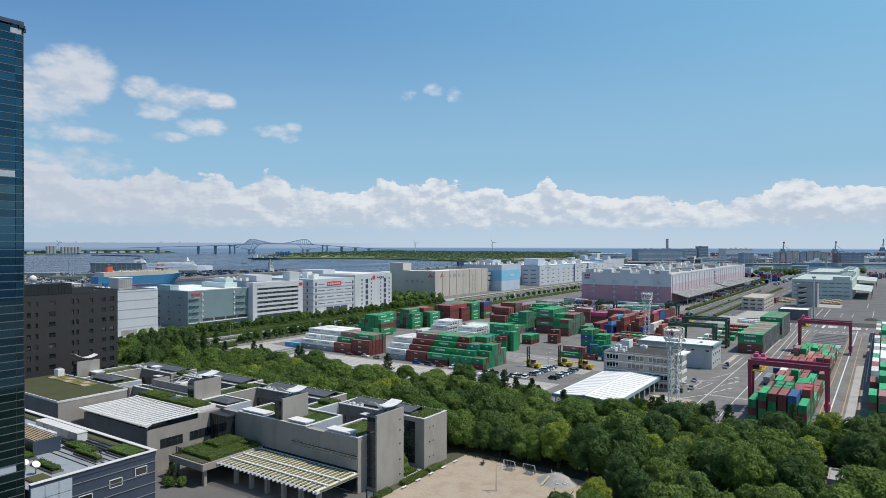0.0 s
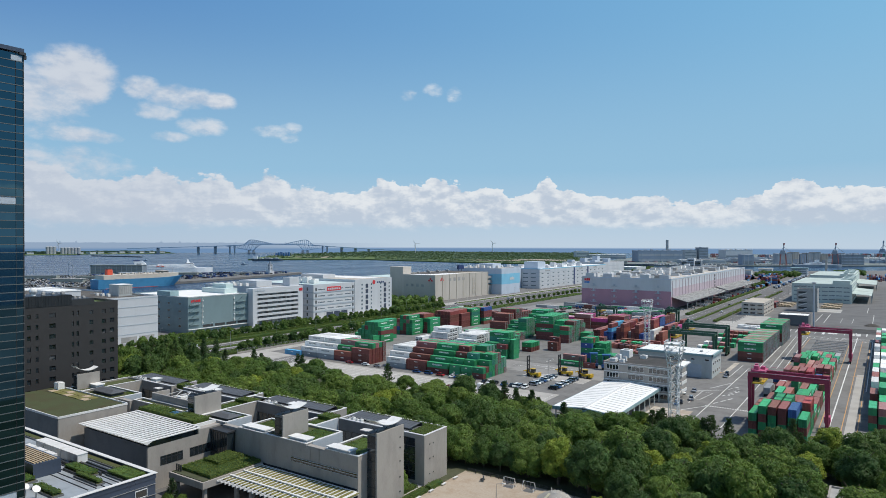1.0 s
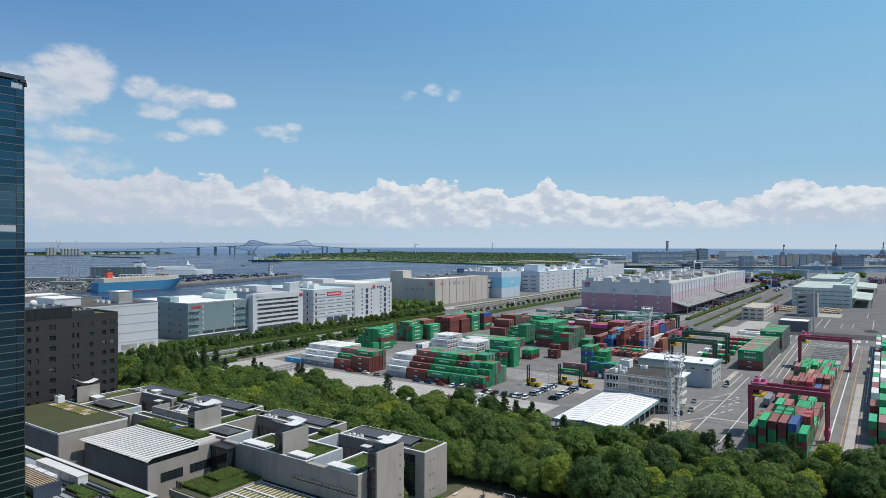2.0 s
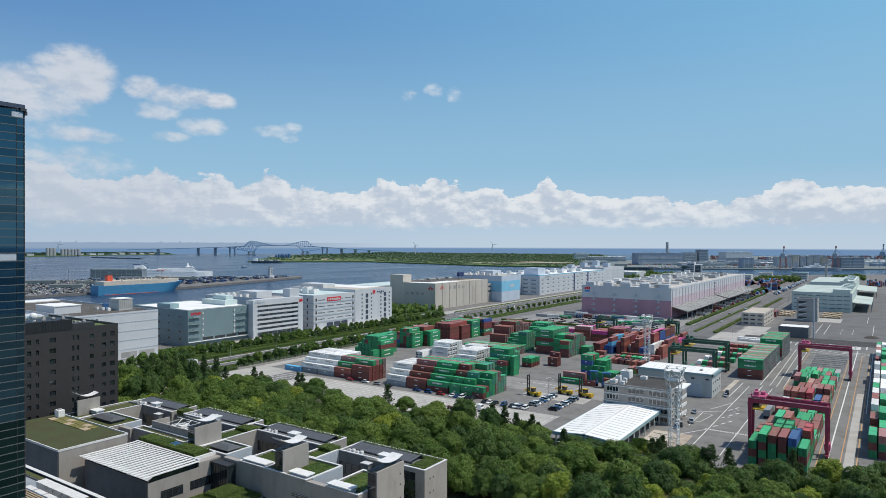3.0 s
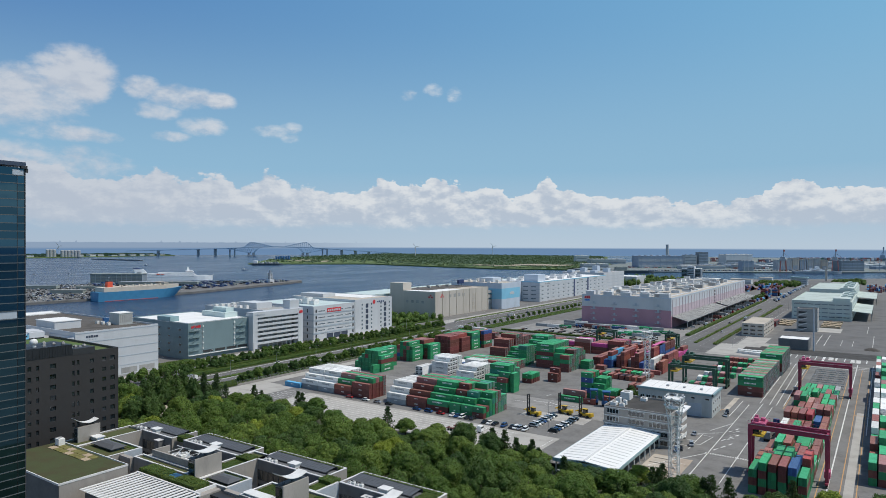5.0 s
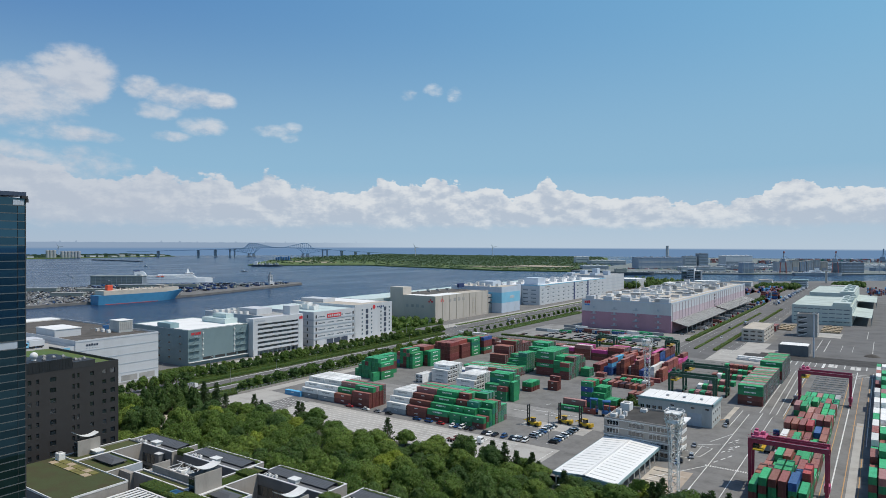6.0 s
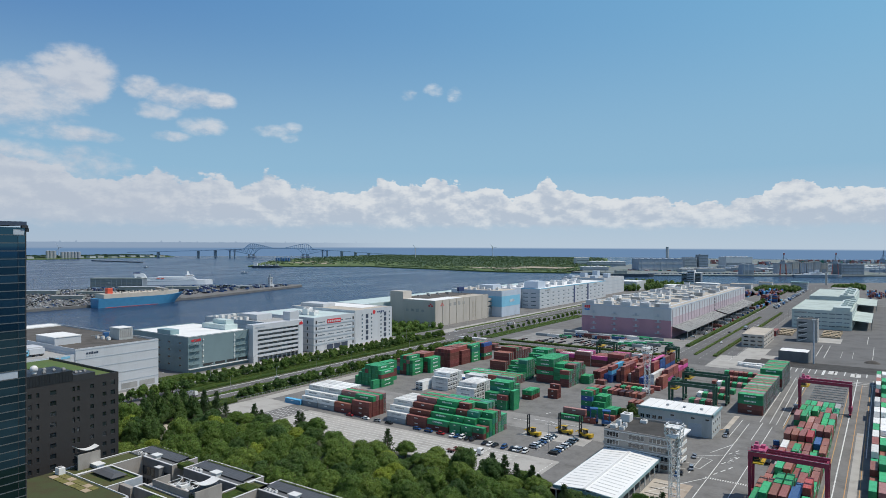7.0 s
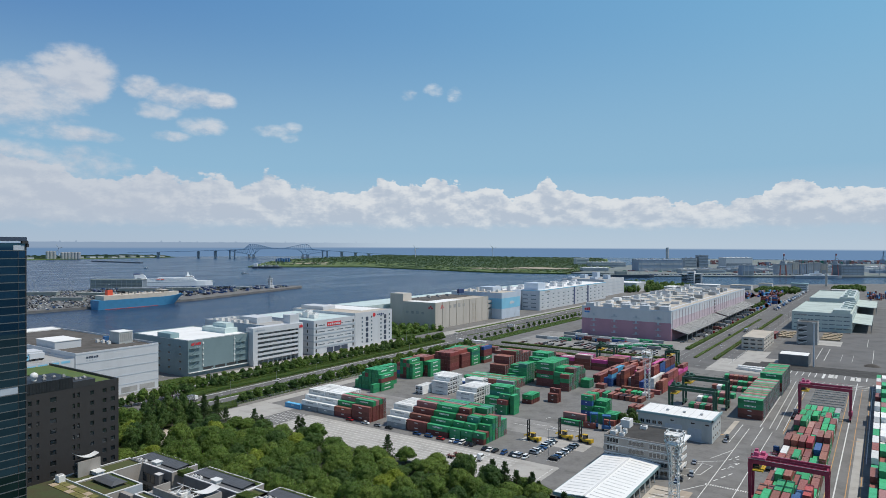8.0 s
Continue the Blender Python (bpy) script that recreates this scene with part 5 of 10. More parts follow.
# slate walls and glazing of the courts
for x0, x1, y in ((-128.6, -112.2, 136.15), (-163.6, -135.1, 136.15), (-200.2, -171.3, 134.55), (-223.4, -205.8, 133.55)):
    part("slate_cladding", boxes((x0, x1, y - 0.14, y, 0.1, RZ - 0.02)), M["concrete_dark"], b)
    n = int((x1 - x0) / 2.4)
    for i in range(n):
        for k in range(2):
            window(b, "y", y - 0.14, x0 + 0.2 + i * 2.4, x0 + 2.4 + i * 2.4, 2.4 + k * 4.4, 5.6 + k * 4.4, "dark_steel", 0.08, 0.05)
    part("projecting_bay", boxes((x0 + (x1 - x0) * 0.62, x0 + (x1 - x0) * 0.62 + 2.4, y - 2.2, y - 0.15, 4, RZ - 1.2)), M["concrete_dark"], b)
    part("bay_lid", boxes((x0 + (x1 - x0) * 0.62 - 0.2, x0 + (x1 - x0) * 0.62 + 2.6, y - 2.4, y - 0.15, RZ - 1.2, RZ - 1.0)), M["coping"], b)
for x, y0, y1 in ((-118.72, 116, 126.9), (-151.52, 115.4, 123.9), (-204.42, 115.6, 121.9), (-128.82, 127.2, 136.0)):
    part("grey_lining", boxes((x, x + 0.12, y0, y1, 0.1, RZ - 0.02)), M["pale_panel"], b)
for i in range(5):
    for k in range(5):
        window(b, "y", 136.15, -111.5 + i * 2.0, -109.6 + i * 2.0, 1.0 + k * 2.2, 3.1 + k * 2.2, "dark_steel", 0.08, 0.06)
part("court_paving", boxes((-128.9, -99, 115.7, 136.1, 0.02, 0.06), (-163.8, -135, 115.3, 136.1, 0.02, 0.06), (-223.6, -171.2, 114.5, 134.5, 0.02, 0.06)), M["concrete_ground"], b)
part("east_bridge", boxes((-108.5, -100.4, 128.1, 130.0, 10.9, 12.4)), M["concrete"], b)
# dark pitched lean-to roofs and white-lidded roof boxes
for x0, x1, y0, y1 in ((-161.5, -152.5, 116.4, 121.5), (-222.0, -209.0, 114.0, 119.5)):
    bm = bmesh.new()
    loft(bm, [[(x0 - d, y0 - d, z), (x1 + d, y0 - d, z), (x1 + d, y1 + d, z), (x0 - d, y1 + d, z)] for d, z in ((-0.8, RZ - 0.5), (-0.8, RZ + 0.4), (0.0, RZ + 0.4), (0.0, RZ + 0.5), (-2.0, RZ + 1.15))])
    part("lean_to", bm, M["zinc"], b)
for x0, x1, y0, y1, z in ((-143.6, -134.9, 114.8, 117.2, 13.5), (-125.6, -119.6, 114.8, 117.2, 13.6), (-111.6, -104.6, 114.3, 116.6, 13.6), (-229, -224.6, 117.5, 120, 13.8)):
    bx = part("eaves_box", boxes((x0, x1, y0, y1, z - 1.2, z)), M["pale_panel"], b)
    part("white_lid", boxes((x0 - 0.3, x1 + 0.3, y0 - 0.4, y1 + 0.3, z, z + 0.25)), M["white_steel"], bx)
# fins
fin(-101.7, -98.6, 117.0, 127.2, 17.9)
fin(-131.0, -127.8, 114.4, 123.2, 18.4)
fin(-168.0, -164.6, 114.2, 123.2, 18.4)
fin(-231.4, -228.6, 113.0, 120.6, 17.6)
# open steel frame between fins
bm = bmesh.new()
for i in range(4):
    beam(bm, (-187 + i * 4.4, 120, RZ + 2.2), (-184.8 + i * 4.4, 124, RZ + 3.1), 0.14)
    beam(bm, (-184.8 + i * 4.4, 124, RZ + 3.1), (-182.6 + i * 4.4, 120, RZ + 2.2), 0.14)
beam(bm, (-188, 124, RZ + 3.1), (-170, 124, RZ + 3.1), 0.16)
part("roof_truss", bm, M["white_steel"], b)
part("plant_parapet", boxes((-193.5, -168.2, 118.8, 119.3, RZ - 0.6, RZ + 2.2), (-193.5, -193.0, 119.3, 124.8, RZ - 0.6, RZ + 2.2)), M["concrete"], b)
for i in range(5):
    unit(b, -187 + i * 3.6, 120.6, RZ - 0.4, 2.6, 3.2, 1.8 + (i % 2) * 0.7)
# front facade: panels, ribbon window and clerestory
for i in range(14):
    bm = bmesh.new()
    slab(bm, "y", 114.0, -145.6 + i * 3.15, -142.55 + i * 3.15, 6.2, 12.3, 0.0, 0.035)
    part("facade_panel", bm, M["concrete"], b)
bm = bmesh.new()
slab(bm, "y", 113.9, -124, -101.9, 7.9, 9.1, 0.0, 0.06)
part("ribbon_window", bm, M["glass"], b)
for z in (7.9, 8.5, 9.0):
    bm = bmesh.new()
    slab(bm, "y", 113.9, -124.2, -101.7, z, z + 0.08, 0.0, 0.12)
    part("sun_shade", bm, M["pale_panel"], b)
bm = bmesh.new()
slab(bm, "y", 114.0, -140, -102, 0.3, 5.4, 0.0, 0.08)
part("lobby_glass", bm, M["glass"], b)
# glazed link
part("glazed_link", boxes((-153.3, -146.2, 111.5, 115.4, 0, 11.6)), M["glass"], b)
part("link_mullions", boxes(*[(-153.3 + i * 1.0, -153.2 + i * 1.0, 111.38, 111.5, 0, 11.6) for i in range(8)], (-153.3, -146.2, 111.36, 111.5, 5.5, 5.9), (-153.6, -146, 111.2, 115.4, 11.6, 12.0)), M["dark_steel"], b)
# louvred hall
hall = part("louvred_hall", boxes((-184, -153.4, 93.0, 115.2, 0, 11.3), (-184, -153.4, 107.7, 115.2, 11.3, 12.44)), M["concrete"], b)
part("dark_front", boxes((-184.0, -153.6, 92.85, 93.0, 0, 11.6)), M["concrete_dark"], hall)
part("hall_glazing", boxes((-183.5, -153.9, 93.1, 93.3, 11.3, 12.5), (-153.75, -153.5, 93.4, 107.5, 11.3, 12.5)), M["glass"], hall)
for i in range(18):
    x = -183.9 + i * 1.79
    bm = bmesh.new()
    loft(bm, [[(x, y, 12.98 + dz), (x + 0.85, y, 12.98 + dz), (x + 0.85, y, 13.14), (x, y, 13.14)] for y, dz in ((91.2, 0.05), (92.4, -0.75), (94.0, -0.05), (107.6, 0.0))])
    part("louvre_beam", bm, M["white_steel"], hall)
for y in (96, 100, 104, 107.4):
    part("cross_beam", boxes((-184, -153.2, y, y + 0.25, 12.70, 12.97)), M["concrete_dark"], hall)
part("hall_roof", boxes((-183.6, -153.8, 93.4, 107.6, 11.3, 11.4)), M["concrete_dark"], hall)
for u0, u1, n in ((96.5, 103, 4), (105, 111.5, 5)):
    for i in range(n):
        window(hall, "x", -153.4, u0 + i * (u1 - u0) / n, u0 + (i + 1) * (u1 - u0) / n - 0.05, 5.8, 8.2, "dark_steel", 0.1, 0.05)
# grass-roofed hall
gh = part("grass_hall", boxes((-226, -185.7, 86.8, 106.2, 0, 15.0)), M["concrete"], b)
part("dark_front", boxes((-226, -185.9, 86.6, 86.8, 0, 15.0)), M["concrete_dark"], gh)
part("coping", boxes((-226, -185.6, 86.55, 86.85, 15.0, 15.55), (-185.9, -185.6, 86.85, 106.3, 15.0, 15.55), (-226, -185.9, 106.0, 106.3, 15.0, 15.6)), M["coping"], gh)
part("roof_lawn", boxes((-225.8, -186.0, 86.95, 105.9, 15.0, 15.35)), M["dark_lawn"], gh)
for i in range(7):
    for k in range(2):
        part("flower_bed", boxes((-222 + i * 3.3, -219.0 + i * 3.3, 100.4 + k * 2.3, 102.5 + k * 2.3, 15.35, 15.55)), M["moss" if (i + k) % 3 else "timber"], gh, "yellow flowering sedum tray")
unit(gh, -223, 103.0, 15.3, 2.6, 2.0, 2.4)
# stair to the roof
part("hedge_bed", boxes((-184, -156.5, 108.4, 113.8, 12.45, 12.9)), M["soil"], b)
part("hedge_kerb", boxes((-184, -153.4, 107.7, 108.3, 12.45, 13.3), (-156.3, -155.7, 108.4, 115.2, 12.45, 13.3)), M["coping"], b)
part("flat_skylight", boxes((-172.5, -168, 110.6, 113.4, 12.9, 13.6)), M["glass_blue"], b)
# planted terrace
ter = part("terrace", boxes((-148.2, -134.4, 95.5, 113.6, 4.0, 5.6)), M["concrete"], b)
part("terrace_soil", boxes((-147.7, -134.9, 96.0, 113.4, 5.5, 5.75)), M["soil"], ter)
for x, y in ((-147, 96.5), (-136, 96.5), (-141, 111), (-136, 108)):
    part("terrace_column", boxes((x, x + 0.8, y, y + 0.8, 0, 4.0)), M["concrete"], ter)
part("chimney_pipe", boxes(*[(-147.5 + i * 0.9, -147.2 + i * 0.9, 97.0, 97.3, 5.6, 7.4) for i in range(3)]), M["dark_steel"], ter)
# slatted entrance canopy
can = part("canopy_frame", boxes((-134.6, -101.2, 113.1, 113.5, 4.6, 5.1), (-134.6, -101.2, 104.4, 104.8, 4.5, 4.9), (-134.6, -101.2, 108.6, 109.0, 4.5, 4.9), (-101.5, -101.0, 100.0, 113.5, 4.4, 5.1)), M["white_steel"], b)
for i in range(24):
    x = -134.4 + i * 1.42
    part("slat", boxes((x, x + 0.26, 99.4, 113.3, 4.70, 5.15)), M["coping"], can)
    part("moss_strip", boxes((x + 0.30, x + 1.20, 101.0, 113.2, 4.86, 5.06)), M["moss"], can)
for y in (103.2, 107.2):
    part("white_beam", boxes((-134.6, -101.0, y, y + 0.5, 5.15, 5.45)), M["white_steel"], can)
for i in range(6):
    part("canopy_column", boxes((-131 + i * 5.6, -130.2 + i * 5.6, 101.8, 102.8, 0, 4.6)), M["concrete"], can)
# east side: plain walls with pin holes and sconces
for y in (138.4, 140.0):
    for z in (2.5, 6.5, 10.2):
        part("pin", boxes((-98.6, -98.5, y, y + 0.3, z, z + 0.3)), M["dark_steel"], b)
for z in (1.8, 5.4, 9.3, 12.6, 15.2):
    part("pin", boxes((-98.48, -98.38, 125.6, 125.95, z, z + 0.35)), M["dark_steel"], b)
# entrance gate at the lane
g = thing("entrance_gate", "dark metal entrance gate frame beside the concrete fin", "gate")
part("post", boxes((-97.6, -97.35, 112.2, 112.45, 0, 2.4)), M["dark_steel"], g)
part("post", boxes((-95.6, -95.35, 112.2, 112.45, 0, 2.4)), M["dark_steel"], g)
part("lintel", boxes((-97.6, -95.35, 112.2, 112.45, 2.4, 2.6)), M["dark_steel"], g)
part("panel", boxes((-97.35, -95.6, 112.28, 112.38, 1.2, 2.2)), M["pale_panel"], g)
# ---------------------------------------------------------------- shipping containers
WD, HT, GAP = 2.44, 2.62, 2.80
_cont = {}


def container_meshes(L, paint):
    if (L, paint) in _cont:
        return _cont[(L, paint)]
    p = PAINT[paint]
    shell = boxes((-L / 2 + 0.06, L / 2 - 0.08, -WD / 2 + 0.04, WD / 2 - 0.04, 0.12, HT - 0.03))
    fr = bmesh.new()
    for sx in (-1, 1):
        for sy in (-1, 1):
            x, y = sx * (L / 2 - 0.08), sy * (WD / 2 - 0.08)
            box(fr, x - 0.08, x + 0.08, y - 0.08, y + 0.08, 0, HT)
    for y in (-WD / 2 + 0.06, WD / 2 - 0.06):
        box(fr, -L / 2 + 0.16, L / 2 - 0.16, y - 0.06, y + 0.06, 0.02, 0.18)
        box(fr, -L / 2 + 0.16, L / 2 - 0.16, y - 0.06, y + 0.06, HT - 0.14, HT)
    for x in (-L / 2 + 0.06, L / 2 - 0.06):
        box(fr, x - 0.06, x + 0.06, -WD / 2 + 0.16, WD / 2 - 0.16, HT - 0.14, HT)
        box(fr, x - 0.06, x + 0.06, -WD / 2 + 0.16, WD / 2 - 0.16, 0.02, 0.18)
    dr = bmesh.new()
    box(dr, 0, 0.06, 0.02, WD / 2 - 0.17, 0.2, HT - 0.16)
    for y in (0.3, 0.75):
        box(dr, 0.06, 0.11, y, y + 0.05, 0.2, HT - 0.16)
    dr_mats = [p, M["dark_steel"]]
    if paint == "white":
        box(dr, 0.06, 0.12, 0.08, WD / 2 - 0.22, 0.30, 1.15, 1)
        box(dr, 0.06, 0.10, 0.14, WD / 2 - 0.30, 1.45, 2.05, 1)
    mk = bmesh.new()
    if paint in ("green", "white") and L > 8:
        for i in range(9):
            x = -2.9 + i * 0.65
            box(mk, x, x + 0.46, -WD / 2 - 0.012, -WD / 2 + 0.05, 1.25, 1.95)
    else:
        box(mk, -L * 0.10, L * 0.06, -WD / 2 - 0.012, -WD / 2 + 0.05, 1.5, 1.9)
    # roof panel takes the sunlit copy of the paint
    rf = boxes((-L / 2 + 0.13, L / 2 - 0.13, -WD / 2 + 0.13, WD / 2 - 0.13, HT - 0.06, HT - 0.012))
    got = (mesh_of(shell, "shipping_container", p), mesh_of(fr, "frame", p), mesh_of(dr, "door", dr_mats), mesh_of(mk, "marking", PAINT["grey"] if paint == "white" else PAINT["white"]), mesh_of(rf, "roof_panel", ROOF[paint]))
    _cont[(L, paint)] = got
    return got


NAMES = {"green": "green", "maroon": "brown-red", "white": "white refrigerated", "rust": "rust-red", "red": "red", "blue": "dark blue", "sky": "light blue", "magenta": "magenta",
         "grey": "grey", "teal": "teal", "pink": "faded pink-brown"}
made_containers = [0]


def container(x, y, z, L, along, paint, place_word, free_end=True):
    made_containers[0] += 1
    shell, fr, dr, mk, rf = container_meshes(L, paint)
    ob = new("shipping_container", shell)
    tagged(ob, "%s steel %s container in %s" % (NAMES[paint], "forty-foot" if L > 8 else "twenty-foot", place_word), "container", "stacked containers")
    ob.matrix_basis = pose(x, y, z, 0, 0, 0 if along == "x" else -90)
    part("frame", fr, None, ob)
    part("roof_panel", rf, None, ob)
    for s in (1, -1) if free_end else ():
        d = part("door", dr, None, ob)
        d.matrix_basis = Matrix.Translation((L / 2 - 0.08, 0, 0)) @ Matrix.Diagonal((1, s, 1, 1))
    if along == "x" or paint != "maroon":
        part("marking", mk, None, ob)
    return ob


def block(x0, y0, along, na, nb, height, paint, L=12.19, word="a yard stack", single=True, across=GAP):
    """A stack: na containers end to end along its axis, nb side by side; height(i, j) tiers; paint(i, j, k)."""
    step = L + 0.40
    hs = {(i, j): height(i, j) for i in range(na) for j in range(nb)}
    core, mats = bmesh.new(), list(PAINT)
    hidden = False
    for (i, j), h in hs.items():
        for k in range(h):
            if along == "x":
                cx, cy = x0 + L / 2 + i * step, y0 + WD / 2 + j * across
                front, side = hs.get((i, j - 1), 0), hs.get((i + 1, j), 0)
            else:
                cx, cy = x0 + WD / 2 + j * across, y0 + L / 2 + i * step
                front, side = hs.get((i - 1, j), 0), hs.get((i, j + 1), 0)
            shown = k == h - 1 or k >= front or k >= side
            if single and shown and (along != "x" or j < 4):
                container(cx, cy, k * HT, L, along, paint(i, j, k), word, k >= (side if along == "x" else front))
            else:
                hx, hy = (L / 2, WD / 2) if along == "x" else (WD / 2, L / 2)
                mi = mats.index(paint(i, j, k))
                # top face coloured from ROOF, so sunlight there is partly in the paint
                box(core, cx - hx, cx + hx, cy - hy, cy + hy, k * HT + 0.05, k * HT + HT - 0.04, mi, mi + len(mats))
                if shown:   # doors' bars and corner posts of the joined ones
                    for sx in (-1, 1):
                        for sy in (-1, 1):
                            box(core, cx + sx * (hx - 0.06) - 0.09, cx + sx * (hx - 0.06) + 0.09, cy + sy * (hy - 0.06) - 0.09, cy + sy * (hy - 0.06) + 0.09, k * HT, k * HT + HT, mi)
                    if along == "x" and k >= side:   # lock rods on the door ends
                        for u in (-0.75, -0.3, 0.3, 0.75):
                            box(core, cx + hx, cx + hx + 0.06, cy + u - 0.06, cy + u + 0.06, k * HT + 0.15, k * HT + HT - 0.15, mats.index("grey"))
                        box(core, cx + hx, cx + hx + 0.03, cy - 0.05, cy + 0.05, k * HT + 0.1, k * HT + HT - 0.1, mats.index("teal"))
                    if L > 8 and mats[mi] == "green":
                        for q in range(9):
                            u = -2.9 + q * 0.65
                            if along == "x":
                                box(core, cx + u, cx + u + 0.46, cy - hy - 0.015, cy - hy, k * HT + 1.2, k * HT + 1.9, mats.index("white"))
                            else:
                                box(core, cx + hx, cx + hx + 0.015, cy + u, cy + u + 0.46, k * HT + 1.2, k * HT + 1.9, mats.index("white"))
                hidden = True
    if hidden:
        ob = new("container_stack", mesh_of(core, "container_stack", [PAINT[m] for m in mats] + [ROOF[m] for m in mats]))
        tagged(ob, "stacked steel containers in mixed port colours", "containers", "", "stuff")
    else:
        core.free()


def picker(*weights):
    """A repeatable mixed choice of paints."""
    bag = [n for n, c in weights for _ in range(c)]
    salt = rnd.randrange(1000)
    return lambda i, j, k: random.Random((i * 131 + j) * 131 + k + salt * 99991).choice(bag)


evergreen = picker(("green", 5), ("maroon", 4), ("pink", 1), ("teal", 1))

# front stacks, stepped towards the apron
container(-277.2, 256.6, 0, 12.19, "x", "sky", "the front row")
step_h = lambda j: min(2 + j, 4)
block(-271.6, 257.0, "x", 2, 8, lambda i, j: step_h(j), lambda i, j, k: "grey" if k == 0 and j == 0 else "white", word="the front stack")
block(-246.4, 257.0, "x", 2, 5, lambda i, j: (2, 3, 4, 4, 4)[j] if i == 0 else (3, 4, 4, 4, 4)[j], lambda i, j, k: ("rust" if i == 0 and k == 1 else "maroon") if k < 2 + (i == 1) else ("green", "green", "pink", "green", "maroon")[j], word="the front stack")
block(-211.0, 258.3, "x", 1, 8, lambda i, j: step_h(j), lambda i, j, k: "grey" if k == 0 and j == 0 else "white", word="the front stack")
block(-198.2, 258.3, "x", 1, 8, lambda i, j: (2, 3, 4, 5, 5, 5, 5, 5, 4)[j], lambda i, j, k: "maroon" if k < 4 else ("green", "maroon", "green", "pink")[j % 4], word="the front stack")
block(-185.5, 258.3, "x", 1, 8, lambda i, j: (2, 3, 4, 5, 5, 5, 5, 5, 5)[j], lambda i, j, k: ("maroon", "green", "green", "green", "green")[k] if j < 5 else ("green", "pink", "teal", "green")[j % 4], word="the front stack")
block(-172.6, 258.6, "x", 3, 8, lambda i, j: ((2, 3, 4, 5, 5, 5, 5, 5, 4), (2, 3, 4, 4, 4, 5, 5, 5, 5), (2, 2, 3, 4, 4, 4, 3, 3, 3))[i][j], lambda i, j, k: ("green", "maroon", "green", "green", "maroon", "green", "teal")[(i * 2 + j + k * 3) % 7], 6.06, "the front stack")
# stacks behind, lying along the harbour road
block(-266.0, 309.6, "y", 1, 1, lambda i, j: 2, lambda i, j, k: "green", 6.06, "a stack by the yard fence")
block(-284.6, 316.2, "y", 1, 8, lambda i, j: (2, 3, 4, 5, 5, 5, 5, 4)[j], lambda i, j, k: "maroon" if (j * 5 + k * 3) % 17 == 7 else "green", word="a stack by the yard fence", single=False)
block(-281.0, 329.0, "y", 1, 4, lambda i, j: (3, 4, 5, 5)[j], lambda i, j, k: "maroon" if k in (1, 2) and j > 2 else "green", word="a stack by the yard fence", single=False)
dusk = picker(("green", 5), ("maroon", 7), ("blue", 1), ("pink", 1), ("teal", 1))
for x0, y0, hs, tops in ((-288.0, 357.0, (2, 3, 4, 5, 5, 5, 4), ("maroon", "green", "rust", "green", "rust", "green", "green")), (-280.0, 371.0, (5, 5, 5, 5, 4, 4), ("rust", "pink", "maroon", "rust", "green", "green")),
                         (-280.0, 396.0, (4, 5, 5, 5, 5, 5), ("rust", "rust", "maroon", "rust", "rust", "rust")), (-279.0, 410.0, (5, 5, 5, 5, 5, 4), ("green", "rust", "maroon", "rust", "rust", "maroon")),
                         (-281.0, 423.0, (5, 5, 5, 5, 5, 5, 5), ("green", "green", "pink", "green", "rust", "green", "green")), (-270.0, 437.0, (5, 5, 5, 5), ("rust", "green", "rust", "blue"))):
    block(x0, y0, "y", 1, len(hs), lambda i, j: hs[j], lambda i, j, k: tops[j] if k == hs[j] - 1 else ("maroon" if y0 in (396.0, 410.0) or (y0 > 436 and k > 1) else dusk(i, j, k)), word="a stack by the yard fence", single=False)
# white refrigerated boxes and greens in the middle
block(-241.5, 324.0, "y", 1, 2, lambda i, j: 2, lambda i, j, k: "white", word="a yard stack")
block(-235.0, 332.0, "x", 1, 6, lambda i, j: (3, 4, 4, 4, 4, 4)[j], lambda i, j, k: "white", word="a yard stack")
block(-246.0, 350.0, "x", 2, 4, lambda i, j: 3 if i == 0 else 2, lambda i, j, k: "blue" if i == 1 and j == 0 and k == 1 else "white", word="a yard stack", single=False)
block(-221.5, 350.0, "x", 1, 3, lambda i, j: 3, lambda i, j, k: "white", word="a yard stack")
block(-206.0, 316.0, "x", 1, 7, lambda i, j: (3, 4, 4, 4, 4, 4, 4)[j], lambda i, j, k: "white", word="a yard stack")
block(-234.0, 368.0, "x", 3, 6, lambda i, j: 2, lambda i, j, k: ("green", "green", "rust", "green", "grey", "green", "rust", "green", "maroon")[(j + 2 * i) % 9] if k else "maroon", word="a yard stack", single=False)
block(-186.0, 314.5, "x", 1, 7, lambda i, j: (3, 3, 5, 5, 5, 4, 4)[j], lambda i, j, k: "teal" if (j + k) % 6 == 5 else "green", word="a green stack")
block(-176.6, 311.5, "x", 1, 2, lambda i, j: (3, 4)[j], lambda i, j, k: "maroon" if k == 2 and j < 1 else "green", 6.06, word="a green stack")
block(-169.8, 314.0, "y", 1, 1, lambda i, j: 4, lambda i, j, k: "green", 6.06, word="a green stack")
block(-176.2, 341.0, "x", 1, 4, lambda i, j: 2, lambda i, j, k: "maroon" if k == 0 else "green", 6.06, word="a green stack")
block(-165.0, 352.0, "x", 1, 2, lambda i, j: (2, 3)[j], lambda i, j, k: "maroon", 6.06, "a green stack")
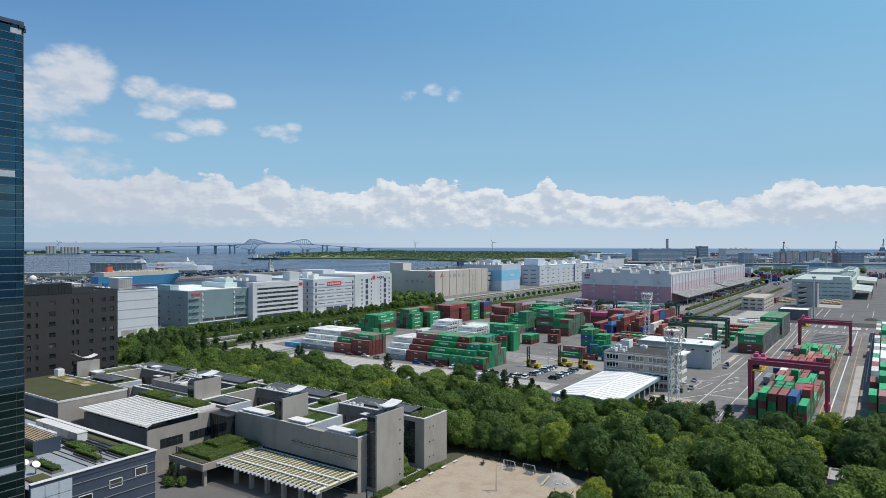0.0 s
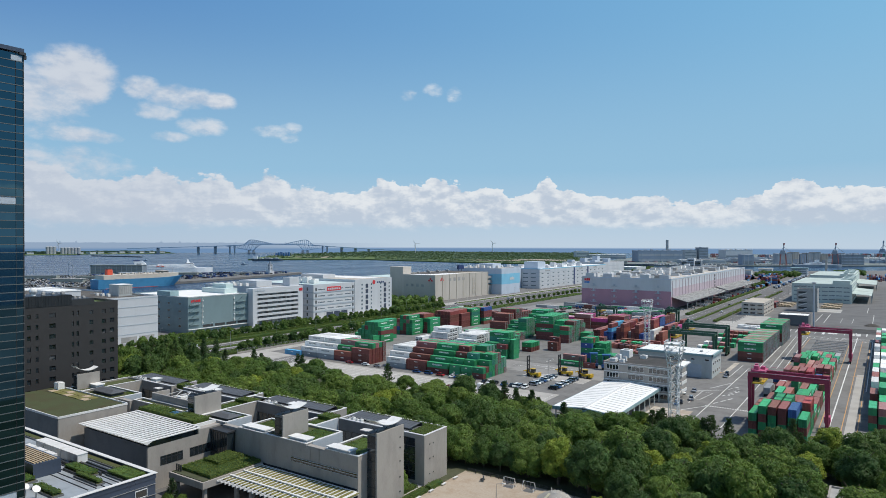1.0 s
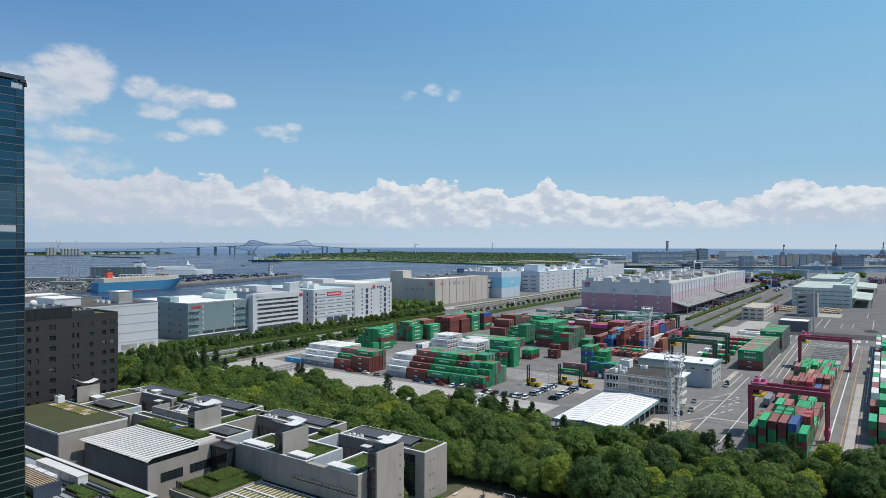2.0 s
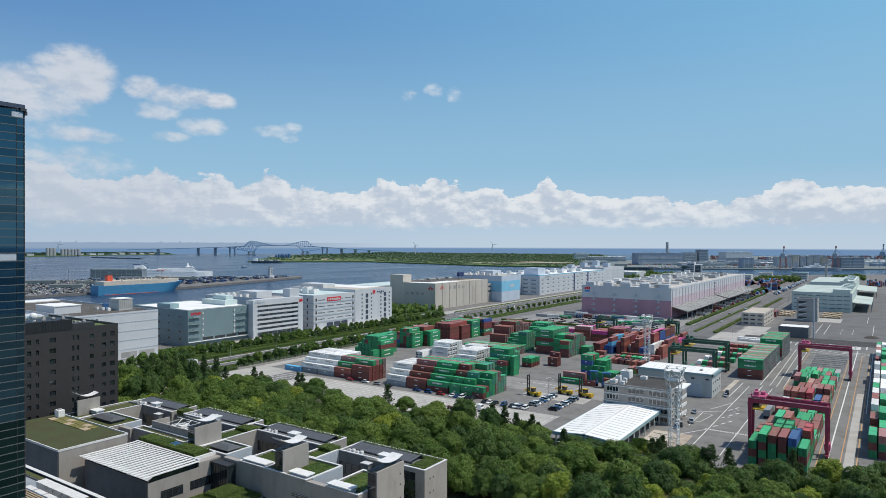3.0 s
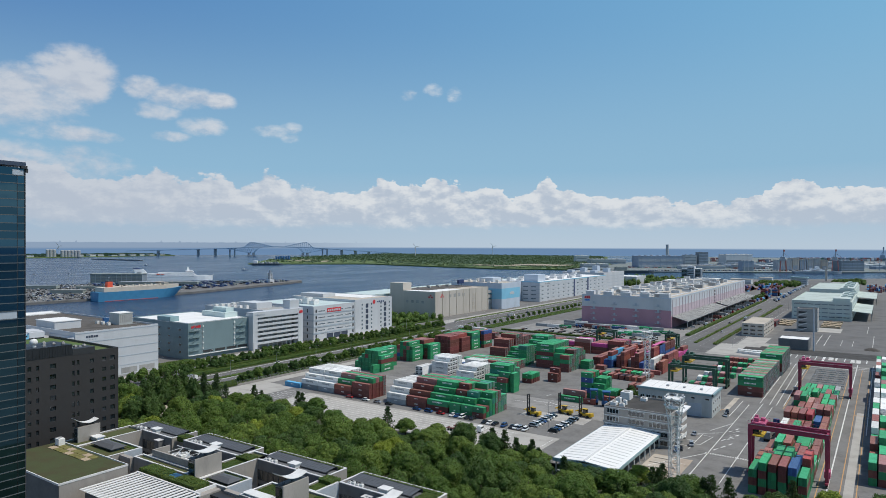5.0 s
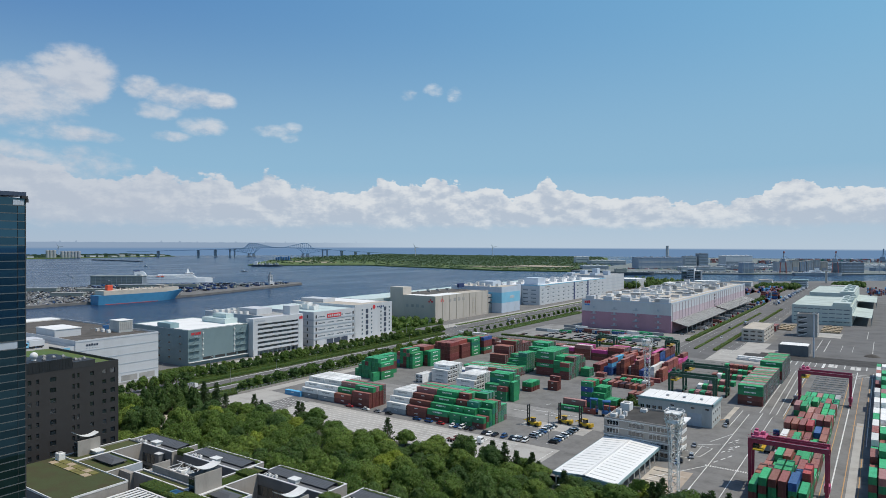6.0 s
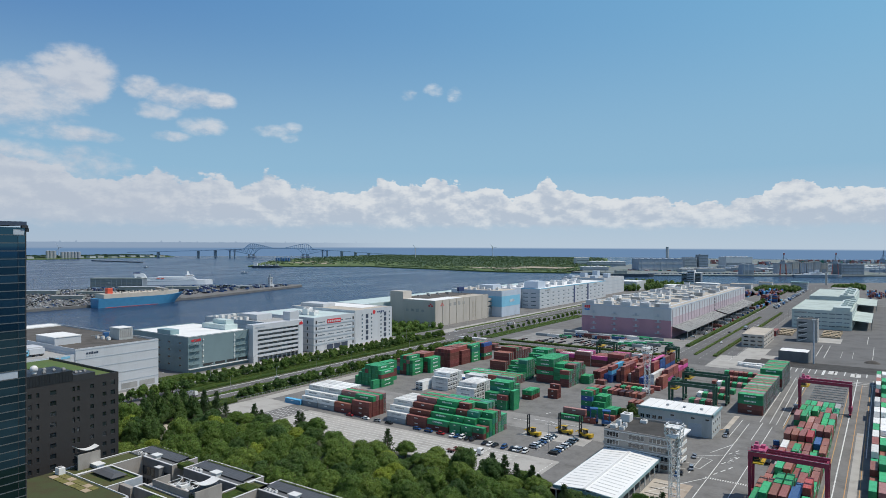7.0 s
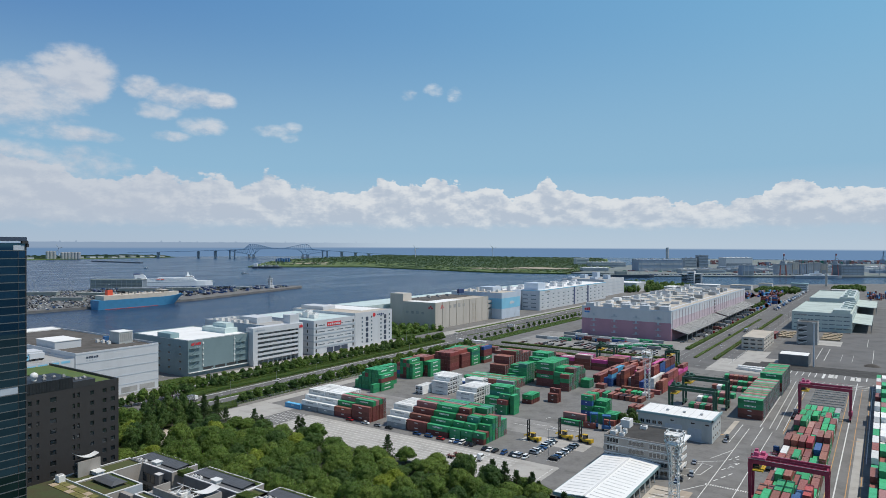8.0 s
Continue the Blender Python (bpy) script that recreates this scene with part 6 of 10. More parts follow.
# big green stacks further back
block(-233.5, 402.0, "x", 1, 5, lambda i, j: 3 if j < 2 else 5, lambda i, j, k: "rust" if k > 2 and j > 2 else "maroon", word="a yard stack", single=False)
block(-233.0, 417.0, "x", 1, 9, lambda i, j: (6, 6, 6, 6, 5, 5, 5, 5, 5)[j], lambda i, j, k: ("rust", "green", "maroon", "rust")[j % 4] if k == 5 else "maroon", word="a yard stack", single=False)
block(-213.5, 390.0, "x", 1, 7, lambda i, j: (2, 3, 4, 4, 4, 4, 4)[j], lambda i, j, k: "green" if (j + k) % 7 else "maroon", single=False)
block(-210.0, 411.0, "x", 1, 9, lambda i, j: (3, 4, 5, 5, 6, 6, 6, 6, 6)[j], lambda i, j, k: "green" if (j * 2 + k) % 7 else "maroon", single=False)
block(-203.6, 383.0, "x", 1, 6, lambda i, j: (1, 2, 5, 5, 5, 5)[j], lambda i, j, k: "green" if (j + k) % 6 else "teal", 6.06, single=False)
block(-191.0, 390.0, "x", 1, 9, lambda i, j: 6, lambda i, j, k: ("maroon", "maroon", "green", "maroon", "green", "green")[k], word="a tall green stack", single=False)
block(-178.2, 389.0, "x", 1, 8, lambda i, j: (4, 5, 5, 5, 5, 5, 4, 4)[j], lambda i, j, k: "green" if (j + k) % 9 else "maroon", 6.06, single=False)
block(-171.6, 384.0, "x", 1, 10, lambda i, j: (4, 4, 4, 5, 5, 5, 5, 5, 5, 4)[j], lambda i, j, k: (("maroon", "maroon", "green", "rust")[k % 4] if j == 0 else evergreen(i, j, k)), 6.06, word="a tall green stack", single=False)
block(-164.6, 401.0, "x", 1, 3, lambda i, j: 2, lambda i, j, k: "green", 6.06, single=False)
block(-156.0, 405.0, "x", 1, 2, lambda i, j: 1, lambda i, j, k: "rust", 6.06, single=False)
# stack beside the blue carriers
block(-134.0, 327.0, "x", 1, 4, lambda i, j: 5, lambda i, j, k: ("rust" if j == 1 else "green") if k == 4 else (("green", "blue", "green", "blue")[k] if (j + k) % 2 else "green"), 6.06, "the small stack")
block(-127.4, 325.0, "x", 1, 5, lambda i, j: (2, 3, 4, 4, 4)[j], lambda i, j, k: "green" if k else "teal", 6.06, "the small stack")
block(-120.8, 324.0, "x", 1, 5, lambda i, j: (1, 2, 2, 2, 1)[j], lambda i, j, k: ("rust", "green")[k], 6.06, "the small stack")
block(-140.6, 313.4, "x", 1, 1, lambda i, j: 1, lambda i, j, k: "green", word="the aisle")
block(-140.0, 317.6, "x", 1, 1, lambda i, j: 2, lambda i, j, k: "rust" if k == 0 else "pink", word="the aisle")
block(-127.2, 313.6, "x", 1, 1, lambda i, j: 1, lambda i, j, k: "rust", 6.06, "the aisle")
# rows of boxes on trailers
for i in range(9):
    block(-150.4 + i * 3.7, 383 - i * 0.3, "y", 1, 1, lambda a, c: 1, lambda a, c, k: ("rust", "maroon", "green", "maroon", "rust", "maroon", "maroon", "rust", "maroon")[i], 9.0, "the trailer row", single=False)
for i in range(7):
    block(-140.0 + i * 3.4, 396.0, "y", 1, 1, lambda a, c: 1, lambda a, c, k: ("maroon", "green", "rust", "green", "green", "white", "rust")[i], 6.06, "the trailer row", single=False)
block(-140.0, 408.0, "x", 2, 1, lambda i, j: 1, lambda i, j, k: "rust", word="the trailer row", single=False)
for i in range(3):
    block(-119.5 + i * 3.6, 360.0, "y", 1, 1, lambda a, c: 1, lambda a, c, k: ("maroon", "rust", "rust")[i], 9.0, "the trailer row", single=False)
# long rows of red, blue and magenta boxes at the back, ends towards the park
reds = picker(("maroon", 7), ("rust", 7), ("red", 1), ("pink", 2))
blues = picker(("blue", 5), ("maroon", 2), ("sky", 1))
gaudy = picker(("magenta", 4), ("rust", 4), ("maroon", 3))
for x0, y0, nb, na, lo, hi, pick in ((-163.5, 420, 2, 4, 2, 2, reds), (-157.0, 430, 2, 4, 2, 3, reds), (-153.6, 414, 2, 2, 2, 4, blues), (-146.5, 418, 2, 5, 3, 4, reds), (-140.5, 424, 1, 4, 2, 3, picker(("white", 2), ("magenta", 2), ("grey", 1), ("rust", 2))),
                                     (-137.2, 419, 2, 5, 3, 4, reds), (-130.8, 416, 1, 1, 2, 2, blues), (-130.8, 430, 2, 4, 4, 5, gaudy), (-127.6, 443, 1, 3, 5, 5, blues),
                                     (-124.4, 418, 1, 2, 3, 3, picker(("white", 3), ("grey", 1))), (-121.2, 420, 1, 5, 2, 3, reds), (-117.6, 413, 1, 5, 3, 4, picker(("magenta", 3), ("rust", 6), ("maroon", 3)))):
    block(x0, y0, "y", na, nb, lambda i, j: hi if (i + j) % 3 else lo, lambda i, j, k: pick(i, j, 0) if k < 2 else pick(i, j, k), single=False)
for x0, y0, na, nb, lo, pick in ((-206.0, 460, 2, 4, 3, picker(("white", 3), ("magenta", 1), ("rust", 3), ("pink", 2))), (-181.0, 462, 2, 6, 3, picker(("maroon", 4), ("rust", 3), ("white", 1), ("magenta", 1))), (-232.0, 466, 2, 4, 2, picker(("maroon", 4), ("white", 1), ("rust", 3))),
                                 (-255.0, 470, 1, 6, 1, picker(("maroon", 4), ("rust", 3), ("grey", 1))), (-172.0, 488, 2, 3, 2, picker(("white", 2), ("maroon", 3))), (-300.0, 482, 3, 3, 1, picker(("maroon", 5), ("grey", 2)))):
    block(x0, y0, "x", na, nb, lambda i, j: lo + (i + 2 * j) % 2, pick, single=False)

# long block lying across the lane
picker_side = picker(("maroon", 6), ("green", 3), ("grey", 2), ("pink", 1))
block(-66.0, 383.0, "x", 1, 23, lambda i, j: 4, lambda i, j, k: (("green", "pink", "grey", "green", "maroon", "pink", "green", "maroon")[j % 8] if k == 3 else picker_side(i, j, k)) if j else ("maroon", "maroon", "green", "green")[k], word="the long block", single=False)
block(-65.0, 449.5, "x", 1, 15, lambda i, j: 5, lambda i, j, k: ("green", "green", "pink", "green", "rust", "green")[j % 6] if k == 4 else picker_side(i, j, k), word="the long block", single=False)
block(-66.0, 380.2, "x", 1, 1, lambda i, j: 4, lambda i, j, k: ("maroon", "maroon", "green", "green")[k], word="the front of the long block")
# little rows beside it
for r, (y0, nb) in enumerate(((386, 5), (406, 6), (424, 6), (446, 7), (466, 7), (486, 7))):
    paints = ("green pink green maroon pink", "white green pink maroon green rust", "white grey green pink maroon green", "rust white green maroon green pink green", "green rust rust maroon green green rust", "green rust rust maroon rust green maroon")[r].split()
    block(-93.0, y0, "y", 1, nb, lambda i, j: 1, lambda i, j, k: paints[j], 6.06, single=False, across=3.0)
# blocks under the yard cranes, ends towards the park
HUES = {"g": "green", "m": "maroon", "r": "rust", "d": "red", "b": "blue", "w": "white", "p": "pink", "e": "grey", "t": "teal"}
ROWS = ("ggmmbg 344443", "rmggbd 334434", "rgmgrg 333343", "mgrrgm 344343", "ermggm 232333", "rrgmgg 334332", "wrrmgr 333313", "mrmdbm 444433", "mgmgmm 333344", "mmrpgr 233333", "pgpmgg 443333", "mgmmgm 332233", "gggmme 333232", "rmgggg 222212", "ggpgge 211111")
for r, row in enumerate(ROWS):
    top, hs = row.split()
    y0 = 232 + r * 12.75
    hs = [max(1, int(h) - (r > 1)) for h in hs]
    block(-37.0, y0, "y", 1, 6, lambda i, j: hs[j], lambda i, j, k: HUES[top[j]] if k == hs[j] - 1 else HUES["gmmgmgg"[(r * 3 + j * 2 + k) % 7]], word="the crane block", single=r < 2, across=2.88)
FAR_ROWS = ("gpw 333", "rgg 232", "mgp 343", "gmw 222", "wre 323", "rgw 333", "wwm 323", "gwm 332", "wwr 333", "ewg 322", "www 332", "wgw 433")
for r in range(20):
    top, hs = FAR_ROWS[r % 12].split()
    block(-4.6, 262 + r * 12.75, "y", 1, 3, lambda i, j: int(hs[j]), lambda i, j, k: HUES[top[j]] if k == int(hs[j]) - 1 else HUES["gmmgrwg"[(r * 3 + j * 2 + k) % 7]], word="the far crane block", single=r < 2, across=2.88)
# empty ground racks beyond the last row
rack = thing("container_racks", "low galvanised racks on the empty slots under the crane", "racks")
for i in range(9):
    y = 426 + i * 7.4
    part("rack_rail", boxes((-37.0, -19.6, y, y + 0.22, 0.4, 0.7), (-37.0, -19.6, y + 3.2, y + 3.35, 0.02, 0.3), *[(-37.0 + k * 2.88, -36.8 + k * 2.88, y, y + 0.2, 0.02, 0.4) for k in range(7)]), M["steel"], rack)


# ---------------------------------------------------------------- rubber-tyred yard cranes
def yard_crane(x0, x1, y, z, paint, trim, label):
    c = thing("yard_crane", label, "crane", "yard cranes")
    for yy in (y - 0.6, y + 5.6):
        part("girder", boxes((x0 - 0.6, x1 + 0.6, yy - 0.45, yy + 0.45, z - 1.7, z)), M[paint], c)
        part("girder_rail", boxes((x0 - 0.6, x1 + 0.6, yy - 0.06, yy + 0.06, z, z + 0.12)), M[trim], c)
    for x in (x0, x1):
        for yy in (y - 0.6, y + 5.6):
            bm = bmesh.new()
            loft(bm, [[(x - w2, yy - 0.4, zz), (x + w2, yy - 0.4, zz), (x + w2, yy + 0.4, zz), (x - w2, yy + 0.4, zz)] for zz, w2 in ((1.6, 0.45), (z - 4, 0.6), (z - 1.7, 0.75))])
            part("leg", bm, M[paint], c)
            w = part("wheel_bogie", boxes((x - 0.5, x + 0.5, yy - 1.6, yy + 1.6, 1.0, 1.7)), M[paint], c)
            for dy in (-1.0, 1.0):
                bm = bmesh.new()
                cone(bm, 0, 0, -0.3, 0.3, 0.75, 0.75, 14)
                o = part("tyre", bm, M["rubber"], w)
                o.matrix_basis = pose(x, yy + dy, 0.76, 0, 90, 0)
        part("sill_beam", boxes((x - 0.5, x + 0.5, y - 0.2, y + 5.2, 1.7, 2.7)), M[paint], c)
        part("tie_beam", boxes((x - 0.35, x + 0.35, y - 0.15, y + 5.15, z - 1.5, z - 0.7)), M[paint], c)
    t = part("trolley", boxes((x0 + 0.5, x0 + 5.0, y - 0.9, y + 5.9, z + 0.15, z + 0.7)), M[trim], c)
    part("winch", boxes((x0 + 1, x0 + 2.6, y + 0.4, y + 2.2, z + 0.7, z + 2.0), (x0 + 3, x0 + 4.4, y + 2.5, y + 4.6, z + 0.7, z + 1.7), (x0 + 1.0, x0 + 2.0, y + 3.6, y + 4.6, z + 0.7, z + 2.3)), M[trim], t)
    part("cab", boxes((x0 + 1.0, x0 + 3.0, y - 0.8, y + 1.0, z - 4.0, z - 1.75)), M["glass"], t)
    part("cab_roof", boxes((x0 + 0.9, x0 + 3.1, y - 0.9, y + 1.1, z - 1.75, z - 1.6)), M[paint], t)
    part("spreader", boxes((x0 + 1.2, x0 + 4.6, y - 3.2, y + 8.6, z - 3.6, z - 3.2)), M["yellow"], t)
    bm = bmesh.new()
    for xx in (x0 + 1.6, x0 + 4.2):
        for yy in (y + 1.2, y + 3.8):
            beam(bm, (xx, yy, z - 3.2), (xx, yy, z + 0.2), 0.06)
    part("rope", bm, M["dark_steel"], t)
    bm = bmesh.new()
    for yy in (y - 1.25, y + 6.25):
        beam(bm, (x0 - 0.6, yy, z + 1.1), (x1 + 0.6, yy, z + 1.1), 0.06)
        for i in range(13):
            xx = x0 - 0.6 + i * (x1 - x0 + 1.2) / 12
            beam(bm, (xx, yy, z), (xx, yy, z + 1.1), 0.05)
    part("handrail", bm, M[trim], c)
    part("catwalk", boxes((x0 - 0.6, x1 + 0.6, y - 1.3, y - 1.06, z - 0.1, z), (x0 - 0.6, x1 + 0.6, y + 6.06, y + 6.3, z - 0.1, z)), M["steel"], c)
    part("power_house", boxes((x1 - 0.9, x1 + 0.9, y + 0.6, y + 4.4, 2.7, 4.9)), M[trim], c)
    return c


yard_crane(-39.6, -16.0, 252.0, 17.8, "crane_red", "crane_pink", "dark red rubber-tyred gantry crane over container rows")
yard_crane(-39.0, -15.2, 405.0, 17.4, "crane_red", "crane_pink", "dark red rubber-tyred gantry crane over container rows")
yard_crane(-98.0, -75.0, 365.0, 15.8, "crane_green", "crane_green", "dark green rubber-tyred gantry crane beside the workshop")
yard_crane(-97.5, -74.0, 393.0, 16.6, "crane_green", "crane_green", "dark green rubber-tyred gantry crane beside the workshop")
yard_crane(-191.0, -177.0, 500.0, 13.0, "crane_green", "crane_green", "small dark green gantry at the back of the yard")
yard_crane(-136.5, -128.5, 498.0, 14.0, "crane_green", "crane_green", "small dark green gantry at the back of the yard")


# ---------------------------------------------------------------- floodlight masts
def flood_mast(x, y, z, label):
    c = thing("floodlight_mast", label, "mast", "floodlight masts")
    def rad(t):
        return 1.35 + (max(0.0, t - 0.62) / 0.38) ** 1.3 * 1.25
    for sx in (-1, 1):
        for sy in (-1, 1):
            bm = bmesh.new()
            for k in range(8):
                r0, r1 = rad(k / 8), rad((k + 1) / 8)
                beam(bm, (x + sx * r0, y + sy * r0, z * k / 8), (x + sx * r1, y + sy * r1, z * (k + 1) / 8), 0.3, sides=8)
            part("leg", bm, M["white_steel"], c)
    n = 9
    for k in range(n):
        za, zb = z * k / n, z * (k + 1) / n
        ra, rb = rad(k / n), rad((k + 1) / n)
        for (ax, ay), (bx, by) in (((-1, -1), (1, -1)), ((1, -1), (1, 1)), ((1, 1), (-1, 1)), ((-1, 1), (-1, -1))):
            bm = bmesh.new()
            beam(bm, (x + ax * ra, y + ay * ra, za), (x + bx * rb, y + by * rb, zb), 0.14)
            beam(bm, (x + bx * rb, y + by * rb, zb), (x + ax * rb, y + ay * rb, zb), 0.16)
            part("brace", bm, M["white_steel"], c)
    p = part("platform", boxes((x - 2.4, x + 2.4, y - 2.4, y + 2.4, z, z + 0.2), (x - 2.4, x + 2.4, y - 2.4, y + 2.4, z - 3.2, z - 3.05)), M["white_steel"], c)
    bm = bmesh.new()
    for zz in (z + 1.1, z - 2.1):
        for a, q in (((-2.4, -2.4), (2.4, -2.4)), ((2.4, -2.4), (2.4, 2.4)), ((2.4, 2.4), (-2.4, 2.4)), ((-2.4, 2.4), (-2.4, -2.4))):
            beam(bm, (x + a[0], y + a[1], zz), (x + q[0], y + q[1], zz), 0.1)
            beam(bm, (x + a[0], y + a[1], zz - 1.1), (x + a[0], y + a[1], zz), 0.1)
    part("handrail", bm, M["white_steel"], p)
    for i in range(12):
        a = i * math.pi / 6
        bm = bmesh.new()
        zz = z + 0.6 if i % 2 else z - 2.5
        cone(bm, 0, 0, 0, 0.5, 0.28, 0.42, 10)
        o = part("floodlight", bm, M["white_steel"], p)
        o.matrix_basis = pose(x + 2.9 * math.cos(a), y + 2.9 * math.sin(a), zz, 0, 115, math.degrees(a))
    return c


flood_mast(-58.6, 224.0, 29.5, "white lattice floodlight mast beside the open shed")
flood_mast(-118.5, 392.0, 28.5, "white lattice floodlight mast among the container rows")
# ---------------------------------------------------------------- trees
def crown_mesh(name, mat, seed, r, h0, h1, lobes, leaves, leaf, squash=0.95, spire=False):
    """A crown of leaf sprays over uneven boughs, each with smaller clumps of its own."""
    q = random.Random(seed)
    g = np.random.default_rng(seed)
    boughs = []
    for i in range(lobes):
        t = i / max(1, lobes - 1)
        z = h0 + (h1 - h0) * (0.18 + 0.62 * t)
        reach = r * (1 - t) * 0.75 * q.uniform(0.6, 1.0) if spire else r * (1 - abs(t - 0.35) * 0.80) * q.uniform(0.45, 0.80)
        a = i * 2.4 + q.uniform(-0.5, 0.5)
        size = r * (0.48 - 0.30 * t) * q.uniform(0.8, 1.1) if spire else r * q.uniform(0.26, 0.40) * (1.05 - 0.25 * t)
        boughs.append((reach * math.cos(a), reach * math.sin(a), z, size))
    if not spire:
        boughs.append((0, 0, h0 + (h1 - h0) * 0.55, r * 0.62))
    clumps = []
    for cx, cy, cz, cr in boughs:
        for _ in range(6):
            d = Vector((q.gauss(0, 1), q.gauss(0, 1), q.gauss(0.45, 0.8))).normalized()
            clumps.append((cx + d.x * cr * 0.78, cy + d.y * cr * 0.78, cz + d.z * cr * 0.78 * squash, cr * q.uniform(0.30, 0.50)))
    balls = np.array(boughs + clumps)
    odds = balls[:, 3] ** 2
    pick = g.choice(len(balls), size=leaves * 7, p=odds / odds.sum())
    d = g.normal(size=(leaves * 7, 3)) + (0.0, 0.0, 0.35)
    d /= np.linalg.norm(d, axis=1)[:, None]
    c = balls[pick]
    p = c[:, :3] + d * (c[:, 3] * g.uniform(0.86, 1.12, len(pick)))[:, None] * (1, 1, squash)
    gap = (p[:, None, :] - balls[None, :, :3]) / (1, 1, squash)
    buried = (np.linalg.norm(gap, axis=2) < balls[None, :, 3] * 0.84).any(axis=1)
    keep = np.flatnonzero(~buried & (d[:, 2] > -0.55))[:leaves]
    p, d = p[keep], d[keep]
    n = len(p)
    nrm = d + g.uniform(-0.55, 0.55, (n, 3)) + (0, 0, 0.2)
    nrm /= np.linalg.norm(nrm, axis=1)[:, None]
    side = np.cross(nrm, g.normal(size=(n, 3)))
    side /= np.linalg.norm(side, axis=1)[:, None]
    up = np.cross(nrm, side)
    k = (leaf * g.uniform(0.6, 1.4, n))[:, None]
    verts = np.stack([p - side * k * 0.8 + up * k * 0.5, p - side * k * 0.8 - up * k * 0.5, p + side * k - nrm * k * 0.25], axis=1).reshape(-1, 3)
    me = bpy.data.meshes.new(name)
    me.from_pydata(verts.tolist(), [], np.arange(n * 3).reshape(-1, 3).tolist())
    me.materials.append(mat)
    # inner boughs that keep the crown from being see-through
    bm = bmesh.new()
    bm.from_mesh(me)
    for cx, cy, cz, cr in boughs:
        got = bmesh.ops.create_icosphere(bm, subdivisions=1, radius=cr * 0.80)
        for v in got["verts"]:
            v.co = Vector((v.co.x * q.uniform(0.85, 1.1) + cx, v.co.y * q.uniform(0.85, 1.1) + cy, v.co.z * squash + cz))
    bm.to_mesh(me)
    bm.free()
    return me


def trunk_mesh(seed, r, h, top, limbs=5):
    q = random.Random(seed)
    bm = bmesh.new()
    rings = []
    for i in range(6):
        t = i / 5
        w = r * (1.25 - 0.9 * t) if i else r * 1.6
        ox, oy = 0.25 * t * q.uniform(-1, 1), 0.25 * t * q.uniform(-1, 1)
        rings.append([(ox + w * math.cos(a * math.pi / 4), oy + w * math.sin(a * math.pi / 4), h * t) for a in range(8)])
    loft(bm, rings)
    for i in range(limbs):
        a = 2 * math.pi * i / limbs + q.uniform(-0.4, 0.4)
        z = h * q.uniform(0.55, 0.9)
        beam(bm, (0, 0, z), (math.cos(a) * top * 0.55, math.sin(a) * top * 0.55, z + top * 0.6), r * 0.6, sides=6)
    return mesh_of(bm, "trunk", M["bark"])


def tree_kind(name, label, mat, seed, r, h, bare, lobes, leaves, leaf, squash=0.95, group="park trees", trunk_r=0.22, spire=False):
    t = thing(name, label, "tree", group)
    part("trunk", trunk_mesh(seed, trunk_r, h * 0.75, r), None, t)
    part("crown", crown_mesh("crown", LEAF[mat], seed, r, bare, h, lobes, leaves, leaf, squash, spire), None, t)
    t.location = (0, -60 - seed * 2, -40)
    return t


KINDS = [
    tree_kind("park_tree", "broad leafy green park tree in a dense grove", "broad", 1, 5.2, 9.8, 1.4, 24, 4150, 0.26),
    tree_kind("park_tree", "broad leafy green park tree in a dense grove", "broad", 2, 6.0, 11.2, 1.6, 28, 4600, 0.28),
    tree_kind("park_tree", "dark evergreen park tree in a dense grove", "dark", 3, 5.2, 11.0, 1.2, 26, 4250, 0.25),
    tree_kind("park_tree", "dark evergreen park tree in a dense grove", "dark", 4, 4.6, 9.0, 1.0, 22, 3700, 0.25),
    tree_kind("park_tree", "broad leafy green park tree in a dense grove", "street", 5, 5.6, 8.8, 1.2, 26, 4250, 0.27),
    tree_kind("park_tree", "yellow-green young-leaved park tree in a dense grove", "yellow", 6, 4.6, 8.6, 1.3, 24, 4000, 0.24),
]


SPIRES = [tree_kind("redwood_tree", "tall pointed dark green conifer at the grove's edge", "dark", seed, 4.8, h, 0.5, 20, 4600, 0.30, 1.15, "conifers", 0.25, True) for seed, h in ((41, 15.5), (42, 14.0))]


def pine(seed, h):
    t = thing("pine_tree", "dark shaggy pine with tiers of needle tufts", "tree", "pines")
    part("trunk", trunk_mesh(seed, 0.2, h * 0.95, 0.8, 3), None, t)
    q = random.Random(seed)
    verts, faces = [], []
    for i in range(13):
        z = h * (0.12 + 0.80 * i / 12)
        reach = (h * 0.36) * (1 - i / 13.5) + 0.3
        for k in range(9):
            a = q.uniform(0, 6.28)
            L = reach * q.uniform(0.7, 1.15)
            for s in range(12):
                u = q.uniform(0.25, 1.0)
                p = Vector((math.cos(a) * L * u, math.sin(a) * L * u, z + 0.25 * u + q.uniform(-0.15, 0.2)))
                d = Vector((q.uniform(-1, 1), q.uniform(-1, 1), q.uniform(0.0, 1.1))).normalized() * q.uniform(0.35, 0.7)
                w = d.cross(Vector((q.uniform(-1, 1), q.uniform(-1, 1), 0.2))).normalized() * 0.13
                i0 = len(verts)
                verts += [p - w, p + w, p + d + w * 0.4, p + d - w * 0.4]
                faces.append((i0, i0 + 1, i0 + 2, i0 + 3))
    me = bpy.data.meshes.new("crown")
    me.from_pydata([tuple(v) for v in verts], [], faces)
    me.materials.append(LEAF["pine"])
    part("crown", me, None, t)
    t.location = (0, -100 - seed, -40)
    return t


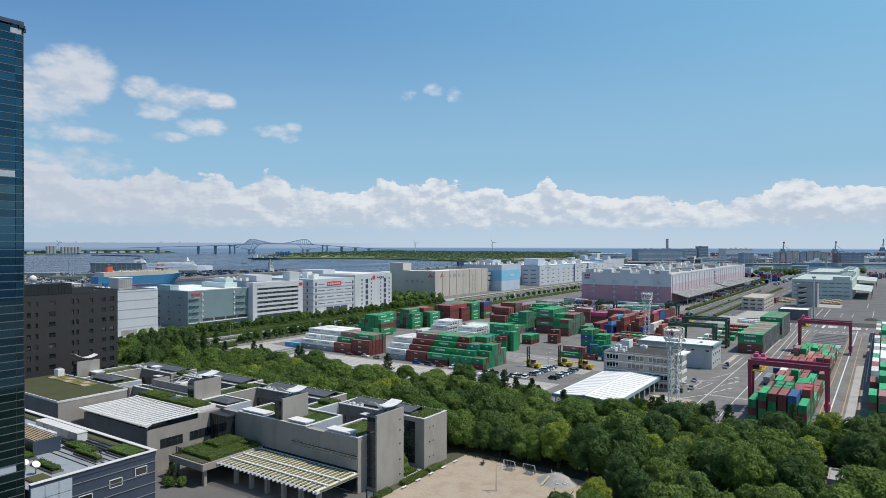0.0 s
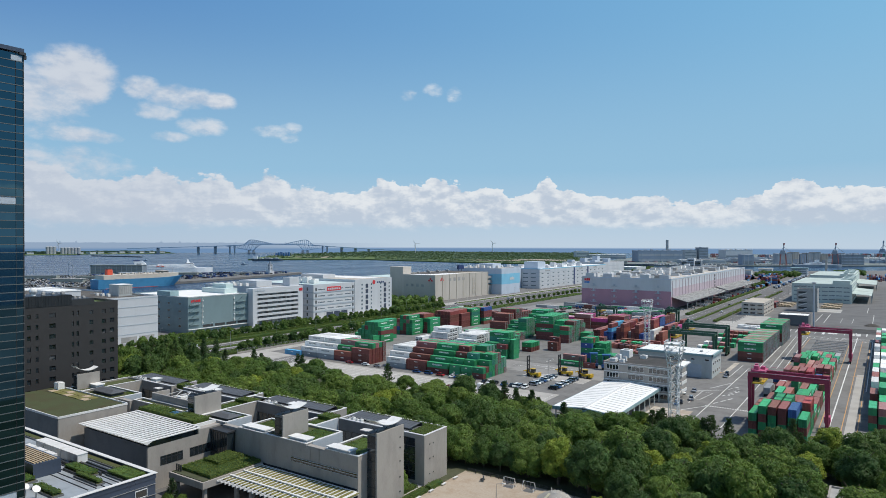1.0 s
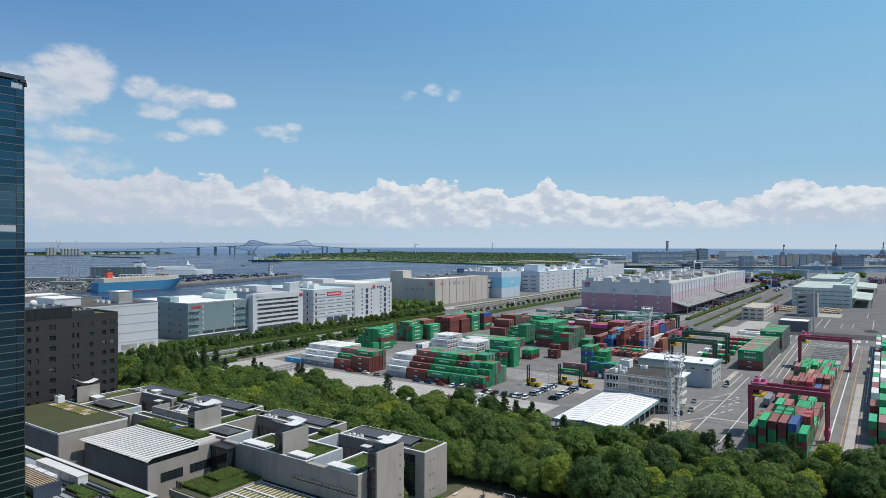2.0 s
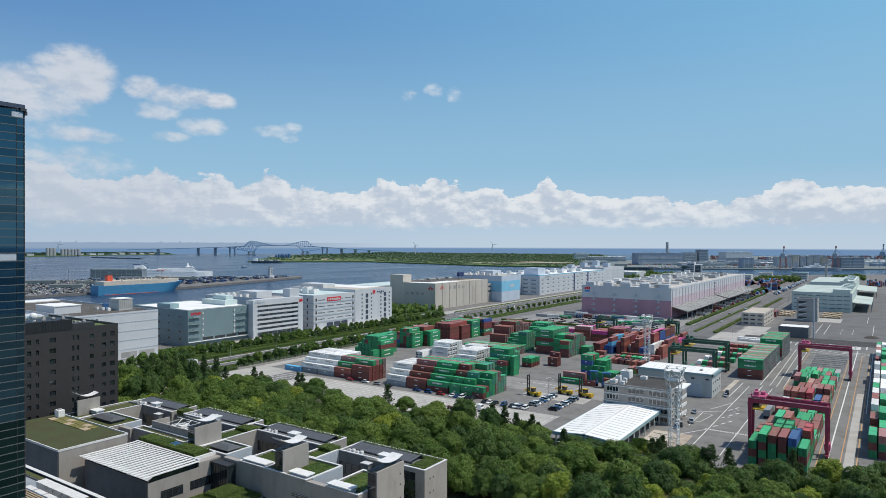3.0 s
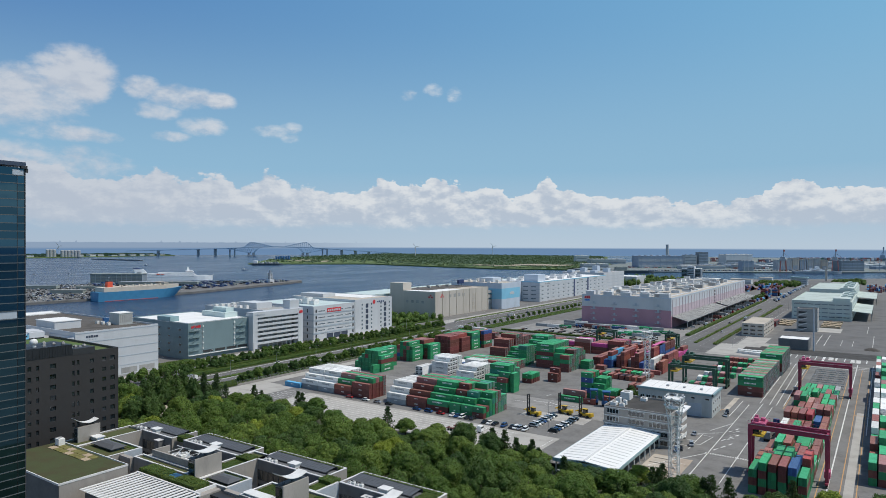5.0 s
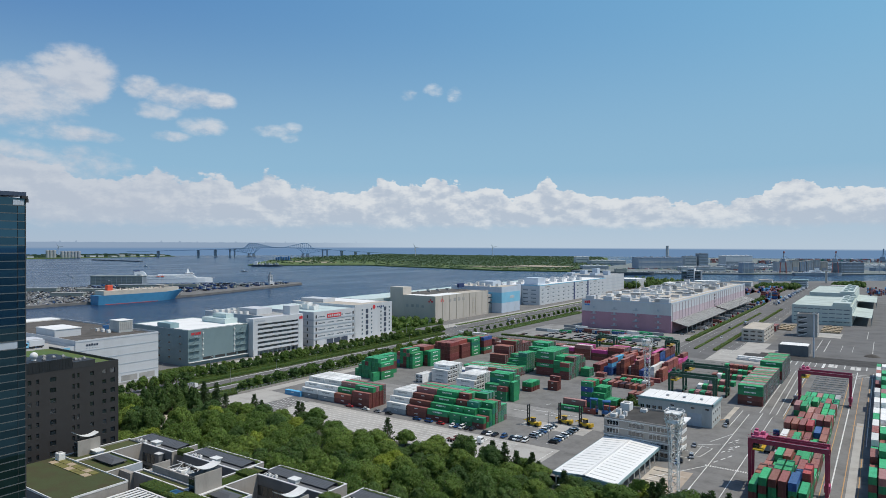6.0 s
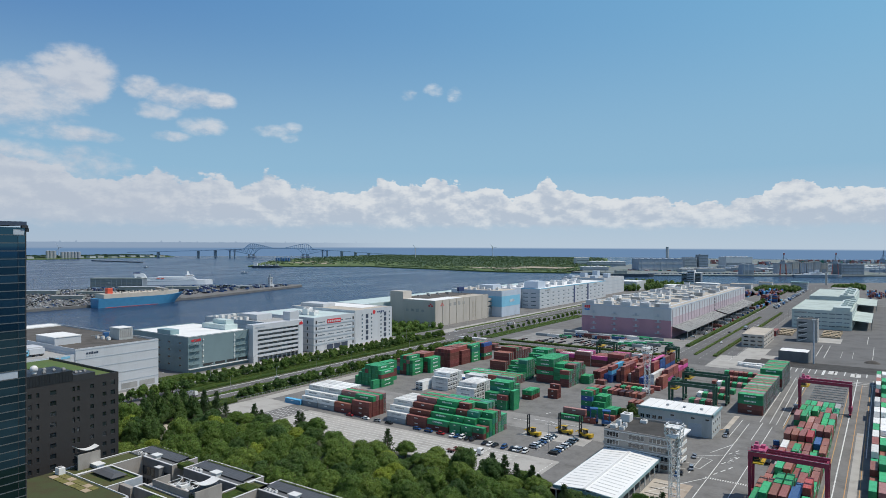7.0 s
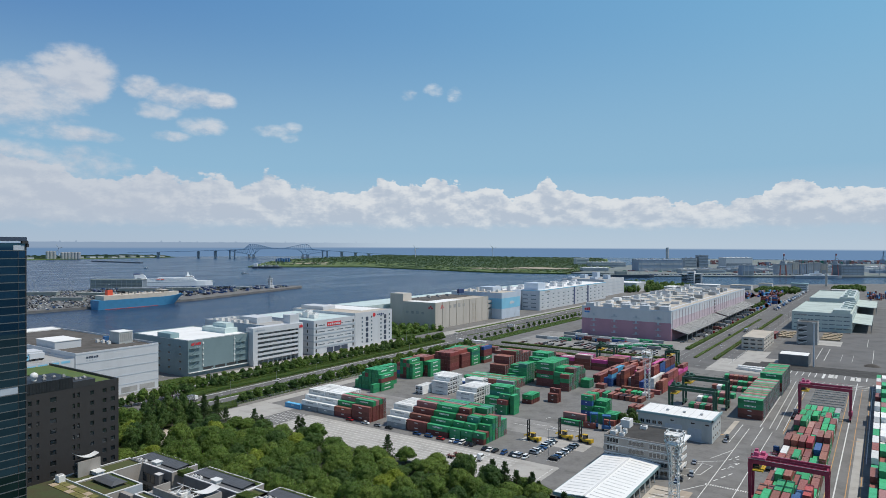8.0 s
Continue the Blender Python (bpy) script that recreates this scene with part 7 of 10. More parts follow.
PINES = [pine(31, 9.5), pine(32, 8.0)]
STREET = [tree_kind("street_tree", "round clipped street tree beside the harbour road", "street", 21, 3.0, 6.0, 0.5, 11, 1150, 0.34, 0.85, "street trees", 0.15),
          tree_kind("street_tree", "round clipped street tree beside the harbour road", "dark", 22, 2.8, 5.4, 0.4, 10, 1100, 0.34, 0.85, "street trees", 0.15)]


def plant(kinds, x, y, scale=1.0, turn=None, tall=1.0):
    k = rnd.choice(kinds)
    a = rnd.uniform(0, 360) if turn is None else turn
    o = copy_thing(k, pose(x, y, 0, 0, 0, a))
    wide = scale * (1.0 if tall > 0.9 else 0.80 + 0.22 * tall)
    o.scale = (wide, wide, scale * rnd.uniform(0.95, 1.15) * (tall if tall > 0.9 else tall + 0.10))
    return o


def in_building(x, y, m=2.5):
    if -233 - m < x < -98 + m and 84 - m < y < 147.5 + m:
        return True
    if x < -242 + m and y < 138 + m:
        return True
    if x > -100 and x < -56 + m and y < 152 + m:
        return True
    if -99 - m < x < -72 + m and y > 211 - m:
        return True
    if -15.5 < x < 1.5 and 161 < y < 188:
        return True
    if -300 < x < -272 and 168 < y < 190:
        return True
    return False


# the grove between the cultural centre and the yard
gx = -330
while gx < 14:
    gy = 100
    while gy < 222:
        x, y = gx + rnd.uniform(-2.4, 2.4), gy + rnd.uniform(-2.4, 2.4)
        ok = not in_building(x, y) and y < (212 if x < -270 else 219) and not (x < -236 and y < 140) and x > -317 and not (x < -290 and y > 181)
        sight = -2.5 * y - 6 < x < 0.04 * y + 3
        if ok and sight and y > 104:
            kinds = KINDS[:5] if rnd.random() > (0.18 if x > -75 else 0.05) else [KINDS[5]]
            if x > -75 and y > 190 and rnd.random() < 0.25:
                plant(PINES, x, y, rnd.uniform(0.8, 1.15))
            else:
                low = 1.0 if y < 178 else (0.82 if y < 196 else 0.54)
                if x < -292 or (-136 < x < -122 and y > 196):
                    low = 1.0
                if x > -62:
                    low = max(low, 0.78)
                plant(kinds, x, y, rnd.uniform(0.82, 1.26), None, low * rnd.uniform(0.84, 1.14))
        gy += 9.2
    gx += 9.0
for x, y in ((-303, 216), (-299, 213), (-295, 218), (-291, 215), (-286, 217), (-307, 219), (-264, 217.5), (-252, 212), (-176, 216), (-125, 217), (-119, 216), (-113, 214), (-232, 220), (-236, 221), (-90, 205), (-62, 211), (-52, 214), (-46, 210), (-40, 216), (-20, 213), (-12, 216), (-104, 214), (-108, 217)):
    plant(PINES, x, y, rnd.uniform(0.9, 1.2))
for i in range(9):
    plant(KINDS[:5], -99 + i * 5.6, 157 + rnd.uniform(-0.5, 2.5), rnd.uniform(0.7, 0.95))
for x, y, s in ((-316, 203, 1.0), (-311, 193, 1.05), (-304, 200, 1.0), (-318, 195, 1.0), (-307, 207, 0.9), (-298, 205, 0.92), (-310, 186, 1.0), (-303, 190, 1.05), (-296, 196, 0.95), (-301, 183, 0.9), (-292, 203, 0.85), (-314, 210, 0.85), (-308, 198, 1.1), (-298, 189, 0.9)):
    plant(SPIRES, x, y, s)
for x, y in ((-13.0, 167.5), (-7.5, 166.0), (-2.0, 167.0), (-15.0, 173)):
    plant(KINDS[:2], x, y, 0.62)
# street trees along the harbour road
y = 150
while y < 1000:
    for x in (-309.5, -355.0, -377.5):
        if x == -377.5 and not (246 < y < 505):
            continue
        if x == -309.5 and (y > 500 or y < 243):
            continue
        if y > 520:
            plant(STREET, -329.0 + rnd.uniform(-0.8, 0.8), y, rnd.uniform(0.7, 0.95))
            break
        plant(STREET, x + rnd.uniform(-1.0, 1.0), y + rnd.uniform(-1.5, 1.5), rnd.uniform(0.72, 0.95) if x == -377.5 else rnd.uniform(1.1, 1.5))
    y += 6.8 if y < 520 else 13


def woods(name, label, spots, mat, seed, size=0.9, per=60):
    """A far belt of trees in one mesh: leaf sprays heaped into crowns at (x, y, radius, height)."""
    q = random.Random(seed)
    verts, faces = [], []
    for x, y, r, h in spots:
        i0 = len(verts)
        for k, z in ((0.35, 0.0), (0.85, 0.3), (0.8, 0.6), (0.35, 0.9)):
            verts += [(x + r * k * 0.85 * math.cos(a * 1.047), y + r * k * 0.85 * math.sin(a * 1.047), h * z) for a in range(6)]
        faces += [(i0 + j * 6 + a, i0 + j * 6 + (a + 1) % 6, i0 + j * 6 + 6 + (a + 1) % 6, i0 + j * 6 + 6 + a) for j in range(3) for a in range(6)]
        faces.append(tuple(range(i0 + 18, i0 + 24)))
        for _ in range(per):
            d = Vector((q.gauss(0, 1), q.gauss(0, 1), q.gauss(0.3, 0.9))).normalized()
            p = Vector((x + d.x * r * q.uniform(0.75, 1.05), y + d.y * r * q.uniform(0.75, 1.05), h * 0.55 + d.z * h * 0.45))
            nrm = (d + Vector((q.uniform(-0.6, 0.6), q.uniform(-0.6, 0.6), q.uniform(-0.3, 0.6)))).normalized()
            s = nrm.orthogonal().normalized()
            s.rotate(Matrix.Rotation(q.uniform(0, 6.28), 3, nrm))
            u = nrm.cross(s)
            k = size * q.uniform(0.6, 1.3)
            i0 = len(verts)
            verts += [tuple(p - s * k), tuple(p + u * k * 0.7), tuple(p + s * k), tuple(p - u * k * 0.7)]
            faces.append((i0, i0 + 1, i0 + 2, i0 + 3))
    me = bpy.data.meshes.new(name)
    me.from_pydata(verts, [], faces)
    me.materials.append(LEAF[mat])
    return tagged(new(name, me), label, "woods", "", "stuff")
# ---------------------------------------------------------------- hedges, kerbs, markings
def leafy(name, label, category, rects, mat, density=7.0, leaf=0.26, kind="stuff", seed=5):
    """Clipped or wild low planting over boxes (x0, x1, y0, y1, z0, z1): leaf sprays over a soil-dark core."""
    q = random.Random(seed)
    verts, faces, cores = [], [], []
    for x0, x1, y0, y1, z0, z1 in rects:
        top = (x1 - x0) * (y1 - y0)
        rim = 2 * ((x1 - x0) + (y1 - y0)) * (z1 - z0)
        for _ in range(int((top + rim) * density)):
            if q.random() < top / (top + rim):
                p = Vector((q.uniform(x0, x1), q.uniform(y0, y1), z1 + q.uniform(-0.15, 0.22) * min(1, z1 - z0)))
                d = Vector((q.uniform(-0.8, 0.8), q.uniform(-0.8, 0.8), 1))
            elif q.random() < (x1 - x0) / ((x1 - x0) + (y1 - y0)):
                s = q.choice((-1, 1))
                p = Vector((q.uniform(x0, x1), y0 if s < 0 else y1, q.uniform(z0, z1)))
                d = Vector((q.uniform(-0.5, 0.5), s, q.uniform(-0.2, 0.8)))
            else:
                s = q.choice((-1, 1))
                p = Vector((x0 if s < 0 else x1, q.uniform(y0, y1), q.uniform(z0, z1)))
                d = Vector((s, q.uniform(-0.5, 0.5), q.uniform(-0.2, 0.8)))
            d.normalize()
            s = d.orthogonal().normalized()
            s.rotate(Matrix.Rotation(q.uniform(0, 6.28), 3, d))
            u = d.cross(s)
            k = leaf * q.uniform(0.6, 1.3)
            i0 = len(verts)
            verts += [tuple(p - s * k), tuple(p + u * k * 0.6), tuple(p + s * k), tuple(p - u * k * 0.6)]
            faces.append((i0, i0 + 1, i0 + 2, i0 + 3))
        cores.append((x0 + 0.1, x1 - 0.1, y0 + 0.1, y1 - 0.1, z0 - 0.05, z1 - 0.1))
    me = bpy.data.meshes.new(name)
    me.from_pydata(verts, [], faces)
    me.materials.append(LEAF[mat])
    ob = tagged(new(name, me), label, category, "", kind)
    part("inner_growth", boxes(*cores), LEAF["dark"], ob)
    return ob


leafy("hedge", "low clipped green hedge along the harbour road", "hedge", [(-357, -346.5, 238, 512, 0.1, 1.5), (-356.5, -352, 238, 512, 1.3, 2.6), (-331.6, -328.4, 205, 512, 0.1, 0.7), (-315.5, -307.2, 246, 508, 0.1, 1.5), (-312, -308.5, 248, 506, 1.3, 2.6), (-316, -305.8, 213, 246, 0.1, 1.2)], "hedge", 2.2, 0.42, seed=1)
leafy("hedge", "low green hedge before the warehouses", "hedge", [(-380, -374.2, 242, 505, 0.1, 1.5), (-397, -384, 243, 270, 0.1, 1.6)], "hedge", 2.0, 0.42, seed=2)
leafy("shrubs", "wild shrubs on the corner plot between warehouses", "shrubs", [(-466, -394, 500, 579, 0.1, 0.8)], "hedge", 0.8, 0.6, seed=3)
woods("corner_trees", "bushy trees on the corner plot", [(-464 + rnd.uniform(0, 72), 497 + rnd.uniform(0, 80), rnd.uniform(3, 4.5), rnd.uniform(5, 8)) for i in range(55)], "street", 43, 0.7, 90)
leafy("hedge", "green hedge beside the cross street", "hedge", [(-300, -146, 512.6, 515.4, 0.1, 1.6), (-300, -146, 537.5, 541, 0.1, 1.5)], "hedge", 2.4, 0.42, seed=4)
leafy("hedge", "green hedge beside the dock road", "hedge", [(-147.5, -143.5, 600, 1050, 0.1, 1.6), (-116, -113, 560, 970, 0.1, 1.3), (-131, -128.6, 560, 900, 0.1, 0.8)], "hedge", 1.6, 0.5, seed=5)
leafy("grass_verge", "tall grass verge beside the truck lot", "grass", [(-327, -314, 545, 780, 0.0, 0.6), (-352, -350.4, 560, 1000, 0.0, 0.4), (-377, -372.5, 575, 1000, 0.0, 0.5)], "hedge", 1.3, 0.5, seed=6)
leafy("hedge", "clipped hedge between playground and concrete wing", "hedge", [(-97.3, -95.6, 113.5, 119.5, 0.0, 1.0), (-97.3, -95.4, 124, 133.5, 0.0, 1.0), (-97.3, -95.4, 134.5, 140, 0.0, 1.1)], "hedge", 22, 0.16, seed=7)
leafy("terrace_plants", "dense shrubs on the raised terrace", "shrubs", [(-147.6, -135.0, 98.0, 113.3, 5.7, 6.5), (-146, -140, 104, 112, 6.3, 7.2)], "hedge", 20, 0.2, seed=8)
leafy("roof_hedge", "overgrown hedge strip on the concrete roof", "hedge", [(-183.8, -172.6, 108.6, 113.6, 12.8, 14.1), (-172.4, -157, 108.6, 110.4, 12.8, 14.0), (-167.8, -157, 110.4, 113.6, 12.8, 14.1),
                                                                               (-128, -99.4, 144.6, 146.0, 12.6, 13.3), (-163.6, -135.6, 144.1, 145.5, 12.6, 13.3), (-199.6, -171.8, 142.9, 144.3, 12.6, 13.3),
                                                                               (-231, -206.2, 141.6, 143.2, 12.6, 13.5), (-104.2, -99.3, 136.9, 144.4, 12.6, 13.2), (-134.6, -129.4, 133.5, 137.6, 12.6, 13.7), (-170.4, -164.6, 133, 137, 12.6, 13.6), (-204.8, -200.8, 135, 139, 12.0, 13.6)], "hedge", 26, 0.17, seed=9)
leafy("roof_lawn", "shaggy grass on the planted roofs", "grass", [(-127.4, -119.4, 117.6, 126.4, 12.5, 12.72), (-134.2, -129.5, 127.6, 133.4, 12.5, 12.72), (-111.8, -102.4, 117.0, 127.3, 12.5, 12.72), (-163.2, -152.2, 121.6, 123.4, 12.5, 12.72), (-170.4, -164.5, 124.6, 132.8, 12.5, 12.72),
                                                                (-144.1, -135.4, 117.8, 124.9, 12.5, 12.72), (-223, -205.1, 119.8, 121.4, 12.5, 12.72), (-163.2, -161.8, 115.6, 121.5, 12.5, 12.72)], "hedge", 16, 0.16, seed=12)
leafy("lawn_tufts", "green planting at the forecourt corner", "shrubs", [(-160, -150.5, 84, 92, 0, 0.9), (-110, -99.3, 127.8, 134, 0, 0.9)], "hedge", 9, 0.25, seed=10)


def strip(bm, x0, y0, x1, y1, wd, z=0.022):
    d = Vector((x1 - x0, y1 - y0, 0)).normalized() * (wd / 2)
    n = Vector((-d.y, d.x, 0))
    a, b = Vector((x0, y0, z)), Vector((x1, y1, z))
    v = [bm.verts.new(p + Vector((0, 0, dz))) for dz in (-0.012, 0.0) for p in (a - n, b - n, b + n, a + n)]
    for f in ((3, 2, 1, 0), (4, 5, 6, 7), (0, 1, 5, 4), (1, 2, 6, 5), (2, 3, 7, 6), (3, 0, 4, 7)):
        bm.faces.new([v[i] for i in f])


def markings(name, label, lines, mat="line", wd=0.25, z=0.022):
    bm = bmesh.new()
    for ln in lines:
        strip(bm, *ln[:4], ln[4] if len(ln) > 4 else wd, z)
    return setting(name, bm, M[mat], label, "road marking", "structure")


markings("marking_apron", "pale worn parking bay lines on the apron", [(-258 - i * 0.4, 224.5 + i * 2.9, -130, 224.5 + i * 2.9, 0.42) for i in range(9)], "line_faint")
sheet("pavement_hatch", "hatch", "beige paved lorry lane with worn stripes", [(-73.6, -59.6, 206, 254.5)], 0.012, "pavement")
markings("marking_hatch", "dark and white worn stripes of the lorry lane", [(-73 + (i % 2) * 5, 208 + i * 3.0, -67.6 + (i % 2) * 5, 208 + i * 3.0, 0.7) for i in range(15)], "asphalt_dark")
markings("marking_lane", "white worn stripes of the lorry lane", [(-72.4 + (i % 2) * 5, 209.3 + i * 3.0, -66 + (i % 2) * 5, 209.3 + i * 3.0, 0.3) for i in range(15)], "line_faint")
markings("marking_apron_edge", "dashed white line across the apron", [(-145, 222 + i * 1.5, -145, 223 + i * 1.5, 0.5) for i in range(19)] + [(-114, 205 + i * 2.2, -114, 206.2 + i * 2.2, 0.4) for i in range(20)])
markings("marking_dashes", "short white guide dashes at the yard corner", [(-273.5 + i * 2.0, 230 + j * 3.6, -273.5 + i * 2.0, 231.6 + j * 3.6, 0.5) for i in range(7) for j in range(6)])
markings("marking_harbour", "white lane lines of the harbour road", [(x, y, x, y + 5, 0.2) for x in (-337.5, -322.5, -366) for y in range(150, 512, 11)] + [(x, y, x, y + 5, 0.2) for x in (-361, -341) for y in range(540, 1300, 11)] + [(x, 150, x, 520, 0.2) for x in (-342.4, -332.6, -327.4, -317.6)] + [(x, 535, x, 1300, 0.2) for x in (-370.4, -352.6, -349.8, -331.6)])
markings("marking_cross", "white lane lines of the cross street", [(-330 + i * 9, 526, -325 + i * 9, 526, 0.2) for i in range(25)] + [(-330, 516.8, -150, 516.8, 0.2), (-330, 535.2, -150, 535.2, 0.2)])
markings("marking_dock", "white lane lines of the dock road", [(x, y, x, y + 5, 0.2) for x in (-137, -123, -108) for y in range(545, 1600, 12)] + [(x, 545, x, 1650, 0.2) for x in (-142.4, -101.6)])
markings("marking_lane", "long white lane lines of the crane lanes", [(-15.9, 215, -15.4, 520, 0.45), (-46.5, 235, -46.5, 360, 0.3), (-57, 240, -57, 360, 0.3), (-51.5, 330, -51.5, 366, 0.3), (-61, 330, -61, 366, 0.3), (-63, 300, -57, 318, 0.3),
                                                                   (-48.5, 366, -50.5, 505, 0.3), (-45.4, 366, -47.4, 505, 0.3), (-53.0, 366, -53.6, 505, 0.3), (-42.2, 366, -43.4, 505, 0.3), (-6.6, 330, -6.6, 520, 0.35), (-66.6, 292, -57, 300, 0.3), (-72, 240, -57, 267, 0.35), (-57, 225, -57, 240, 0.6)])
markings("marking_orange", "orange guide lines along the crane runways", [(-18.6, 215, -18.6, 500, 0.3), (-12.2, 215, -12.2, 500, 0.3), (-7.6, 215, -7.6, 500, 0.3), (-41.6, 360, -41.6, 500, 0.3), (-13.2, 366, -5.5, 366, 0.4), (-72, 330, -64, 345, 0.5)], "line_orange")
markings("marking_stop", "white zebra stop bars across the lane", [(-58 + i * 0.9, 266.8, -57.55 + i * 0.9, 266.8, 1.5) for i in range(18)])
markings("marking_bays", "white outlined parking bays beside the office", [(-69, 272, -64.5, 272), (-69, 281, -64.5, 281), (-69, 290, -64.5, 290), (-64.5, 268, -64.5, 292), (-62, 276, -60, 290), (-62, 276, -66, 276), (-60, 290, -64, 291)] +
         [(-131.5, 259.5 + i * 2.7, -126.3, 259.5 + i * 2.7, 0.15) for i in range(11)] + [(-121, 256.5 + i * 2.7, -116, 256.5 + i * 2.7, 0.15) for i in range(12)])
markings("marking_symbols", "white letters and arrows worn into the lane", [(-56 + (i % 3) * 1.8, 272 + i * 5, -55 + (i % 3) * 1.8, 275 + i * 5, 0.5) for i in range(8)] + [(-54.4 + (i % 2), 290 + i * 3, -53.2 + (i % 2), 290.2 + i * 3, 0.4) for i in range(6)] +
         [(-160 + i * 9, 300 + (i % 2) * 5, -152 + i * 9, 300 + (i % 2) * 5, 0.4) for i in range(4)] + [(-142, 306, -136, 303, 0.4), (-142, 330, -140.5, 336, 0.4), (-150, 318, -149, 322, 0.4)])
markings("marking_crossing", "white zebra crossing and stop lines at the lane's end", [(-48 + i * 4, 503, -46 + i * 4, 511, 0.35) for i in range(7)] + [(-24, 505, -4, 505, 0.8), (-24, 510, -4, 510, 0.8), (-50, 498, -4, 498, 0.4)])

# kerbs and the yard wall
w_ = thing("yard_wall", "grey concrete wall with fence round the yard", "wall")
part("wall_base", boxes((-305.8, -305.4, 240, 508, 0, 0.9)), M["concrete"], w_)
bm = bmesh.new()
for i in range(90):
    y = 240 + i * 3
    beam(bm, (-305.6, y, 0.9), (-305.6, y, 2.4), 0.1)
for z in (1.3, 1.9, 2.35):
    beam(bm, (-305.6, 240, z), (-305.6, 507, z), 0.06)
part("fence", bm, M["steel"], w_)
for x in (-373.1, -358.9, -343.1, -332.0, -328.0, -316.9):
    setting("trim_kerb", boxes((x - 0.15, x + 0.15, 150, 512, 0, 0.16)), M["coping"], "pale concrete road kerb", "kerb")
setting("pavement_warehouse", boxes((-381.4, -373.3, 150, 512, 0, 0.14), (-393.8, -381.5, 240, 490, 0, 0.10), (-385.5, -371.2, 545, 1100, 0, 0.14)), M["concrete_ground"], "pale concrete pavement before the warehouses", "pavement")
setting("pavement_median", boxes((-358.7, -343.3, 236, 512, 0, 0.12), (-331.8, -328.2, 190, 512, 0, 0.12)), M["soil"], "planted road median", "pavement")
setting("pavement_lot", boxes((-298, -148, 541.5, 642, 0, 0.02)), M["aisle"], "worn grey truck lot before the pink warehouse", "pavement")
setting("pavement_gravel", boxes((-100, -70, 516, 545, 0, 0.02), (-81.9, -20, 545.1, 560, 0, 0.02), (-100.5, -82, 545.1, 628, 0, 0.02)), M["concrete_ground"], "bare gravel plot by the dock office", "pavement")
setting("pavement_yard_walk", boxes((-66, -63.6, 342, 372, 0, 0.05), (-74, -66, 205, 254, 0, 0.02)), M["beige_roof"], "beige paved strip beside the workshop", "pavement")
sheet("road_apron_far", "asphalt", "dark asphalt of the far apron", [(-81.8, 40, 560.2, 766), (-52, 40, 766.2, 1160)], 0.008)
sheet("road_strip", "asphalt_dark", "freshly laid dark asphalt strip", [(-92, 40, 545.2, 565)], 0.030)
for i in range(4):
    c = thing("stored_panels", "low white stack of stored panels", "panels", "stored panels")
    part("panel_stack", boxes((-91 + i * 4, -87.4 + i * 4, 527 - i, 533 - i, 0.02, 1.8)), M["white_steel"], c)
c = thing("gate_canopy", "long white flat gate canopy at the yard entrance", "canopy")
part("roof", boxes((-331, -302, 510.5, 514.0, 3.6, 4.4)), M["white_roof"], c)
for i in range(8):
    part("post", boxes((-330 + i * 3.9, -329.7 + i * 3.9, 512, 512.3, 0, 3.6)), M["steel"], c)


# ---------------------------------------------------------------- vehicles
def car_proto(paint, tall=0.0, L=4.4):
    c = thing("car", "parked %s car on the yard asphalt" % paint, "car", "parked cars")
    bm = bmesh.new()
    prof = [(-L / 2, 0.35), (-L / 2 + 0.05, 0.75), (-L / 2 + 0.9 - tall * 0.6, 0.92 + tall * 0.1), (L / 2 - 0.25, 0.95), (L / 2, 0.75), (L / 2, 0.35)]
    loft(bm, [[(x, y, z) for x, z in prof] for y in (-0.85, 0.85)])
    part("body", bm, PAINTS[paint], c, "", 0.06)
    bm = bmesh.new()
    loft(bm, [[(-L / 2 + 1.0 - tall * 0.5, y, 0.9), (-L / 2 + 1.65 - tall * 0.6, y * 0.86, 1.42 + tall * 0.35), (L / 2 - 1.1 + tall * 0.6, y * 0.86, 1.42 + tall * 0.35), (L / 2 - 0.35, y, 0.92)] for y in (-0.8, 0.8)])
    cab = part("cabin", bm, M["glass"], c)
    part("car_roof", boxes((-L / 2 + 1.6 - tall * 0.6, L / 2 - 1.05 + tall * 0.6, -0.7, 0.7, 1.42 + tall * 0.35, 1.47 + tall * 0.35)), PAINTS[paint], cab)
    for x in (-L / 2 + 0.85, L / 2 - 0.8):
        for y in (-0.78, 0.78):
            bm = bmesh.new()
            cone(bm, 0, 0, -0.11, 0.11, 0.33, 0.33, 10)
            o = part("wheel", bm, M["rubber"], c)
            o.matrix_basis = pose(x, y, 0.33, 90, 0, 0)
    c.location = (0, -150, -40)
    return c


PAINTS = {k: material("car_" + k, v, 0.25, m, stain=0.03, size=1, grain=0.02, bump=0.0) for k, (v, m) in {
    "white": ((0.78, 0.78, 0.77), 0.0), "silver": ((0.45, 0.46, 0.48), 0.6), "black": ((0.018, 0.019, 0.022), 0.1), "blue": ((0.03, 0.09, 0.24), 0.2), "red": ((0.35, 0.025, 0.03), 0.0)}.items()}
CARS = {(k, t): car_proto(k, t) for k in PAINTS for t in (0.0, 0.8)}


def park(x, y, turn, paint, tall=0.0):
    o = copy_thing(CARS[(paint, tall)], pose(x, y, 0.03, 0, 0, turn + rnd.uniform(-3, 3)))
    return tagged(o, "parked %s %s on the asphalt" % (paint, "minivan" if tall else "saloon car"))


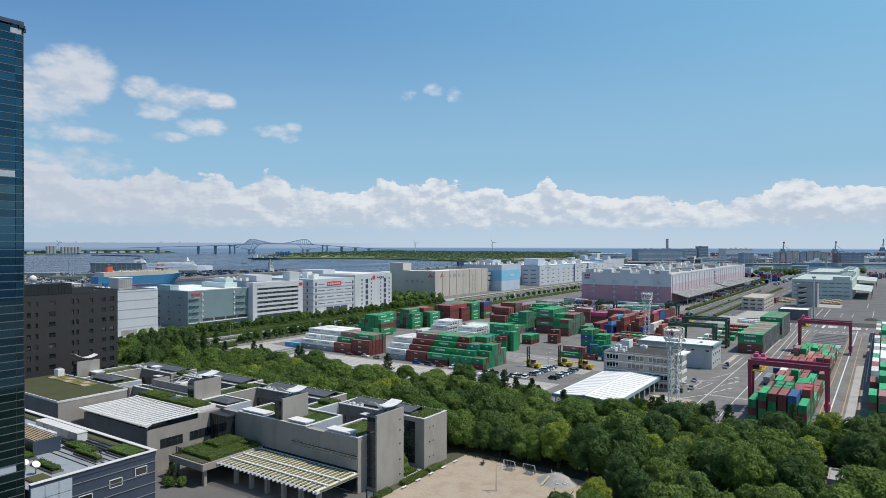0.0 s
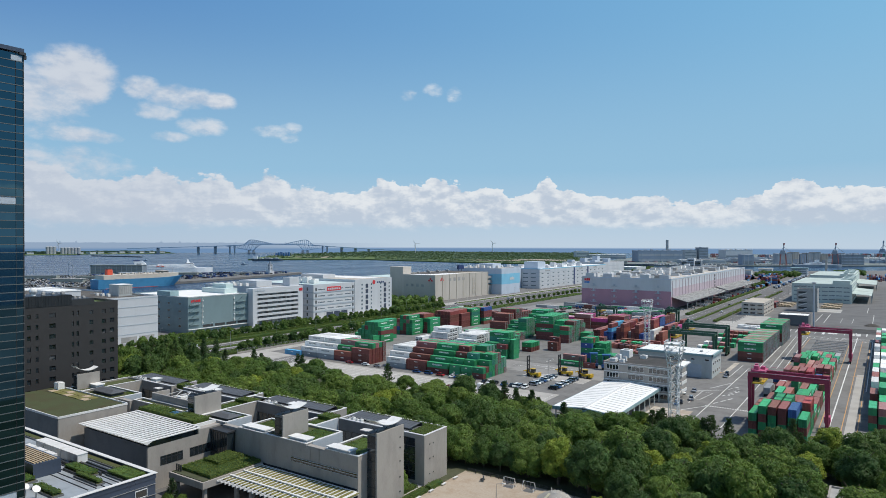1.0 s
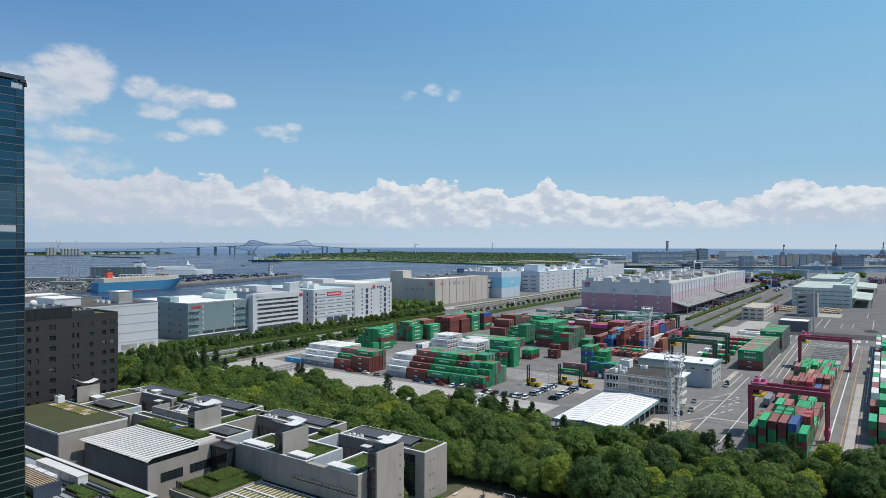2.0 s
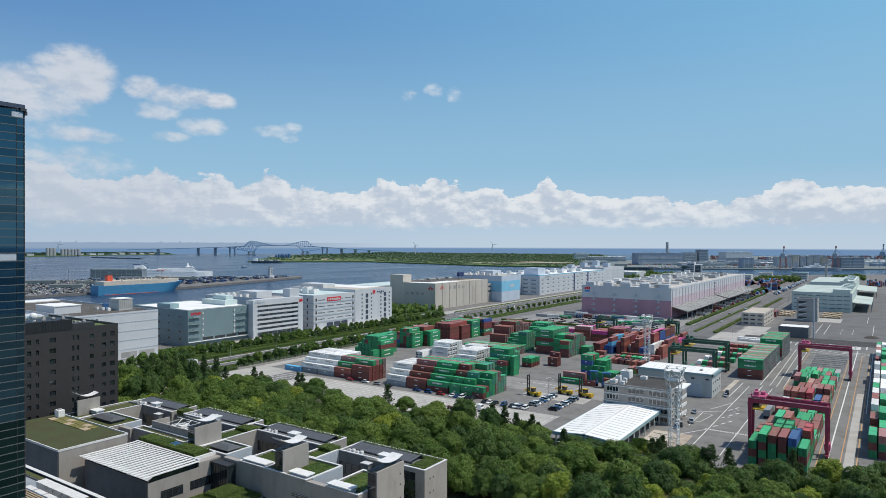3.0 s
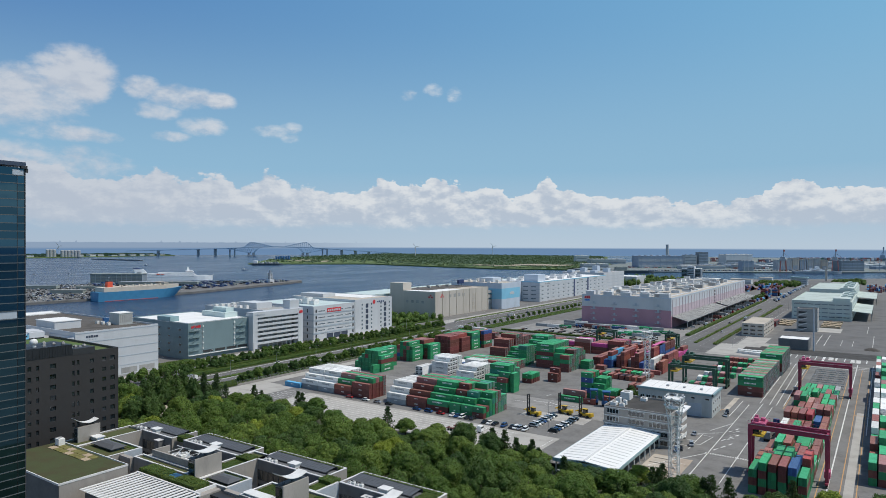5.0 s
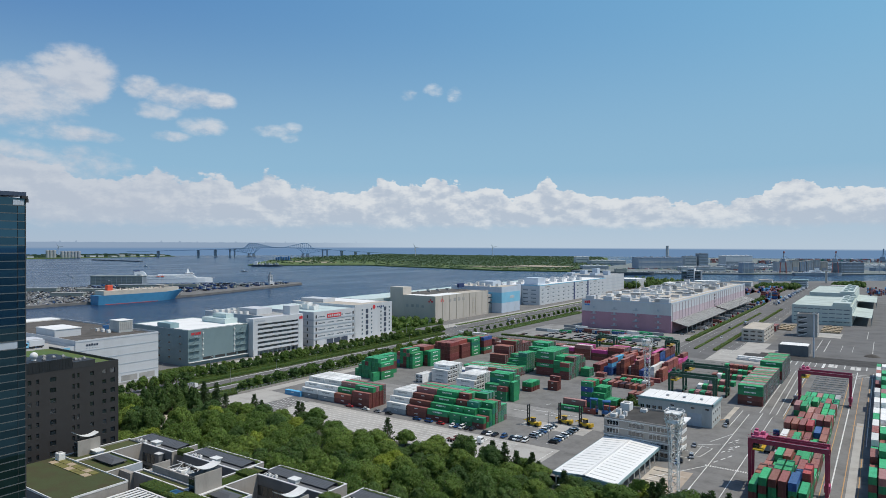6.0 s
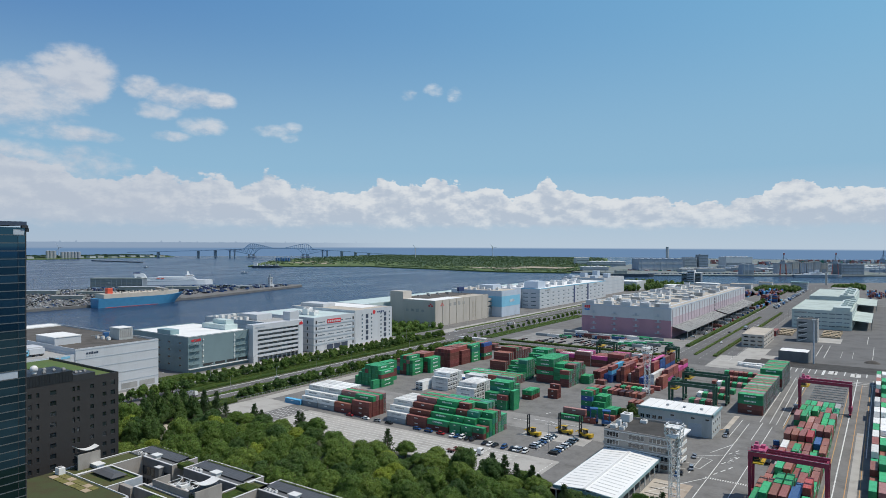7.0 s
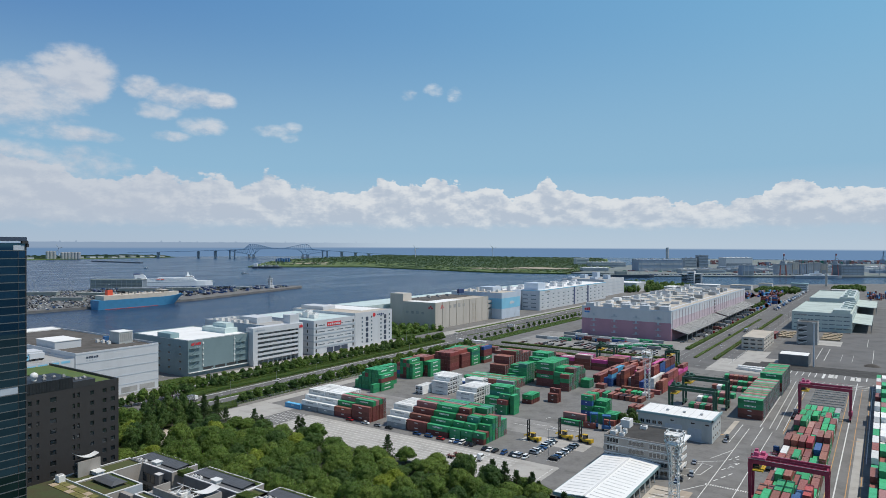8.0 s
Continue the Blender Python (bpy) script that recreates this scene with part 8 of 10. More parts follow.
for i, (p, t) in enumerate((("silver", 0.8), ("white", 0.8), ("silver", 0.0), ("blue", 0.0), ("white", 0.8), ("silver", 0.8), ("white", 0.8), ("black", 0.0))):
    park(-129.2, 261 + i * 2.9, 180, p, t)
for i, (p, t) in enumerate((("black", 0.8), ("blue", 0.0), ("white", 0.8), ("silver", 0.0), ("white", 0.8), ("silver", 0.0), ("black", 0.0), ("silver", 0.8), ("black", 0.0))):
    park(-118.6, 258.5 + i * 2.9, 0, p, t)
for x, p, t in ((-233, "red", 0), (-222, "white", 0), (-214, "silver", 0), (-206.5, "black", 0), (-189, "blue", 0), (-182, "blue", 0.8), (-175, "red", 0), (-168.5, "white", 0), (-166, "blue", 0), (-163.2, "white", 0.8),
                (-160.2, "black", 0), (-157.4, "black", 0.8), (-150, "black", 0), (-147.4, "white", 0), (-144.6, "black", 0), (-140, "blue", 0.8), (-136.0, "black", 0), (-134.0, "white", 0.8), (-132.2, "silver", 0.8), (-129.5, "white", 0.8)):
    if x > -170:
        park(x, 255.2 - (x > -153) * 1.6, 90, p, t)
    else:
        park(x, 254.6, 180, p, t)
for x, y, p, t in ((-70, 283, "white", 0.0), (-67.2, 289, "silver", 0.0), (-64.6, 273, "silver", 0.8), (-68.5, 268, "white", 0.8), (-66.8, 265, "black", 0.0), (-62.8, 335, "black", 0.8), (-62.5, 329, "silver", 0.0), (-67.5, 262, "blue", 0.0)):
    park(x, y, 100, p, t)
for x, y, p, t in ((-350, 690, "black", 0.8), (-367, 330, "white", 0), (-340, 300, "white", 0), (-335, 430, "silver", 0), (-366, 560, "white", 0.8), (-320, 262, "silver", 0), (-367, 480, "black", 0), (-125, 640, "white", 0.8), (-133, 720, "black", 0), (-118, 800, "white", 0)):
    park(x, y, 90, p, t)


def truck(x, y, turn, cabpaint, load, label, L=12.0):
    c = thing("truck", label, "truck", "trucks", at=pose(x, y, 0.03, 0, 0, turn))
    part("chassis", boxes((-L / 2, L / 2 - 0.4, -0.5, 0.5, 0.85, 1.15)), M["dark_steel"] if load != "red_frame" else PAINT["maroon"], c)
    bm = bmesh.new()
    loft(bm, [[(L / 2 + 0.1, yy, 0.6), (L / 2 + 2.2, yy, 0.6), (L / 2 + 2.3, yy, 1.7), (L / 2 + 1.95, yy, 3.0), (L / 2 + 0.1, yy, 3.1)] for yy in (-1.2, 1.2)])
    cab = part("cab", bm, PAINTS[cabpaint], c, "", 0.08)
    part("windscreen", boxes((L / 2 + 2.0, L / 2 + 2.22, -1.05, 1.05, 1.75, 2.7)), M["glass"], cab)
    if load == "box":
        part("cargo_box", boxes((-L / 2, L / 2 - 0.3, -1.22, 1.22, 1.15, 3.6)), PAINTS["silver"], c)
    elif load in PAINT:
        part("cargo_container", boxes((-L / 2, L / 2 - 0.3, -1.22, 1.22, 1.2, 3.8)), PAINT[load], c)
    else:
        for i in range(5):
            part("cross_member", boxes((-L / 2 + i * L / 4.4, -L / 2 + i * L / 4.4 + 0.3, -1.2, 1.2, 1.0, 1.35)), PAINT["maroon"], c)
    for xx in (-L / 2 + 1, -L / 2 + 2.3, L / 2 - 1.4, L / 2 + 1.3):
        bm = bmesh.new()
        for yy in (-0.95, 0.95):
            cone(bm, 0, 0, yy - 0.22, yy + 0.22, 0.5, 0.5, 10)
        cone(bm, 0, 0, -0.73, 0.73, 0.09, 0.09, 6)
        o = part("wheel_axle", bm, M["rubber"], c)
        o.matrix_basis = pose(xx, 0, 0.5, 90, 0, 0)
    return c


truck(-152, 235.5, 0, "white", "red_frame", "parked white tractor with an empty red trailer frame")
truck(-151, 239.5, 0, "white", "red_frame", "parked white tractor with an empty red trailer frame")
truck(-338, 228, 90, "white", "box", "white box truck on the harbour road")
truck(-40.3, 318, 90, "blue", "none", "tractor with an empty trailer in the crane lane")
truck(-40.3, 302, 90, "white", "grey", "white tractor with a grey container in the crane lane")
truck(-40.6, 398, 90, "silver", "none", "tractor with an empty trailer in the crane lane")
truck(-345, 640, 90, "white", "box", "white box truck on the harbour road")
truck(-124, 760, 90, "blue", "box", "blue-cabbed box truck on the dock road")
# trucks and trailers in the lot before the pink warehouse
lot = picker(("white", 3), ("grey", 4), ("green", 2), ("maroon", 3), ("blue", 2))
for x0, y0, n in ((-223, 622, 4), (-219, 617, 3), (-246, 616, 3), (-288, 587, 3), (-276, 628, 2), (-224, 571, 4), (-221, 578, 3), (-215, 585, 4), (-206, 592, 3), (-196, 599, 3)):
    block(x0, y0, "x", n, 1, lambda i, j: 1, lot, single=False)
for i in range(12):
    truck(-262 + i * 5.0 + rnd.uniform(-1, 1), 600 + rnd.uniform(-6, 10), rnd.choice((0, 0, 90, 180)), rnd.choice(("silver", "blue", "red", "black")), rnd.choice(("none", "red_frame", "maroon", "blue", "grey", "none")), "articulated truck in the lot before the pink warehouse")
bm = bmesh.new()
for i in range(70):
    x, y = -285 + rnd.uniform(0, 135), rnd.choice((548, 556, 566, 578)) + rnd.uniform(-2, 2)
    box(bm, x - 0.5, x + 0.5, y - 5.5, y + 5.5, 0.9, 1.25, i % 3)
    for k in (-4.5, -3.2, 4.2):
        box(bm, x - 1.15, x + 1.15, y + k, y + k + 0.9, 0.1, 1.0, 0)
tagged(new("trailer_rows", mesh_of(bm, "trailer_rows", [M["dark_steel"], PAINT["maroon"], PAINT["grey"]])), "rows of empty container trailers in the truck lot", "trailers", "", "stuff")
block(-166, 1145, "x", 2, 12, lambda i, j: 1 + (i * 3 + j) % 4, picker(("maroon", 6), ("blue", 2), ("white", 2), ("rust", 3)), single=False)
block(-102, 720, "x", 1, 9, lambda i, j: 2, picker(("maroon", 3), ("red", 1)), single=False)
for i in range(14):
    park(-160 + (i % 2) * 4, 640 + i * 24, 0, rnd.choice(("white", "black", "silver")), 0.8)
for i in range(10):
    truck(-154, 690 + i * 34, 0, rnd.choice(("white", "blue", "red")), rnd.choice(("box", "maroon", "grey")), "truck backed up to the loading bays", 8.0)


def stacker(x, y, turn, label):
    """An empty-container stacker: tall twin mast, top spreader, cab and counterweight."""
    c = thing("container_stacker", label, "forklift", "container stackers", at=pose(x, y, 0.03, 0, 0, turn))
    part("body", boxes((-3.4, 1.6, -1.2, 1.2, 0.7, 1.9)), M["yellow"], c, "", 0.08)
    part("counterweight", boxes((-4.6, -3.4, -1.3, 1.3, 0.6, 2.3)), M["yellow"], c, "", 0.1)
    cab = part("cab", boxes((-1.6, 0.3, -0.8, 0.8, 1.9, 3.7)), M["glass"], c)
    part("cab_roof", boxes((-1.8, 0.5, -0.95, 0.95, 3.7, 3.85)), M["yellow"], cab)
    for yy in (-0.75, 0.75):
        part("mast_rail", boxes((1.9, 2.4, yy - 0.18, yy + 0.18, 0.4, 9.6)), M["dark_steel"], c)
    for z in (1.2, 3.2, 5.2, 7.2, 9.2):
        part("mast_tie", boxes((1.95, 2.35, -0.57, 0.57, z, z + 0.3)), M["dark_steel"], c)
    part("spreader", boxes((2.45, 2.8, -3.0, 3.0, 2.4, 2.9), (2.5, 2.75, -0.9, 0.9, 1.2, 2.4)), M["yellow"], c)
    for xx, r in ((1.2, 0.8), (-3.0, 0.6)):
        for yy in (-1.35, 1.35):
            bm = bmesh.new()
            cone(bm, 0, 0, -0.3, 0.3, r, r, 14)
            o = part("tyre", bm, M["rubber"], c)
            o.matrix_basis = pose(xx, yy, r, 90, 0, 0)
    return c


for x, y, a in ((-138.6, 278.5, 170), (-127.6, 290, 175), (-117.2, 290, 165)):
    stacker(x, y, a, "yellow empty-container stacker parked with its mast up")


def carrier(x, y, label):
    """A small straddle carrier: four legs on wheels, top frame and cab."""
    c = thing("straddle_carrier", label, "carrier", "blue carriers", at=pose(x, y, 0.03, 0, 0, 20))
    for sx in (-1.6, 1.6):
        for sy in (-1.5, 1.5):
            part("leg", boxes((sx - 0.2, sx + 0.2, sy - 0.2, sy + 0.2, 0.9, 7.0)), M["machine_blue"], c)
            bm = bmesh.new()
            cone(bm, 0, 0, -0.25, 0.25, 0.6, 0.6, 12)
            o = part("tyre", bm, M["rubber"], c)
            o.matrix_basis = pose(sx, sy, 0.6, 90, 0, 0)
    part("top_frame", boxes((-2.0, 2.0, -1.7, 1.7, 7.0, 7.6)), M["machine_blue"], c)
    part("engine", boxes((-2.4, 2.2, -1.5, 1.5, 1.0, 2.4)), M["machine_blue"], c, "", 0.1)
    part("cab", boxes((0.6, 2.0, -0.7, 0.7, 2.5, 4.2)), M["glass"], c)
    return c


carrier(-122.5, 316, "blue straddle carrier beside the small stack")
carrier(-115.5, 315, "blue straddle carrier beside the small stack")


# street lamps
def lamp(x, y, h=9.5):
    c = thing("street_lamp", "slim grey street lamp with a bent arm", "lamp", "street lamps")
    bm = bmesh.new()
    loft(bm, [[(x + r * math.cos(a * math.pi / 3), y + r * math.sin(a * math.pi / 3), z) for a in range(6)] for z, r in ((0, 0.13), (h, 0.07))])
    part("pole", bm, M["steel"], c)
    bm = bmesh.new()
    beam(bm, (x, y, h), (x + 1.8, y, h + 0.5), 0.08, sides=6)
    part("arm", bm, M["steel"], c)
    part("lantern", boxes((x + 1.6, x + 2.5, y - 0.15, y + 0.15, h + 0.42, h + 0.6)), M["white_steel"], c)
    return c


for i in range(22):
    lamp(-374.5, 200 + i * 36)
    lamp(-330.0, 218 + i * 36)
for i in range(14):
    lamp(-101, 560 + i * 45)
lamp(-122.5, 262, 12)
lamp(-90, 196, 7)
lamp(-76, 134, 6)
b_ = thing("light_column", "tall grey light column by the stair tower", "mast")
bm = bmesh.new()
loft(bm, [[(-45.4 + r * math.cos(a * math.pi / 4), 571 + r * math.sin(a * math.pi / 4), z) for a in range(8)] for z, r in ((0, 0.6), (33, 0.45))])
part("shaft", bm, M["pale_panel"], b_)
part("head", boxes((-46.8, -44, 569.6, 572.4, 33, 34)), M["steel"], b_)

# ---------------------------------------------------------------- playground
def swing(x, y):
    c = thing("swing_set", "grey steel swing frame on the sandy playground", "swing", "swings")
    bm = bmesh.new()
    for sx in (0, 3.2):
        beam(bm, (x + sx, y - 0.9, 0), (x + sx, y, 2.3), 0.1, sides=8)
        beam(bm, (x + sx, y + 0.9, 0), (x + sx, y, 2.3), 0.1, sides=8)
    beam(bm, (x, y, 2.3), (x + 3.2, y, 2.3), 0.1, sides=8)
    part("frame", bm, M["white_steel"], c)
    for k in (0.9, 2.2):
        part("seat", boxes((x + k - 0.25, x + k + 0.25, y - 0.1, y + 0.1, 0.5, 0.56)), M["dark_steel"], c)
        bm = bmesh.new()
        for d in (-0.22, 0.22):
            beam(bm, (x + k + d, y, 0.55), (x + k + d, y, 2.3), 0.03)
        part("chain", bm, M["steel"], c)
    part("rubber_mat", boxes((x + 0.3, x + 2.9, y - 1.2, y + 1.2, 0.016, 0.035)), M["concrete_dark"], c)
    return c


swing(-82, 148.6)
swing(-76.4, 148.8)
c = thing("slide_mound", "low concrete mound with a pale slide and rock grips", "slide")
bm = bmesh.new()
for k in range(6):
    pass
loft(bm, [[(-66.5 + r * math.cos(a * math.pi / 10), 147.5 + 0.8 * r * math.sin(a * math.pi / 10), z) for a in range(20)] for r, z in ((5.2, 0.0), (4.4, 0.5), (3.0, 1.3), (1.6, 1.9), (1.2, 2.0))])
part("mound", bm, M["concrete_ground"], c)
bm = bmesh.new()
beam(bm, (-67.6, 145.6, 1.95), (-68.6, 142.8, 0.15), 0.6, 0.12)
part("slide_chute", bm, M["slide_cream"], c)
bm = bmesh.new()
for i in range(12):
    a = math.pi * (1.05 + 0.9 * i / 11)
    beam(bm, (-66.5 + 1.4 * math.cos(a), 147.5 + 1.2 * math.sin(a), 1.9), (-66.5 + 1.4 * math.cos(a), 147.5 + 1.2 * math.sin(a), 2.9), 0.05)
part("guard_rail", bm, M["white_steel"], c)
for i in range(24):
    a = rnd.uniform(-0.6, 0.9)
    r = rnd.uniform(2.2, 4.2)
    o = part("rock_grip", boxes((-0.18, 0.18, -0.18, 0.18, -0.1, 0.15)), M["coping"], c)
    o.location = (-66.5 + r * math.cos(a - 0.9), 147.5 + 0.8 * r * math.sin(a - 0.9), 1.9 - (r - 1.2) * 0.45)
f = thing("playground_fence", "low dark post-and-rail fence round the playground", "fence")
for i in range(16):
    part("post", boxes((-95 + i * 2.4, -94.85 + i * 2.4, 151.6, 151.75, 0, 1.1)), M["dark_steel"], f)
part("rail", boxes((-95, -58.8, 151.64, 151.7, 1.0, 1.08)), M["dark_steel"], f)
part("rail", boxes((-95, -58.8, 151.64, 151.7, 0.5, 0.56)), M["dark_steel"], f)
for i in range(5):
    c = thing("bench", "low pale concrete bench at the playground edge", "bench", "benches")
    part("seat", boxes((-95.2, -94.6, 122 + i * 5.6, 123.8 + i * 5.6, 0.32, 0.45)), M["coping"], c)
    for d in (0.2, 1.4):
        part("leg", boxes((-95.1, -94.7, 122 + i * 5.6 + d, 122.2 + i * 5.6 + d, 0, 0.32)), M["concrete"], c)
c = thing("spring_seat", "small dark picnic table on the sand", "table")
part("top", boxes((-88.5, -87.3, 147.2, 148.2, 0.5, 0.62)), M["dark_steel"], c)
part("back", boxes((-88.2, -87.8, 148.3, 148.5, 0.0, 1.3)), M["concrete"], c)
part("foot", boxes((-88.1, -87.7, 147.5, 147.9, 0, 0.5)), M["concrete"], c)
b_ = hull("pump_house", "small flat-roofed concrete hut among the trees", -11.0, -3.4, 174.6, 183.8, 4.2, "concrete", "grey_roof", 0.5, "", "hut")
c = thing("bicycle_rack", "rows of parked bicycles under the park trees", "bicycles", "", "stuff")
bm = bmesh.new()
for i in range(22):
    x, y = -283 + (i % 11) * 0.75, 181 + (i // 11) * 2.2
    for d in (-0.55, 0.55):
        for s in range(8):
            a0, a1 = s * math.pi / 4, (s + 1) * math.pi / 4
            beam(bm, (x, y + d + 0.33 * math.cos(a0), 0.35 + 0.33 * math.sin(a0)), (x, y + d + 0.33 * math.cos(a1), 0.35 + 0.33 * math.sin(a1)), 0.06)
    beam(bm, (x, y - 0.55, 0.35), (x, y + 0.4, 0.85), 0.06)
    beam(bm, (x, y + 0.55, 0.35), (x, y + 0.35, 1.05), 0.06)
    beam(bm, (x - 0.3, y + 0.4, 1.05), (x + 0.3, y + 0.4, 1.05), 0.05)
part("bicycles", bm, M["white_steel"], c)
setting("pavement_park", boxes((-301, -273, 168, 190, 0.005, 0.03)), M["beige_roof"], "bare paved clearing in the park", "pavement")

# crossing lanes, parking bays and the wide lot beyond the crane block
sheet("road_lane", "asphalt_dark", "dark new asphalt lane behind the crane block", [(-94, 60, 552, 574)], 0.014)
sheet("pavement_lot", "asphalt", "dark asphalt lot beside the mint warehouse", [(-58, -4, 592, 730)], 0.010)
sheet("pavement_corner", "concrete_ground", "pale concrete corner beside the dock office", [(-112, -95, 512, 572), (-95, -60, 574.5, 592), (-60, -34, 700, 735)], 0.012, "pavement")
markings("marking_bays", "white bay lines beside the dark lane", [(-57.4 + i * 4.05, 527, -57.4 + i * 4.05, 545, 0.45) for i in range(5)] + [(-95, 548, 40, 548, 1.0), (-36.3, 526, -36.3, 547, 1.6)] +
         [(-30 + i * 6.5, 530, -30 + i * 6.5, 545, 0.6) for i in range(9)])
sheet("marking_pad", "line_faint", "worn pale pads in the parking bays", [(-33.5, -28, 531, 545), (-20, -14, 528, 542)], 0.018, "pavement")
markings("marking_lot", "white bay lines of the wide lot", [(-47, 610, -47, 680, 0.5), (-41, 605, -41, 681, 0.5), (-13.8, 710, -13.8, 768, 0.4), (-8.3, 616, -8.3, 695, 0.4), (-30, 612, -30, 650, 0.25), (-22, 612, -22, 650, 0.25)], "line_faint")
bm = bmesh.new()
for x0, x1, y0, y1 in ((-53, -35.5, 738, 800), (-92, -76, 735, 785)):
    for i in range(int((y1 - y0) / 7)):
        for k in range(int((x1 - x0) / 2.4)):
            box(bm, x0 + k * 2.4, x0 + k * 2.4 + 2.1, y0 + i * 7, y0 + i * 7 + 3.6, 0.0, 1.1 + ((i * 3 + k) % 4) * 0.25)
tagged(new("timber_pallets", mesh_of(bm, "timber_pallets", M["timber"])), "rows of stacked brown timber pallets on the lot", "pallets", "", "stuff")
c = thing("spoil_heap", "dark heap of spoil on the lot", "heap")
bm = bmesh.new()
loft(bm, [[(-8.5 + r * (1 + 0.12 * math.sin(a * 2.1)) * math.cos(a * 0.628), 599 + r * 0.8 * math.sin(a * 0.628), z) for a in range(10)] for r, z in ((6.0, 0.0), (4.6, 0.9), (2.6, 1.7), (0.5, 2.1))])
part("heap", bm, M["brown_roof"], c)
for i in range(7):
    c = thing("white_cabin", "low white site cabin in a row", "cabin", "site cabins")
    x = -92 + i * 3.3
    part("body", boxes((x, x + 3.0, 529, 533.5, 0.0, 2.5)), M["white_steel"], c)
    part("cabin_door", boxes((x + 0.8, x + 1.7, 528.94, 529, 0.15, 2.1)), M["pale_panel"], c)
leafy("roof_shrubs", "low green shrubs in the podium roof planters", "shrubs", [(-133.8, -125.2, 63.6, 65.8, 18.85, 19.25), (-127.8, -119.7, 62.7, 63.8, 18.85, 19.2), (-123.8, -116.4, 66.7, 70.2, 18.85, 19.2), (-139.8, -131.2, 55.2, 57.3, 18.85, 19.2), (-127.8, -120.2, 55.2, 56.8, 18.85, 19.2)], "hedge", 16, 0.14, seed=21)
# ---------------------------------------------------------------- across the water
def ship_hull(L, B, z0, z1, bow=0.22, stern=0.04, flare=0.75):
    """Hull outline lofted from keel to deck, bow towards +y."""
    rings = []
    for z, k, back in ((z0, flare, 0.93), ((z0 + z1) / 2, (1 + flare) / 2, 0.97), (z1, 1.0, 1.0)):
        r = []
        n = 10
        for i in range(n + 1):
            t = i / n
            y = -L / 2 * back + t * L * (0.5 + 0.5 * back)
            wdt = 1.0
            if t > 1 - bow:
                wdt = max(0.04, 1 - ((t - 1 + bow) / bow) ** 1.8)
            if t < stern:
                wdt = 0.85
            r.append((B / 2 * wdt * k if t < 1 - bow else B / 2 * wdt * k, y, z))
        rings.append(r + [(-x, y, z) for x, y, z in r[::-1]])
    bm = bmesh.new()
    loft(bm, rings)
    return bm


M["ship_blue"] = material("ship_blue_paint", (0.065, 0.26, 0.45), 0.5, stain=0.15, size=8)
M["ship_beige"] = material("ship_beige_paint", (0.58, 0.52, 0.44), 0.6, stain=0.2, size=10)
M["funnel_red"] = material("funnel_orange_red", (0.70, 0.10, 0.05), 0.5, stain=0.1)
# far claddings: distance haze is mixed into these greyer, bluer colours
M["far_grey"] = material("hazed_grey_cladding", (0.40, 0.43, 0.46), 0.8, stain=0.2, size=20)
M["far_blue"] = material("hazed_blue_cladding", (0.29, 0.35, 0.43), 0.8, stain=0.1, size=20)
M["far_dark"] = material("hazed_dark_cladding", (0.22, 0.26, 0.30), 0.7, stain=0.2, size=20)
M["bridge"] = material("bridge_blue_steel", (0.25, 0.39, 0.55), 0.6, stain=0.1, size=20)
M["ship_white"] = material("ship_white_paint", (0.86, 0.87, 0.87), 0.4, stain=0.08, size=6)
M["terminal"] = material("terminal_mesh_screen", (0.30, 0.32, 0.29), 0.6, stain=0.2, size=10)
M["silo_grey"] = material("silo_concrete", (0.34, 0.36, 0.38), 0.9, stain=0.2, size=12)
M["hull_dark"] = material("ship_dark_paint", (0.10, 0.12, 0.14), 0.6, stain=0.2, size=10)

# car carrier moored at the pier
s = thing("car_carrier", "blue and beige car carrier ship with a red funnel, moored", "ship", at=pose(-936, 558, 0, 0, 0, 0))
bm = bmesh.new()
rings = []
for i in range(17):
    t = i / 16
    y = -71 + 141 * t
    wdt = 12.5 * (1.0 if t < 0.72 else max(0.05, 1 - ((t - 0.72) / 0.28) ** 2.0)) * (0.92 if t == 0 else 1)
    deck = 10.4 + 2.0 * max(0, (t - 0.6) / 0.4) ** 2
    low = wdt * (0.9 if t < 0.7 else 0.9 - 0.5 * (t - 0.7) / 0.3)
    rake = 15 * max(0.0, (t - 0.72) / 0.28) ** 1.4
    rings.append([(-low, y - rake, -3.2), (low, y - rake, -3.2), (wdt, y, deck), (-wdt, y, deck)])
loft(bm, rings)
part("hull", bm, M["ship_blue"], s)
bm = bmesh.new()
rings = []
for i in range(15):
    t = i / 14
    y = -64 + 126 * t
    wdt = 12.2 * (1.0 if t < 0.72 else max(0.12, 1 - ((t - 0.72) / 0.30) ** 2.0))
    base = 10.3 + 2.0 * max(0, (t * 0.93 - 0.6) / 0.4) ** 2
    rings.append([(-wdt, y, base), (wdt, y, base), (wdt, y, 16.6), (-wdt, y, 16.6)])
loft(bm, rings)
part("upper_hull", bm, M["ship_beige"], s)
f = part("funnel", boxes((-3.5, 3.5, -54, -46, 14.6, 24.5)), M["funnel_red"], s, "orange-red funnel", 0.5)
part("funnel_cap", boxes((-2.8, 2.8, -53, -47, 24.5, 25.6)), M["dark_steel"], f)
part("bridge_house", boxes((-11.5, 11.5, 30, 38, 16.6, 20.6)), M["ship_beige"], s)
part("bridge_window", boxes((-11.3, 11.6, 29.8, 38.1, 18.6, 19.6)), M["glass"], s)
